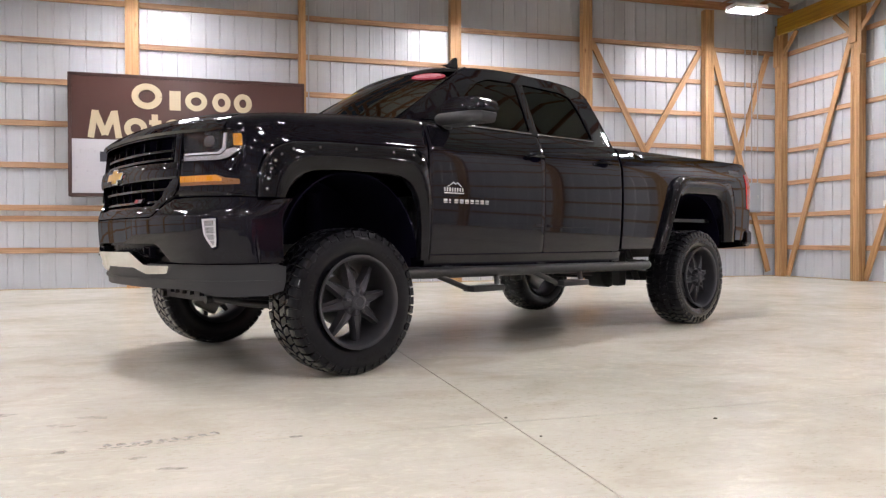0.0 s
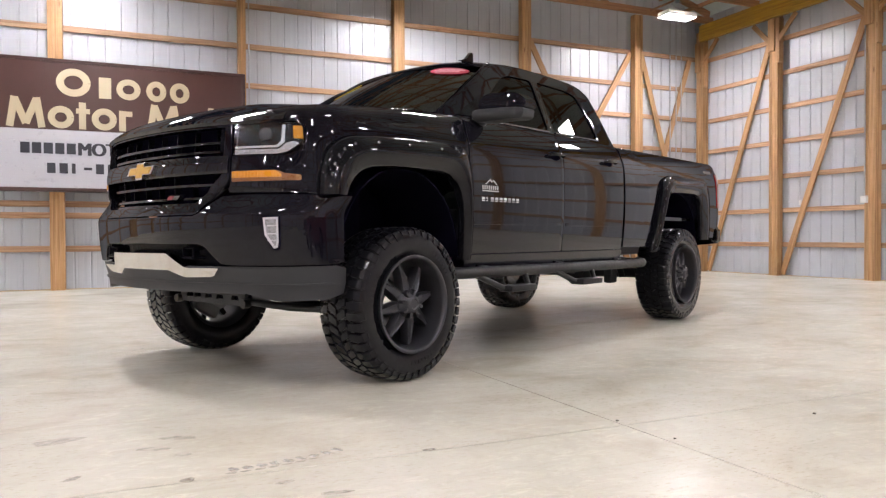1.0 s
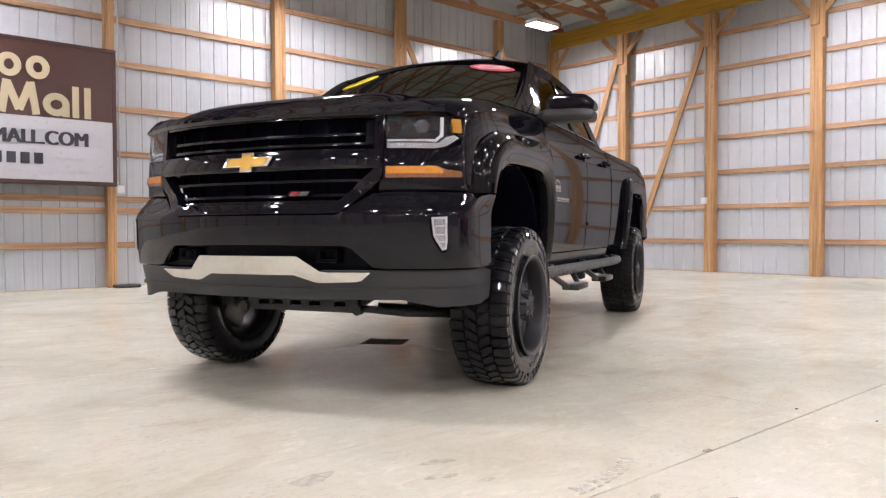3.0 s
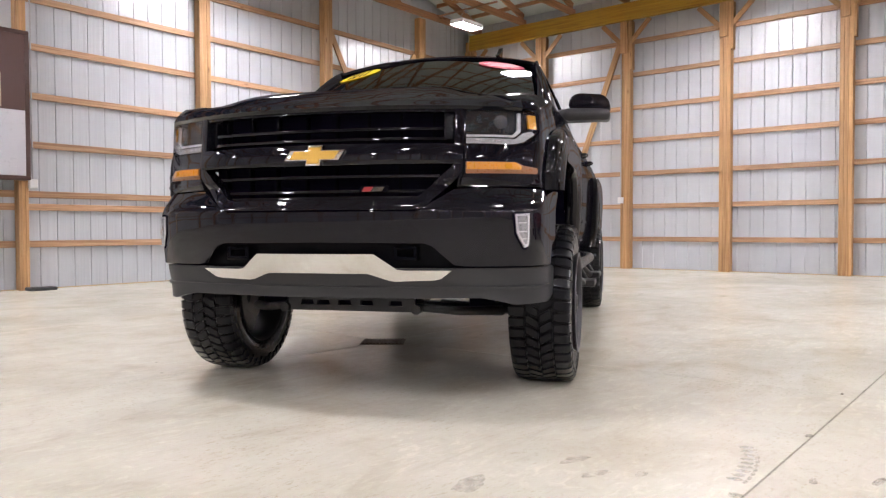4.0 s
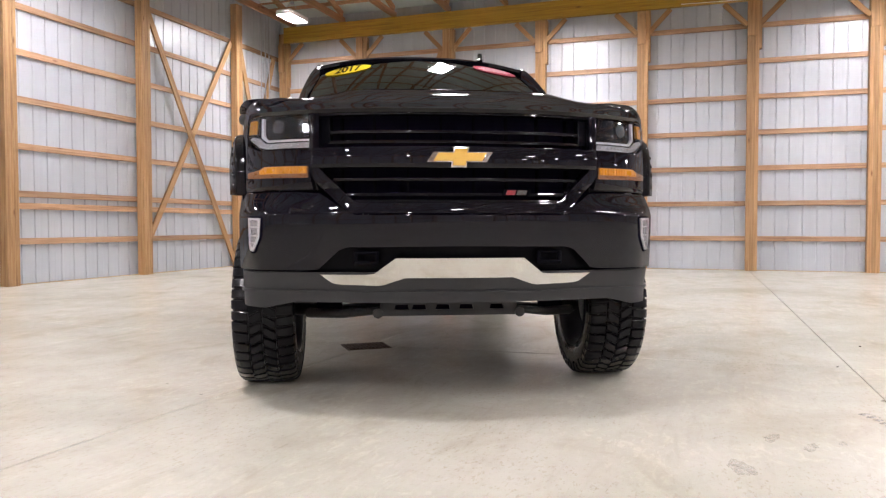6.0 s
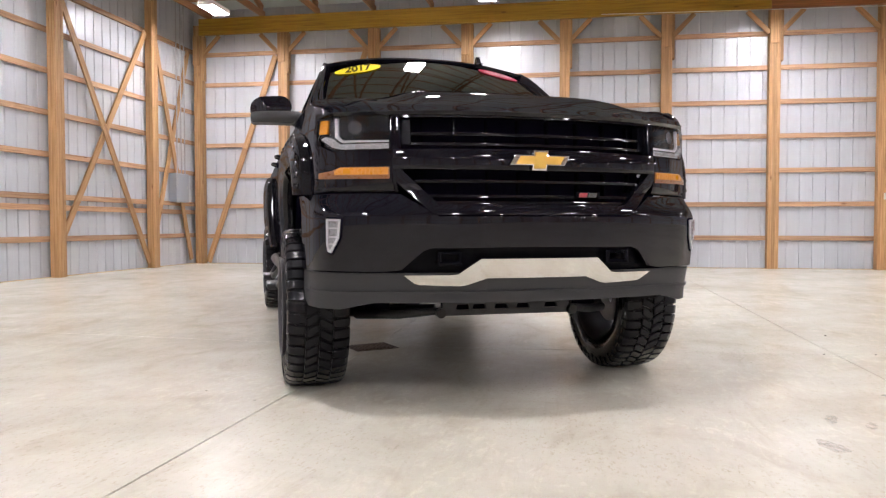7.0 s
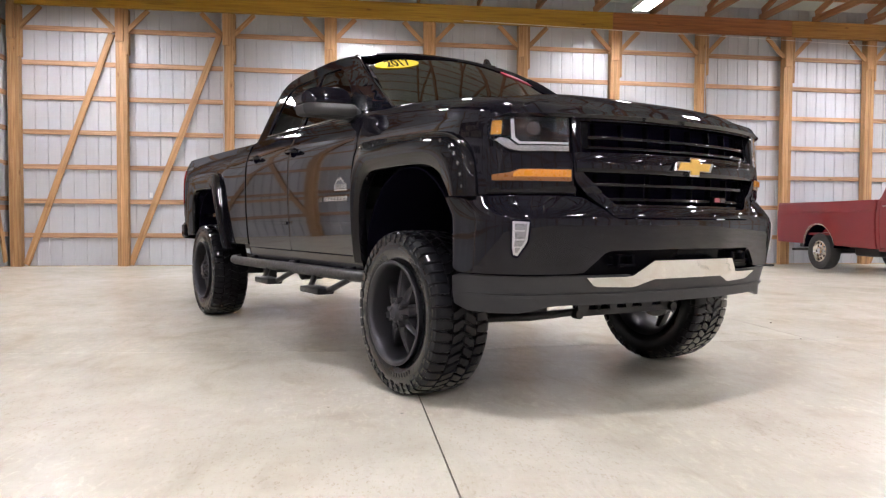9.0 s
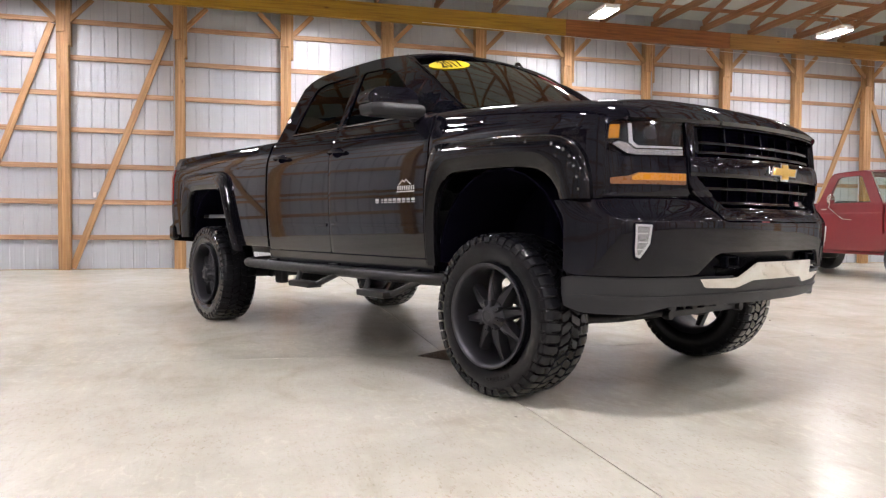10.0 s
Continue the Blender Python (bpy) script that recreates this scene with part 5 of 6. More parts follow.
# ---- truck: running gear ----
for s in (1, -1):
    # wheel housings
    rows = [[Vector((0.03 + 0.475 * math.cos(a), s * y, 0.66 + 0.50 * math.sin(a))) for y in (0.42, 0.7, 0.965)] for a in [math.pi * (k / 16) for k in range(17)]]
    rows = [[Vector((p.x, p.y, p.z)) for p in rows[0]]] + rows
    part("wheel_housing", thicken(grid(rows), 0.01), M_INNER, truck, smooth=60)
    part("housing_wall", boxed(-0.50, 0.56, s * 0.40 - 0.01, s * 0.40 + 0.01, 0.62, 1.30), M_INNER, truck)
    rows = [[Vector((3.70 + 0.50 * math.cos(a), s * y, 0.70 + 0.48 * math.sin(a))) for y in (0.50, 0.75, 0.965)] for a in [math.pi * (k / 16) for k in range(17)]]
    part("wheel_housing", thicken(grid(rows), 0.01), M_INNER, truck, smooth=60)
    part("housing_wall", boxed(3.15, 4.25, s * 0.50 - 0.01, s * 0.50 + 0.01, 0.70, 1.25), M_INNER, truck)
    part("frame_rail", boxed(-0.75, 4.70, s * 0.46 - 0.04, s * 0.46 + 0.04, 0.60, 0.74, bevel=0.008), M_STEEL, truck)
    part("side_step", tube(bmesh.new(), spline([(0.42, s * 0.93, 0.575), (0.50, s * 0.995, 0.562), (1.7, s * 1.0, 0.556), (2.86, s * 0.995, 0.552), (2.96, s * 0.92, 0.565)], 6), 0.036, 14), M_STEEL, truck, "black tubular side step with two drop steps", 50)

    for x0, x1 in ((0.62, 1.12), (1.50, 2.00)):
        part("step_hanger", tube(bmesh.new(), [(x0, s * 1.0, 0.548), (x0 + 0.20, s * 1.05, 0.464), (x0 + 0.25, s * 1.055, 0.455)], 0.019, 10), M_STEEL, truck, smooth=50)
        part("step_hanger", tube(bmesh.new(), [(x1 + 0.03, s * 1.0, 0.548), (x1 - 0.005, s * 1.05, 0.47), (x1 - 0.04, s * 1.055, 0.455)], 0.019, 10), M_STEEL, truck, smooth=50)
        part("step_pad", boxed(x0 + 0.215, x1, s * 1.07 - 0.055, s * 1.07 + 0.055, 0.434, 0.474, bevel=0.010, seg=2), M_STEEL, truck, "black step pad", 40)
    for x in (0.75, 1.65, 2.55):
        part("step_bracket", boxed(x - 0.04, x + 0.04, min(s * 0.48, s * 0.98), max(s * 0.48, s * 0.98), 0.57, 0.60, bevel=0.004), M_STEEL, truck)
    # front suspension: lower arm, strut, tie rod; rear: leaf spring and block
    bm = tube(bmesh.new(), [(0.10, s * 0.30, 0.385), (0.04, s * 0.55, 0.372), (0.0, s * 0.78, 0.385)], [0.026, 0.026, 0.035], 8)
    tube(bm, [(-0.28, s * 0.30, 0.410), (-0.14, s * 0.55, 0.385), (0.0, s * 0.78, 0.385)], [0.026, 0.028, 0.035], 8)
    part("lower_arm", bm, M_STEEL, truck, smooth=50)
    part("splash_shield", boxed(-0.20, -0.185, min(s * 0.525, s * 0.66), max(s * 0.525, s * 0.66), 0.39, 0.60, bevel=0.004), M_INNER, truck, "black rubber splash shield")
    # the strut takes the well's near-black, its shade given as colour instead of steel
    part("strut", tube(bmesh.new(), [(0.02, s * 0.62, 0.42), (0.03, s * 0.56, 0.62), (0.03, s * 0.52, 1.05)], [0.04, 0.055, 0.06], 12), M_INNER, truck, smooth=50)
    part("tie_rod", tube(bmesh.new(), [(-0.17, s * 0.25, 0.50), (-0.15, s * 0.76, 0.46)], 0.016, 8), M_STEEL, truck, smooth=50)
    part("axle_shaft", tube(bmesh.new(), [(0.0, s * 0.15, 0.50), (0.0, s * 0.80, 0.43)], 0.028, 10), M_STEEL, truck, smooth=50)
    bm = bmesh.new()
    for k in range(4):
        n = 0.62 - 0.11 * k
        tube(bm, [(3.645 - n, s * 0.62, 0.60 - 0.014 * k), (3.645, s * 0.62, 0.555 - 0.016 * k), (3.645 + n, s * 0.62, 0.60 - 0.014 * k)], 0.010, 6)
    part("leaf_spring", bm, M_STEEL, truck)
    part("shackle", boxed(3.02, 3.14, s * 0.62 - 0.04, s * 0.62 + 0.04, 0.36, 0.66, bevel=0.02, seg=2), M_STEEL, truck)
    part("shock_absorber", tube(bmesh.new(), [(3.50, s * 0.52, 0.40), (3.30, s * 0.48, 0.85)], 0.03, 10), M_STEEL, truck, smooth=50)

# cross member with slots under the nose
bm = shell([[(-0.34, 0.405), (-0.33, 0.478), (0.33, 0.478), (0.34, 0.405)]] + [[(c - 0.036, 0.433), (c - 0.030, 0.458), (c + 0.030, 0.458), (c + 0.036, 0.433)] for c in (-0.235, -0.085, 0.03, 0.145, 0.23)][:5], lambda u, z, d: Vector((-0.56 + d, u, z)), 0.02, 0.2, bevel=0.003)
part("cross_member", bm, M_TRIM, truck, "dark steel cross member with slots")
part("slot_backing", boxed(-0.53, -0.515, -0.33, 0.33, 0.41, 0.476), M_INNER, truck)
part("skid_plate", boxed(-0.55, 0.30, -0.30, 0.30, 0.478, 0.492, bevel=0.003), M_STEEL, truck)
for s in (1, -1):
    part("bracket_bolt", tube(bmesh.new(), [(-0.585, s * 0.345, 0.42), (-0.545, s * 0.345, 0.42)], 0.024, 12), M_STEEL, truck, smooth=50)
    bm = tube(bmesh.new(), [(-0.55, s * 0.34, 0.43), (-0.40, s * 0.52, 0.40), (-0.20, s * 0.70, 0.385)], [0.018, 0.022, 0.026], 8)
    part("radius_arm", bm, M_STEEL, truck, smooth=50)
part("front_differential", tube(bmesh.new(), [(0.0, -0.20, 0.52), (0.0, -0.05, 0.50), (0.0, 0.10, 0.50), (0.0, 0.22, 0.52)], [0.06, 0.12, 0.12, 0.06], 14), M_STEEL, truck, smooth=60)
part("rear_axle", tube(bmesh.new(), [(3.645, -0.80, 0.428), (3.645, -0.14, 0.428), (3.645, -0.10, 0.428), (3.645, 0.10, 0.428), (3.645, 0.14, 0.428), (3.645, 0.80, 0.428)], [0.045, 0.05, 0.13, 0.13, 0.05, 0.045], 16), M_STEEL, truck, smooth=60)
part("drive_shaft", tube(bmesh.new(), [(1.2, 0.05, 0.62), (3.5, 0.0, 0.45)], 0.04, 12), M_STEEL, truck, smooth=60)
part("gearbox", boxed(0.45, 1.5, -0.24, 0.24, 0.52, 0.85, bevel=0.05, seg=2), M_STEEL, truck)
part("exhaust_pipe", tube(bmesh.new(), spline([(0.8, 0.30, 0.62), (2.0, 0.30, 0.60), (2.4, 0.32, 0.60), (3.0, 0.34, 0.66), (4.4, 0.5, 0.70)], 4), [0.035] * 17, 10), M_STEEL, truck, smooth=60)
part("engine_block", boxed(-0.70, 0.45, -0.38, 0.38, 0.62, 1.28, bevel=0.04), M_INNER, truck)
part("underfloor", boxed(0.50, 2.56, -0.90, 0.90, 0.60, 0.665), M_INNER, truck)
part("fuel_tank", boxed(1.6, 2.9, -0.42, -0.06, 0.50, 0.66, bevel=0.03, seg=2), M_STEEL, truck)
part("spare_wheel", tube(bmesh.new(), [(4.25, 0, 0.60), (4.25, 0, 0.82)], 0.36, 28), M_RUBBER, truck, "spare tyre under the bed", 50)
part("rear_bumper", shell([rounded([(-0.98, 0.70), (-0.98, 0.86), (-0.90, 0.89), (0.90, 0.89), (0.98, 0.86), (0.98, 0.70), (0.6, 0.67), (-0.6, 0.67)], 0.02)], lambda y, z, d: Vector((4.90 - 0.16 * abs(y) ** 6 - d, y, z)), 0.06, 0.08, bevel=0.008), M_FLARE, truck, "black step bumper", 40)
for s in (1, -1):
    part("bumper_end", boxed(4.66, 4.79, s * 0.965 - 0.03, s * 0.965 + 0.03, 0.71, 0.85, bevel=0.025, seg=3), M_FLARE, truck)
part("hitch_receiver", boxed(4.70, 4.92, -0.05, 0.05, 0.58, 0.67, bevel=0.008), M_STEEL, truck)

# ---- truck: mirrors, cabin, stickers, badges ----
MX, MZ = 0.70, -0.032
for s in (1, -1):
    base = shell([rounded([(0.945, 1.515 + MZ), (1.215, 1.530 + MZ), (1.220, 1.600 + MZ), (0.945, 1.592 + MZ)], 0.03, 6)], lambda y, z, d: Vector((MX + 0.10 * (y - 0.95) / 0.25 + d - 0.035 * math.sin(math.pi * (z - MZ - 1.51) / 0.1) + 0.05 * max(0, (y - 1.12) / 0.1) ** 2, s * y, z)), 0.12, 0.03, 0.012, bevel=0.014)
    mir = part("door_mirror", base, M_MIRROR_BASE, truck, "door mirror with a grey foot and a glossy black cap", 45)
    cap = shell([rounded([(0.965, 1.592 + MZ), (1.220, 1.598 + MZ), (1.216, 1.655 + MZ), (1.175, 1.690 + MZ), (1.02, 1.692 + MZ), (0.975, 1.66 + MZ)], 0.03, 6)], lambda y, z, d: Vector((MX - 0.008 + 0.10 * (y - 0.95) / 0.25 + d + 2.2 * max(0, z - MZ - 1.61) ** 2 + 0.05 * max(0, (y - 1.12) / 0.1) ** 2, s * y, z)), 0.115, 0.03, 0.014, bevel=0.014)
    part("mirror_cap", cap, M_PAINT, mir, "glossy black cap", 45)
    part("mirror_glass", boxed(MX + 0.135, MX + 0.14, min(s * 1.0, s * 1.19), max(s * 1.0, s * 1.19), 1.53 + MZ, 1.67 + MZ), M_CHROME, mir)
    arm = tube(bmesh.new(), [(0.80, s * 0.885, 1.50), (0.775, s * 0.94, 1.525), (0.77, s * 0.985, 1.535)], [0.055, 0.05, 0.04], 12)
    part("mirror_arm", arm, M_MIRROR_BASE, mir, smooth=60)
    part("sail_panel", shell([[(0.62, 1.535), (0.80, 1.535), (0.955, 1.68), (0.90, 1.70)]], lambda x, z, d, f=cab_map(s): f(x, z, d - 0.006), 0.01, 0.06, bevel=0.002), M_FLARE, mir)

part("dashboard", boxed(0.45, 0.85, -0.78, 0.78, 1.20, 1.50, bevel=0.05, seg=2), M_CLOTH, truck)
for s in (1, -1):
    seat = part("front_seat", boxed(1.30, 1.85, s * 0.42 - 0.27, s * 0.42 + 0.27, 0.95, 1.12, bevel=0.05, seg=2), M_CLOTH, truck)
    part("backrest", boxed(1.78, 1.94, s * 0.42 - 0.26, s * 0.42 + 0.26, 1.08, 1.66, bevel=0.05, seg=2), M_CLOTH, seat)
    part("headrest", boxed(1.83, 1.94, s * 0.42 - 0.13, s * 0.42 + 0.13, 1.68, 1.86, bevel=0.04, seg=2), M_CLOTH, seat)
bs = part("rear_seat", boxed(2.05, 2.45, -0.72, 0.72, 0.95, 1.12, bevel=0.05, seg=2), M_CLOTH, truck)
part("backrest", boxed(2.40, 2.52, -0.72, 0.72, 1.08, 1.70, bevel=0.04, seg=2), M_CLOTH, bs)
part("cabin_floor", boxed(0.55, 2.56, -0.86, 0.86, 0.68, 0.95), M_CLOTH, truck)
sw = weld(grid([[Vector((0.98 + 0.10 * math.sin(a) + 0.016 * math.cos(b) * math.sin(a), -0.42 + (0.18 + 0.016 * math.cos(b)) * math.cos(a), 1.40 + 0.15 * math.sin(a) + 0.016 * math.sin(b))) for b in [math.tau * j / 8 for j in range(9)]] for a in [math.tau * k / 28 for k in range(29)]]))
part("steering_wheel", sw, M_CLOTH, truck, smooth=60)
part("rear_view_mirror", boxed(0.93, 0.96, -0.12, 0.12, 1.84, 1.90, bevel=0.012), M_CLOTH, truck)


def screen_map(t, q, lift):
    """A place on the windscreen: t from its foot to its head, q across it."""
    def at(t, q):
        return Vector((0.50 + 0.66 * t - (0.20 - 0.10 * t) * (1 - q * q) - 0.02 * math.sin(math.pi * t), q * (0.80 - 0.135 * t), 1.50 + 0.455 * t + 0.055 * t * (1 - q * q) + 0.02 * math.sin(math.pi * t)))

    p = at(t, q)
    n = (at(t + 0.01, q) - p).cross(at(t, q + 0.01) - p).normalized()
    if n.z < 0:
        n = -n
    return p + n * lift


def oval(tc, qc, a, b, tilt=0.0):
    c, sn = math.cos(tilt), math.sin(tilt)
    return [(tc + b * math.sin(k) * c + a * math.cos(k) * sn, qc + a * math.cos(k) * c - b * math.sin(k) * sn * 0.3) for k in [math.tau * j / 40 for j in range(40)]]


ye = part("windscreen_sticker", shell([oval(0.80, 0.74, 0.22, 0.085, -0.16)], lambda t, q, d: screen_map(t, q, 0.006 - d), 0.002, 0.06, bevel=0), M_YELLOW, truck, "oval yellow year sticker")
pk = part("windscreen_sticker", shell([oval(0.84, -0.72, 0.22, 0.075, 0.10)], lambda t, q, d: screen_map(t, q, 0.006 - d), 0.002, 0.06, bevel=0), M_PINK, truck, "oval red sticker with pale lettering bars")
for tt, half_q in ((0.87, 0.13), (0.84, 0.17), (0.81, 0.13)):
    part("lettering_bar", shell([[(tt - 0.009, -0.72 - half_q), (tt + 0.009, -0.72 - half_q), (tt + 0.009, -0.72 + half_q), (tt - 0.009, -0.72 + half_q)]], lambda t, q, d: screen_map(t, q, 0.009 - d), 0.001, 0.08, bevel=0), M_PALE, pk)


def text_mesh(body, size, depth=0.0, thick=0.0):
    """The mesh of some words in the built-in font, in the xy plane, centred."""
    c = bpy.data.curves.new("lettering", "FONT")
    c.body, c.size, c.extrude, c.offset = body, size, depth, thick
    c.align_x, c.align_y = "CENTER", "CENTER"
    c.resolution_u = 4
    ob = bpy.data.objects.new("lettering", c)
    me = bpy.data.meshes.new_from_object(ob)
    bpy.data.objects.remove(ob)
    bpy.data.curves.remove(c)
    return me


def lettering(name, body, size, m, material, parent, depth=0.002, thick=0.0, label="", stretch=1.0):
    me = text_mesh(body, size, depth, thick)
    me.materials.clear()
    me.materials.append(material)
    ob = new(name, me)
    ob.parent = parent
    ob.matrix_basis = m @ Matrix.Diagonal((stretch, 1, 1, 1))
    if label:
        ob["label"] = label
    return ob


# the year on the yellow sticker
me = text_mesh("2017", 0.083, 0.0, 0.003)
for v in me.vertices:
    q, t = 0.74 - v.co.x / 0.69, 0.797 + v.co.y / 0.42 + 0.22 * v.co.x
    v.co = screen_map(t, q, 0.010)
me.materials.clear()
me.materials.append(M_BLACKTEXT)
ob = new("lettering", me)
ob.parent = ye

# door badges: a mountain mark over lettering bars, and a word as nine bars
for s in (1, -1):
    on_door = lambda x, z, d, f=side_map(s): f(x, z, d - 0.004)
    wd = part("door_badge", shell([[(0.686, 0.990), (0.686, 0.993), (1.098, 0.993), (1.098, 0.990)]], on_door, 0.003, 0.2, bevel=0), M_PAINT, truck, "silver badge of plain bars on the front door")
    for k in range(9):
        x = 0.69 + 0.0458 * k
        wide = 0.030 if k != (1 if s < 0 else 7) else 0.011
        part("bar", shell([[(x, 0.998), (x, 1.005), (x + wide, 1.005), (x + wide, 0.998)]], on_door, 0.004, 0.1, bevel=0), M_BADGE, wd)
        part("bar", shell([[(x, 1.009), (x, 1.024), (x + wide, 1.024), (x + wide, 1.009)]], on_door, 0.004, 0.1, bevel=0), M_BADGE, wd)
    mk = part("mountain_mark", shell([[(0.715, 1.102), (0.745, 1.117), (0.772, 1.136), (0.788, 1.124), (0.806, 1.133), (0.848, 1.102), (0.838, 1.102), (0.805, 1.125), (0.788, 1.115), (0.771, 1.127), (0.730, 1.102)]], on_door, 0.003, 0.1, bevel=0), M_BADGE, truck, "silver mountain mark over bars")
    part("bar", shell([[(0.692, 1.058), (0.692, 1.066), (0.862, 1.066), (0.862, 1.058)]], on_door, 0.003, 0.2, bevel=0), M_BADGE, mk)
    for k in range(8):
        x = 0.692 + 0.0218 * k
        part("bar", shell([[(x, 1.071), (x, 1.096), (x + 0.011, 1.096), (x + 0.011, 1.071)]], on_door, 0.003, 0.1, bevel=0), M_BADGE, mk)

# ---- sign on the north wall ----
M_BROWN = grain(mat("brown_sign_face", (0.060, 0.0265, 0.022), 0.32), 3, True, 0.28, 0.36, 0.02)
M_BROWN_FRAME = grain(mat("dark_brown_sign_frame", (0.05, 0.022, 0.018), 0.4), 12, True, 0.3, 0.5)
M_CREAM = grain(mat("cream_lettering", (0.47, 0.40, 0.265), 0.4), 10, True, 0.35, 0.5)
M_SIGNWHITE = grain(mat("white_sign_face", (0.47, 0.465, 0.50), 0.4), 10, True, 0.25, 0.4)
M_SIGNLETTER = mat("charcoal_letters", (0.03, 0.03, 0.04), 0.4)
SX0, SX1, SZ0, SZ1 = -2.72, 0.93, 1.47, 3.43
sign = empty("wall_sign", pose(-0.44, 12.50, 1.455) @ Matrix.Diagonal((0.986, 1.0, 0.982, 1)))
tagged(sign, "brown and white dealership lightbox sign fixed to the wall posts", "sign")
SW, SH = SX1 - SX0, SZ1 - SZ0
HW = SW / 2
part("cabinet", boxed(-HW + 0.03, HW - 0.03, 0.03, 0.18, 0.03, SH - 0.03, bevel=0.01), M_BROWN_FRAME, sign)
for nm, a in (("frame_bar", (-HW, HW, 0.0, 0.20, 0.0, 0.055)), ("frame_bar", (-HW, HW, 0.0, 0.20, SH - 0.055, SH)), ("frame_bar", (-HW, -HW + 0.055, 0.0, 0.20, 0.055, SH - 0.055)), ("frame_bar", (HW - 0.055, HW, 0.0, 0.20, 0.055, SH - 0.055))):
    part(nm, boxed(*a, bevel=0.008), M_BROWN_FRAME, sign)
ZS = 2.385 - SZ0
part("brown_face", boxed(-HW + 0.055, HW - 0.055, 0.012, 0.03, ZS, SH - 0.055), M_BROWN, sign, "brown upper face")
part("white_face", boxed(-HW + 0.055, HW - 0.055, 0.014, 0.03, 0.055, ZS - 0.004), M_SIGNWHITE, sign, "white changeable-letter face")
for z in (0.17, 0.36, 0.55, 0.74):
    part("letter_rail", boxed(-HW + 0.06, HW - 0.06, 0.008, 0.014, z, z + 0.012), M_SIGNWHITE, sign)
for x in (-0.90, 1.74):
    part("bracket", boxed(x - 0.03, x + 0.03, 0.18, 0.2195, 0.3, SH - 0.3), M_GALV, sign)


def words(body, x0, x1, z0, z1, material, thick, name="lettering", lift=0.0):
    """Words of the built-in font, fitted between x0 and x1, z0 and z1 on the sign's face."""
    me = text_mesh(body, 0.5, 0.003, thick)
    xs, ys = [v.co.x for v in me.vertices], [v.co.y for v in me.vertices]
    ax, bx, ay, by = min(xs), max(xs), min(ys), max(ys)
    cx = (SX0 + SX1) / 2
    for v in me.vertices:
        x = x0 + (v.co.x - ax) / (bx - ax) * (x1 - x0)
        z = z0 + (v.co.y - ay) / (by - ay) * (z1 - z0)
        v.co = Vector((x - cx, 0.008 - lift - v.co.z, z - SZ0))
    me.materials.clear()
    me.materials.append(material)
    ob = new(name, me)
    ob.parent = sign
    return ob


LIFT = [0]


def stroke(name, pts, width, material):
    """A flat round-ended band along a line of (x, z) points on the sign's face."""
    cx = (SX0 + SX1) / 2
    ps = [Vector((x - cx, z - SZ0)) for x, z in pts]
    left, right = [], []
    for i, p in enumerate(ps):
        d = (ps[min(i + 1, len(ps) - 1)] - ps[max(i - 1, 0)]).normalized()
        n = Vector((-d.y, d.x)) * width / 2
        left.append(p + n)
        right.append(p - n)
    LIFT[0] = (LIFT[0] + 1) % 6
    y = 0.0065 - 0.0007 * LIFT[0]
    rows = [[Vector((a.x, y, a.y)), Vector((b.x, y, b.y))] for a, b in zip(left, right)]
    return part(name, thicken(grid(rows), 0.004), material, sign)


def arc(cx, cz, rx, rz, a0, a1, n=26):
    return [(cx + rx * math.cos(radians(a0 + (a1 - a0) * k / n)), cz + rz * math.sin(radians(a0 + (a1 - a0) * k / n))) for k in range(n + 1)]


for shift, lift in ((-0.014, 0.0), (0.0, 0.0008), (0.014, 0.0016)):
    words("MOTORMALL.COM", -1.495 + shift, 0.535 + shift, 2.01, 2.20, M_SIGNLETTER, 0.0, lift=lift)


def geometric_word(letters, x, z, width):
    """Words in a round geometric hand: each letter a few bands, for a letter height of about 0.43."""
    h = 0.435
    for ch in letters:
        if ch == "M":
            for seg in ([(0.05, 0.0), (0.115, h)], [(0.115, h - 0.015), (0.255, 0.05)], [(0.255, 0.05), (0.395, h - 0.015)], [(0.395, h), (0.46, 0.0)]):
                stroke("letter", [(x + a, z + b) for a, b in seg], width, M_CREAM)
            x += 0.535
        elif ch == "o":
            stroke("letter", arc(x + 0.175, z + 0.165, 0.125, 0.118, 0, 360, 32), width, M_CREAM)
            x += 0.375
        elif ch == "a":
            stroke("letter", arc(x + 0.17, z + 0.16, 0.12, 0.112, 0, 360, 32), width, M_CREAM)
            stroke("letter", [(x + 0.29, z), (x + 0.29, z + 0.20)], width * 0.95, M_CREAM)
            x += 0.375
        elif ch == "t":
            stroke("letter", [(x + 0.085, z), (x + 0.085, z + 0.40)], width, M_CREAM)
            stroke("letter", [(x, z + 0.27), (x + 0.185, z + 0.27)], width * 0.8, M_CREAM)
            x += 0.205
        elif ch == "r":
            stroke("letter", [(x + 0.05, z), (x + 0.05, z + 0.31)], width, M_CREAM)
            stroke("letter", [(x + 0.06, z + 0.265), (x + 0.19, z + 0.265)], width * 0.85, M_CREAM)
            x += 0.19
        elif ch == "l":
            stroke("letter", [(x + 0.04, z), (x + 0.04, z + h)], width * 0.9, M_CREAM)
            x += 0.155
        else:
            x += 0.20


geometric_word("Motor Mall", -2.44, 2.405, 0.095)
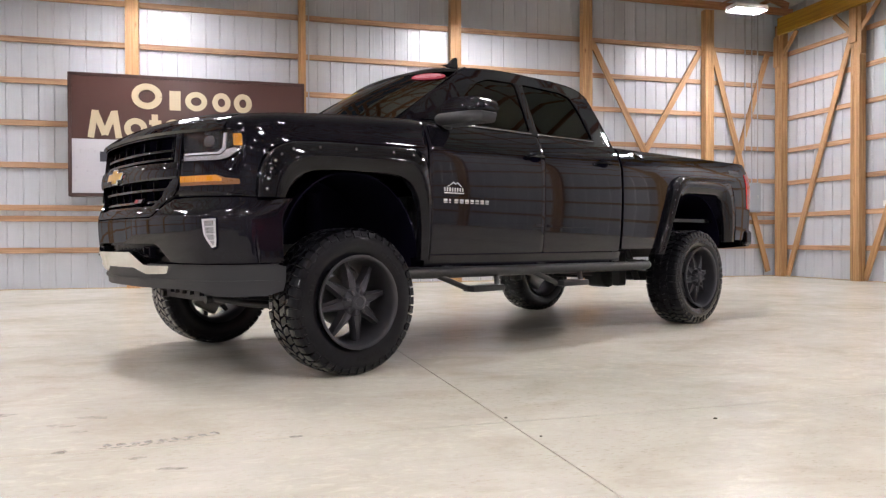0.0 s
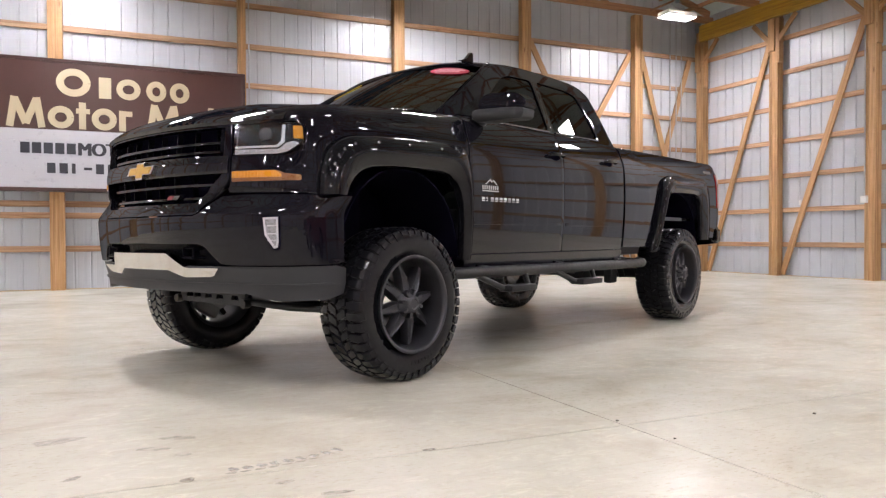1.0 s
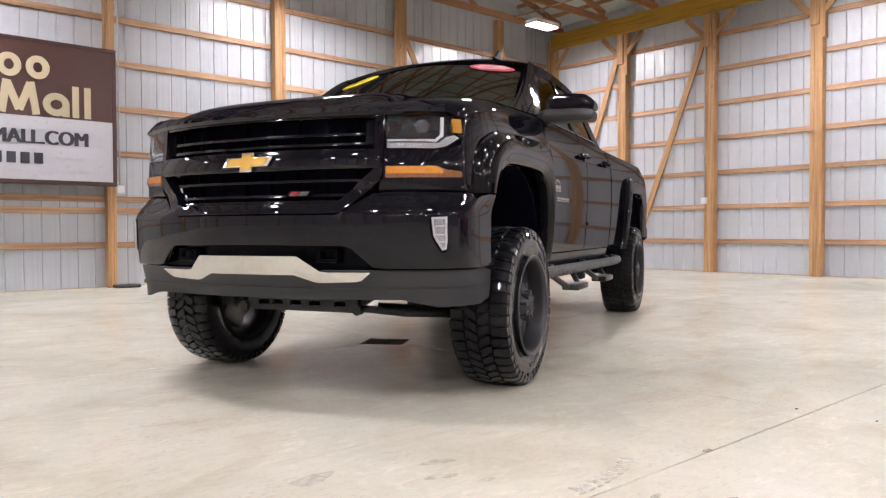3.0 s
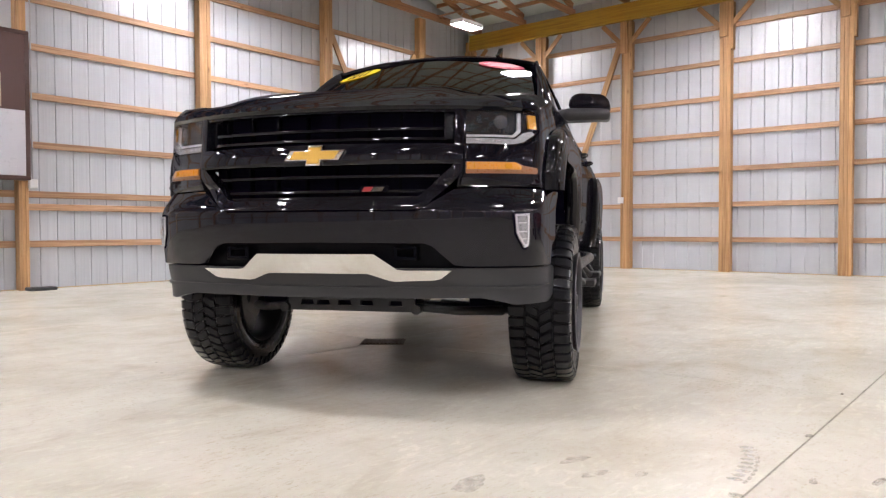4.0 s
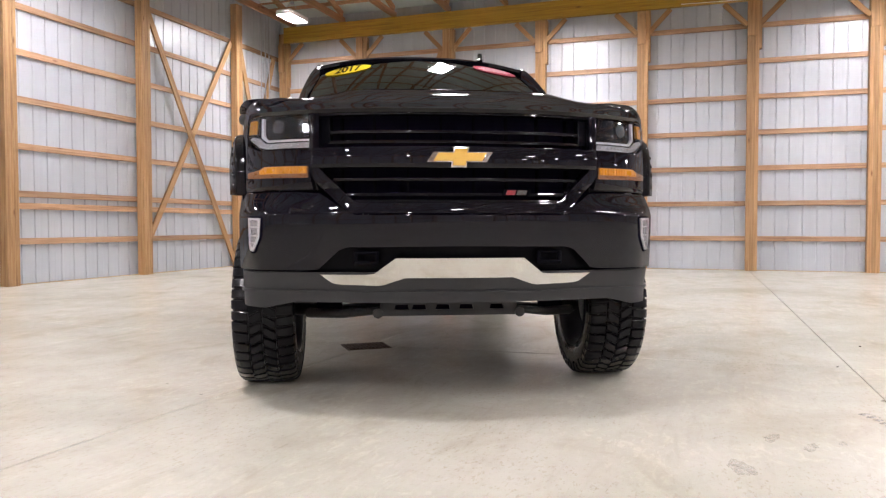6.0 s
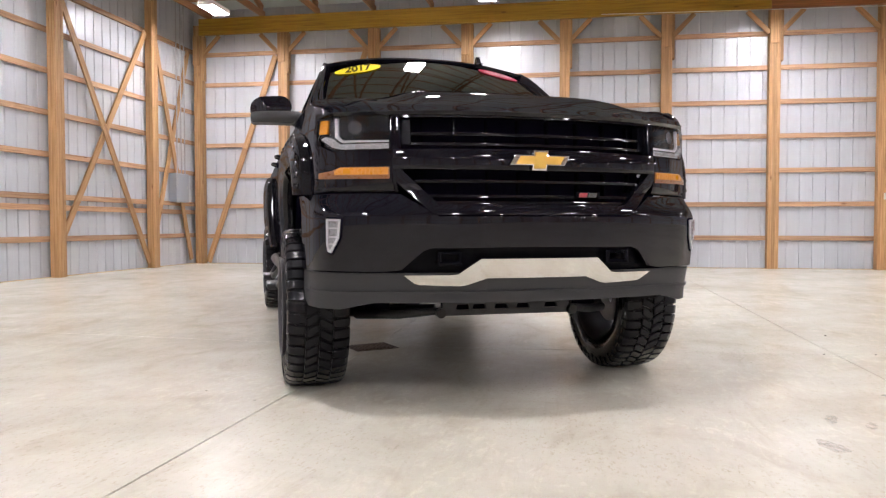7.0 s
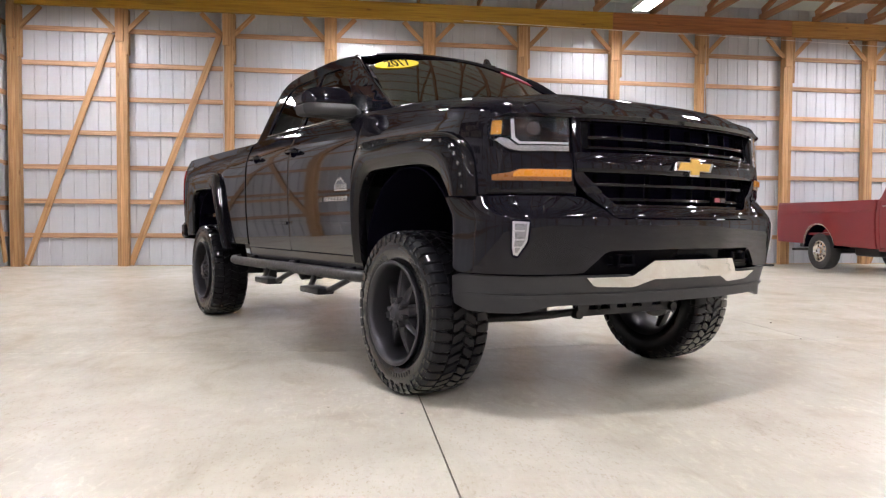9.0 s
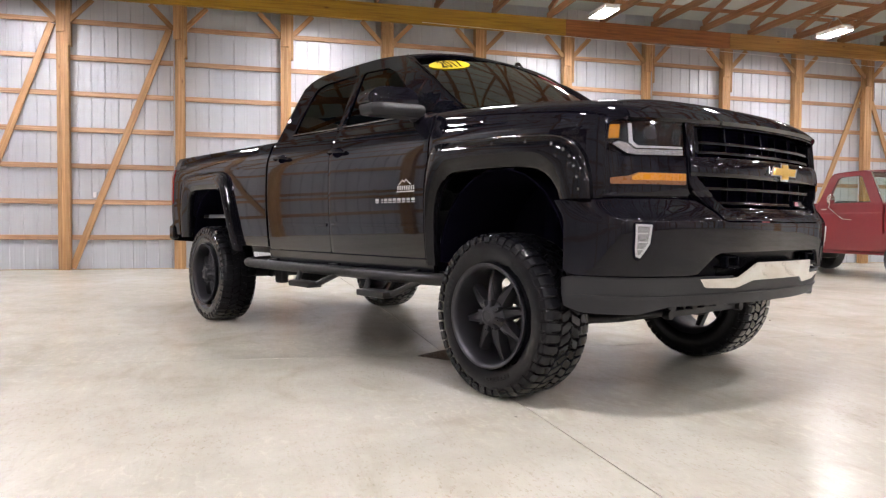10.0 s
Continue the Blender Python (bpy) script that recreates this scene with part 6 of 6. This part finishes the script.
# the name above as plain rings and a bar of its size and colour
for x0, x1, top in ((-1.79, -1.33, 3.30), (-0.98, -0.64, 3.20), (-0.56, -0.27, 3.20), (-0.22, 0.07, 3.20)):
    w = 0.105 if top > 3.25 else 0.088
    stroke("lettering_ring", arc((x0 + x1) / 2, (2.885 + top) / 2, (x1 - x0 - w) / 2, (top - 2.885 - w) / 2, 0, 360, 36), w, M_CREAM)
stroke("lettering_bar", [(-1.135, 2.885), (-1.135, 3.20)], 0.17, M_CREAM)
for k in range(5):
    stroke("lettering_bar", [(-2.26 + 0.15 * k, 2.105), (-2.14 + 0.15 * k, 2.105)], 0.16, M_SIGNLETTER)
for k, w in enumerate((0.11, 0.11, 0.05, 0.11, 0.11, 0.11, 0.11, 0.11, 0.11, 0.11, 0.11, 0.11)):
    x = -1.92 + 0.162 * k
    stroke("lettering_bar", [(x, 1.815), (x + w, 1.815)], 0.15 if k not in (3, 7) else 0.04, M_SIGNLETTER)

# ---- electrical fittings ----
panel_box = mesh_object("electrical_panel", boxed(-0.24, 0.24, 0.0, 0.185, 0.0, 0.60, bevel=0.012, seg=2), M_GREYBOX, local=pose(10.30, NORTH - 0.004, 1.31))
tagged(panel_box, "grey steel electrical panel box fixed to the wall", "electrical panel")
part("panel_door", boxed(-0.22, 0.22, -0.012, -0.002, 0.03, 0.59, bevel=0.005), M_GREYBOX, panel_box)
part("latch", boxed(0.13, 0.16, -0.022, -0.012, 0.28, 0.34, bevel=0.003), M_GALV, panel_box)
for x in (10.20, 10.36, 10.50):
    c = mesh_object("conduit_pipe", tube(bmesh.new(), [(x, NORTH + 0.06, 1.915), (x, NORTH + 0.06, EAVE + 0.7)], 0.012, 10), M_GALV, smooth=50)
    tagged(c, "galvanised conduit pipe rising from the electrical panel", "conduit", "panel conduits")


def outlet(label, m, up):
    """A boxed outlet with its conduit up the wall; local y points into the room's wall."""
    ob = mesh_object("outlet_box", boxed(-0.055, 0.055, -0.055, 0.0, -0.06, 0.06, bevel=0.008, seg=2), M_WHITE, local=m)
    tagged(ob, label, "outlet", "outlet boxes")
    part("cover_plate", boxed(-0.045, 0.045, -0.062, -0.056, -0.05, 0.05, bevel=0.003), M_WHITE, ob)
    part("conduit_pipe", tube(bmesh.new(), [(0, -0.02, 0.06), (0, -0.02, up)], 0.012, 8), M_GALV, ob, "thin metal conduit", 50)
    return ob


outlet("white outlet box on a conduit fixed to a wall post", pose(1.45, NORTH, 1.42), 3.4)
outlet("white outlet box on a conduit fixed to a wall post", pose(EAST, 8.87, 1.36, 0, 0, -90), 3.4)
outlet("white outlet box on a conduit fixed to a wall post", pose(EAST, -0.95, 1.36, 0, 0, -90), 3.4)
wall_plate = mesh_object("wall_plate", boxed(-0.03, 0.03, -0.035, 0.0, -0.05, 0.05, bevel=0.006, seg=2), M_WHITE, local=pose(EAST + POST_D + 0.043, 10.28, 1.375, 0, 0, -90))
tagged(wall_plate, "small white plate on the steel wall sheet", "wall plate")
base_box = mesh_object("floor_box", boxed(-0.17, 0.17, -0.14, 0.06, 0.0, 0.045, bevel=0.01), M_DARK, local=pose(1.50, NORTH - 0.07, 0))
tagged(base_box, "dark low box on the floor at a post foot", "box")
rope = mesh_object("overhead_wire", tube(bmesh.new(), [(EAST - 0.12, 4.2, EAVE + 0.06), (EAST - 0.14, 1.3, EAVE - 0.01), (EAST - 0.16, -2.5, EAVE - 0.09), (EAST - 0.15, -7.0, EAVE - 0.2)], 0.006, 6), M_WHITE)
tagged(rope, "thin pale wire strung along the eave beam", "wire")

# ---- floor drain and mat ----
drain = empty("floor_drain", pose(1.36, 6.09, -0.044, 0, 0, 39))
tagged(drain, "dark rusty steel grate of a drain set in the floor", "floor drain")
M_RUST = grain(mat("rusty_grate", (0.07, 0.045, 0.03), 0.6, 0.5), 40, True, 0.5, 0.8, 0.3)
part("drain_frame", boxed(-0.13, 0.13, -0.16, 0.16, 0.0, 0.005, bevel=0.002), M_RUST, drain)
for k in range(11):
    part("grate_bar", boxed(-0.115, 0.115, -0.145 + 0.0275 * k, -0.130 + 0.0275 * k, 0.005, 0.011, bevel=0.002), M_RUST, drain)
mat_strip = mesh_object("rubber_strip", boxed(-0.07, 0.07, -0.68, 0.68, 0.0, 0.04, bevel=0.018, seg=2), M_DARK, local=pose(10.475, -1.56, 0, 0, 0, -8.9))
tagged(mat_strip, "black rubber strip lying on the floor by the wall", "rubber strip")
batten = mesh_object("wooden_batten", boxed(-0.02, 0.02, -0.24, 0.24, 0.0, 0.045, bevel=0.004), M_BEAM_RED, local=pose(10.68, -2.02, 0.0, 0, 0, -24))
tagged(batten, "short reddish wooden batten lying on the floor", "batten")

# ---- the red pickup by the east wall ----
M_REDPAINT = grain(mat("red_truck_paint", (0.185, 0.010, 0.016), 0.3, coat=0.5), 5, True, 0.28, 0.36)
M_OLDTYRE = grain(mat("worn_tyre_rubber", (0.035, 0.034, 0.033), 0.7), 60, True, 0.55, 0.85, 0.1, dist=0.003)
M_PANE = thin_glass("pale_window_glass", (0.90, 0.93, 0.90))
red = empty("red_pickup_truck", pose(10.61, -2.45, 0, 0, 0, 180))
tagged(red, "older dark red single cab pickup truck backed up to the wall", "pickup truck")
RW = 1.86
RED_BULGE = curve([(0.38, 0.06), (0.50, 0.03), (0.80, 0.0), (1.08, 0.0), (1.12, 0.012), (1.22, 0.02), (1.31, 0.03)])


def red_side(s):
    """The flank on side s (-1 the near one): x from the tail forwards, z up."""
    def f(x, z, d):
        y = RED_BULGE(z) + d + 0.05 * max(0, 0.1 - x) + 0.03 * max(0, x - 5.2)
        return Vector((x, y if s < 0 else RW - y, z))

    return f


def red_cab(s):
    def f(x, z, d):
        y = 0.045 + 0.30 * max(0, z - 1.25) + d
        return Vector((x, y if s < 0 else RW - y, z))

    return f


def arch_line(cx, cz, r, z0, n=14):
    a0 = math.asin(max(-1, (z0 - cz) / r))
    return [(cx + r * math.cos(a0 + (math.pi - 2 * a0) * k / n), cz + r * math.sin(a0 + (math.pi - 2 * a0) * k / n)) for k in range(n + 1)]


for s in (-1, 1):
    bed = [(0.0, 0.51), (0.0, 1.29), (0.02, 1.305), (2.86, 1.275), (2.86, 0.44), (1.84, 0.47)] + arch_line(1.34, 0.42, 0.46, 0.48) + [(0.84, 0.49)]
    part("bed_side", shell([rounded(bed, 0.008, 2)], red_side(s), 0.03, 0.08, 0.06, bevel=0.006), M_REDPAINT, red, smooth=35)
    part("bed_rail", boxed(0.0, 2.86, 0.02 if s < 0 else RW - 0.11, 0.11 if s < 0 else RW - 0.02, 1.262, 1.292, bevel=0.012, seg=2), M_REDPAINT, red, smooth=40)
    rows = [[red_side(s)(x, z, -0.012), red_side(s)(x, z, 0.012), red_side(s)(1.34 + (x - 1.34) * 0.945, 0.42 + (z - 0.42) * 0.945, 0.0)] for x, z in arch_line(1.34, 0.42, 0.466, 0.47, 26)]
    part("arch_trim", thicken(grid(rows), 0.004), M_CHROME, red, "bright chrome wheel arch trim", 60)
    housing = [[Vector((1.34 + 0.45 * math.cos(a), y if s < 0 else RW - y, 0.42 + 0.45 * math.sin(a))) for y in (0.03, 0.34)] for a in [math.pi * k / 14 for k in range(15)]]
    part("wheel_housing", thicken(grid(housing), 0.01), M_INNER, red, smooth=60)
    door = part("cab_door", shell([rounded([(2.98, 0.46), (2.98, 1.25), (4.36, 1.25), (4.40, 0.46)], 0.02)], red_side(s), 0.03, 0.1, 0.06, bevel=0.006), M_REDPAINT, red, smooth=35)
    part("cab_corner", shell([[(2.895, 0.44), (2.895, 1.26), (2.972, 1.26), (2.972, 0.44)]], red_side(s), 0.03, 0.1, 0.06, bevel=0.006), M_REDPAINT, red, smooth=35)
    part("rocker_panel", boxed(2.9, 4.45, 0.06 if s < 0 else RW - 0.10, 0.10 if s < 0 else RW - 0.06, 0.40, 0.47, bevel=0.012), M_REDPAINT, red)
    win = [(3.13, 1.285), (3.235, 1.70), (3.29, 1.735), (3.70, 1.745), (3.76, 1.72), (4.08, 1.285)]
    part("cab_frame", shell([[(2.90, 1.25), (3.03, 1.74), (3.09, 1.80), (3.20, 1.825), (3.80, 1.832), (3.90, 1.80), (4.33, 1.25)], list(reversed(rounded(win, 0.02)))], red_cab(s), 0.03, 0.1, bevel=0.004), M_REDPAINT, red, smooth=35)
    pane = part("side_window", shell([win], lambda x, z, d, f=red_cab(s): f(x, z, d + 0.012), 0.004, 0.2, bevel=0), M_PANE, red, "clear side window")
    part("vent_bar", shell([[(3.80, 1.285), (3.66, 1.742), (3.68, 1.742), (3.825, 1.285)]], lambda x, z, d, f=red_cab(s): f(x, z, d + 0.004), 0.01, 0.2, bevel=0), M_CHROME, pane)
    part("window_trim", tube(bmesh.new(), [red_cab(s)(x, z, -0.002) for x, z in win + win[:1]], 0.006, 6), M_DARK, pane, smooth=60)
    part("front_fender", shell([[(4.44, 0.46), (4.40, 1.24), (5.70, 1.16), (5.74, 0.58), (5.20, 0.50)] + arch_line(4.72, 0.42, 0.46, 0.50)[1:-1] + [(4.50, 0.46)]][:1], red_side(s), 0.03, 0.1, bevel=0.004), M_REDPAINT, red, smooth=35)
    hy = -0.02 if s < 0 else RW + 0.02
    part("door_handle", boxed(3.06, 3.20, min(hy, hy - s * 0.03), max(hy, hy - s * 0.03), 1.165, 1.185, bevel=0.006), M_CHROME, door, "chrome door handle")
    for x0, x1 in ((0.03, 2.84), (2.99, 4.36)):
        part("side_crease", shell([rounded([(x0, 1.095), (x0, 1.115), (x1, 1.110), (x1, 1.090)], 0.006, 2)], lambda x, z, d, f=red_side(s): f(x, z, d - 0.006), 0.008, 0.2, bevel=0.002), M_REDPAINT, red)
    part("side_badge", shell([[(4.52, 0.985), (4.52, 1.01), (4.74, 1.01), (4.74, 0.985)]], lambda x, z, d, f=red_side(s): f(x, z, d - 0.004), 0.005, 0.2, bevel=0), M_CHROME, red, "chrome badge bar")
    for x in (1.34, 4.72):
        wh = empty("wheel", pose(x, 0.145 if s < 0 else RW - 0.145, 0.352, 0, 0, 180 if s < 0 else 0))
        wh.parent = red
        ty = [(-0.10, 0.20), (-0.115, 0.25), (-0.118, 0.30), (-0.105, 0.340), (-0.06, 0.352), (0.06, 0.352), (0.105, 0.340), (0.118, 0.30), (0.115, 0.25), (0.10, 0.20)]
        part("tyre", weld(revolve(ty, 40)), M_OLDTYRE, wh, "worn grey-black road tyre", 40)
        rp = [(0.10, 0.205), (0.105, 0.190), (0.07, 0.178), (0.05, 0.165), (0.065, 0.12), (0.07, 0.07), (0.10, 0.06), (0.105, 0.0)]
        rim = part("rim", weld(revolve(rp, 40)), M_CHROME, wh, "chrome steel rim", 40)
        # the rim is not pierced: flat near-black domes give the shade of its holes
        for k in range(8):
            a = math.tau * k / 8
            bm = bmesh.new()
            bmesh.ops.create_uvsphere(bm, u_segments=10, v_segments=6, radius=0.024, matrix=Matrix.Translation((0.125 * math.cos(a), 0.060, 0.125 * math.sin(a))) @ Matrix.Diagonal((1, 0.35, 1, 1)))
            part("rim_hole_shade", bm, M_INNER, rim, smooth=60)
    # mirror on a bent arm
    my = -0.16 if s < 0 else RW + 0.16
    edge = 0.0 if s < 0 else RW
    mr = part("door_mirror", tube(bmesh.new(), [(3.36, edge, 1.185), (3.40, my, 1.20), (3.62, (my + edge) / 2, 1.00), (3.74, edge, 0.985)], 0.008, 6), M_CHROME, red, "chrome mirror on a bent arm", 50)
    part("mirror_post", tube(bmesh.new(), [(3.40, my, 1.20), (3.44, my, 1.30)], 0.008, 6), M_CHROME, mr, smooth=50)
    head = bmesh.new()
    bmesh.ops.create_uvsphere(head, u_segments=18, v_segments=10, radius=0.085, matrix=Matrix.Translation((3.445, my, 1.345)) @ Matrix.Diagonal((0.4, 1, 0.95, 1)))
    part("mirror_head", head, M_CHROME, mr, smooth=60)
part("roof", thicken(grid([[Vector((x, 0.20 + (RW - 0.40) * k / 8, z + 0.03 * (1 - (k / 4 - 1) ** 2))) for k in range(9)] for x, z in ((3.05, 1.775), (3.12, 1.81), (3.4, 1.83), (3.75, 1.832), (3.88, 1.81))]), 0.02), M_REDPAINT, red, smooth=40)
part("cab_rear_wall", thicken(grid([[Vector((2.90 + 0.14 * t, 0.05 + 0.17 * t + (RW - 0.10 - 0.34 * t) * k, 1.25 + 0.54 * t)) for k in (0, 0.12, 0.88, 1)] for t in (0, 0.12)]), 0.02), M_REDPAINT, red)
part("rear_window", thicken(grid([[Vector((2.90 + 0.14 * t, 0.10 + 0.15 * t + (RW - 0.20 - 0.30 * t) * k, 1.25 + 0.54 * t)) for k in (0, 1)] for t in (0.12, 0.95)]), 0.004), M_PANE, red)
part("windscreen", thicken(grid([[Vector((4.33 - 0.42 * t, 0.06 + 0.16 * t + (RW - 0.12 - 0.32 * t) * k, 1.26 + 0.54 * t)) for k in (0, 0.5, 1)] for t in (0, 0.5, 1)]), 0.005), M_PANE, red)
part("windscreen_trim", tube(bmesh.new(), [Vector((4.345 - 0.42 * t, 0.055 + 0.16 * t + (RW - 0.11 - 0.32 * t) * k, 1.265 + 0.54 * t)) for t, k in ((0, 0), (0.5, 0), (0.98, 0), (0.98, 1), (0.5, 1), (0, 1), (0, 0))], 0.011, 6), M_CHROME, red, "bright windscreen trim", 60)
part("hood", thicken(grid([[Vector((x, 0.04 + (RW - 0.08) * k / 8, z + 0.03 * (1 - (k / 4 - 1) ** 2))) for k in range(9)] for x, z in ((4.32, 1.25), (4.7, 1.23), (5.3, 1.19), (5.70, 1.14))]), 0.02), M_REDPAINT, red, smooth=40)
part("grille", boxed(5.70, 5.76, 0.08, RW - 0.08, 0.68, 1.12, bevel=0.01), M_CHROME, red)
part("front_bumper", boxed(5.74, 5.88, -0.02, RW + 0.02, 0.46, 0.66, bevel=0.02), M_CHROME, red)
part("tailgate", boxed(0.0, 0.04, 0.07, RW - 0.07, 0.54, 1.27, bevel=0.008), M_REDPAINT, red)
part("bed_floor", boxed(0.03, 2.86, 0.06, RW - 0.06, 0.66, 0.70), M_REDPAINT, red)
part("bed_front_wall", boxed(2.82, 2.86, 0.06, RW - 0.06, 0.44, 1.26), M_REDPAINT, red)
part("chassis", boxed(0.1, 5.6, 0.45, RW - 0.45, 0.40, 0.56, bevel=0.02), M_STEEL, red)
part("fuel_tank", boxed(2.05, 2.75, 0.24, 0.7, 0.29, 0.46, bevel=0.05, seg=2), M_STEEL, red)
part("rear_axle", tube(bmesh.new(), [(1.34, 0.1, 0.352), (1.34, RW - 0.1, 0.352)], 0.05, 10), M_STEEL, red)
part("tailpipe", tube(bmesh.new(), [(0.42, 0.10, 0.36), (0.8, 0.16, 0.37), (1.5, 0.42, 0.42)], 0.026, 10), M_STEEL, red, "dark exhaust tailpipe")
part("seat", boxed(3.10, 3.62, 0.20, RW - 0.20, 0.72, 0.97, bevel=0.05), M_CLOTH, red)
part("seat_back", boxed(3.08, 3.23, 0.20, RW - 0.20, 0.92, 1.33, bevel=0.05), M_CLOTH, red)
part("dashboard", boxed(3.98, 4.30, 0.10, RW - 0.10, 0.87, 1.23, bevel=0.04), M_CLOTH, red)
part("cab_floor", boxed(2.92, 4.36, 0.06, RW - 0.06, 0.44, 0.60), M_CLOTH, red)
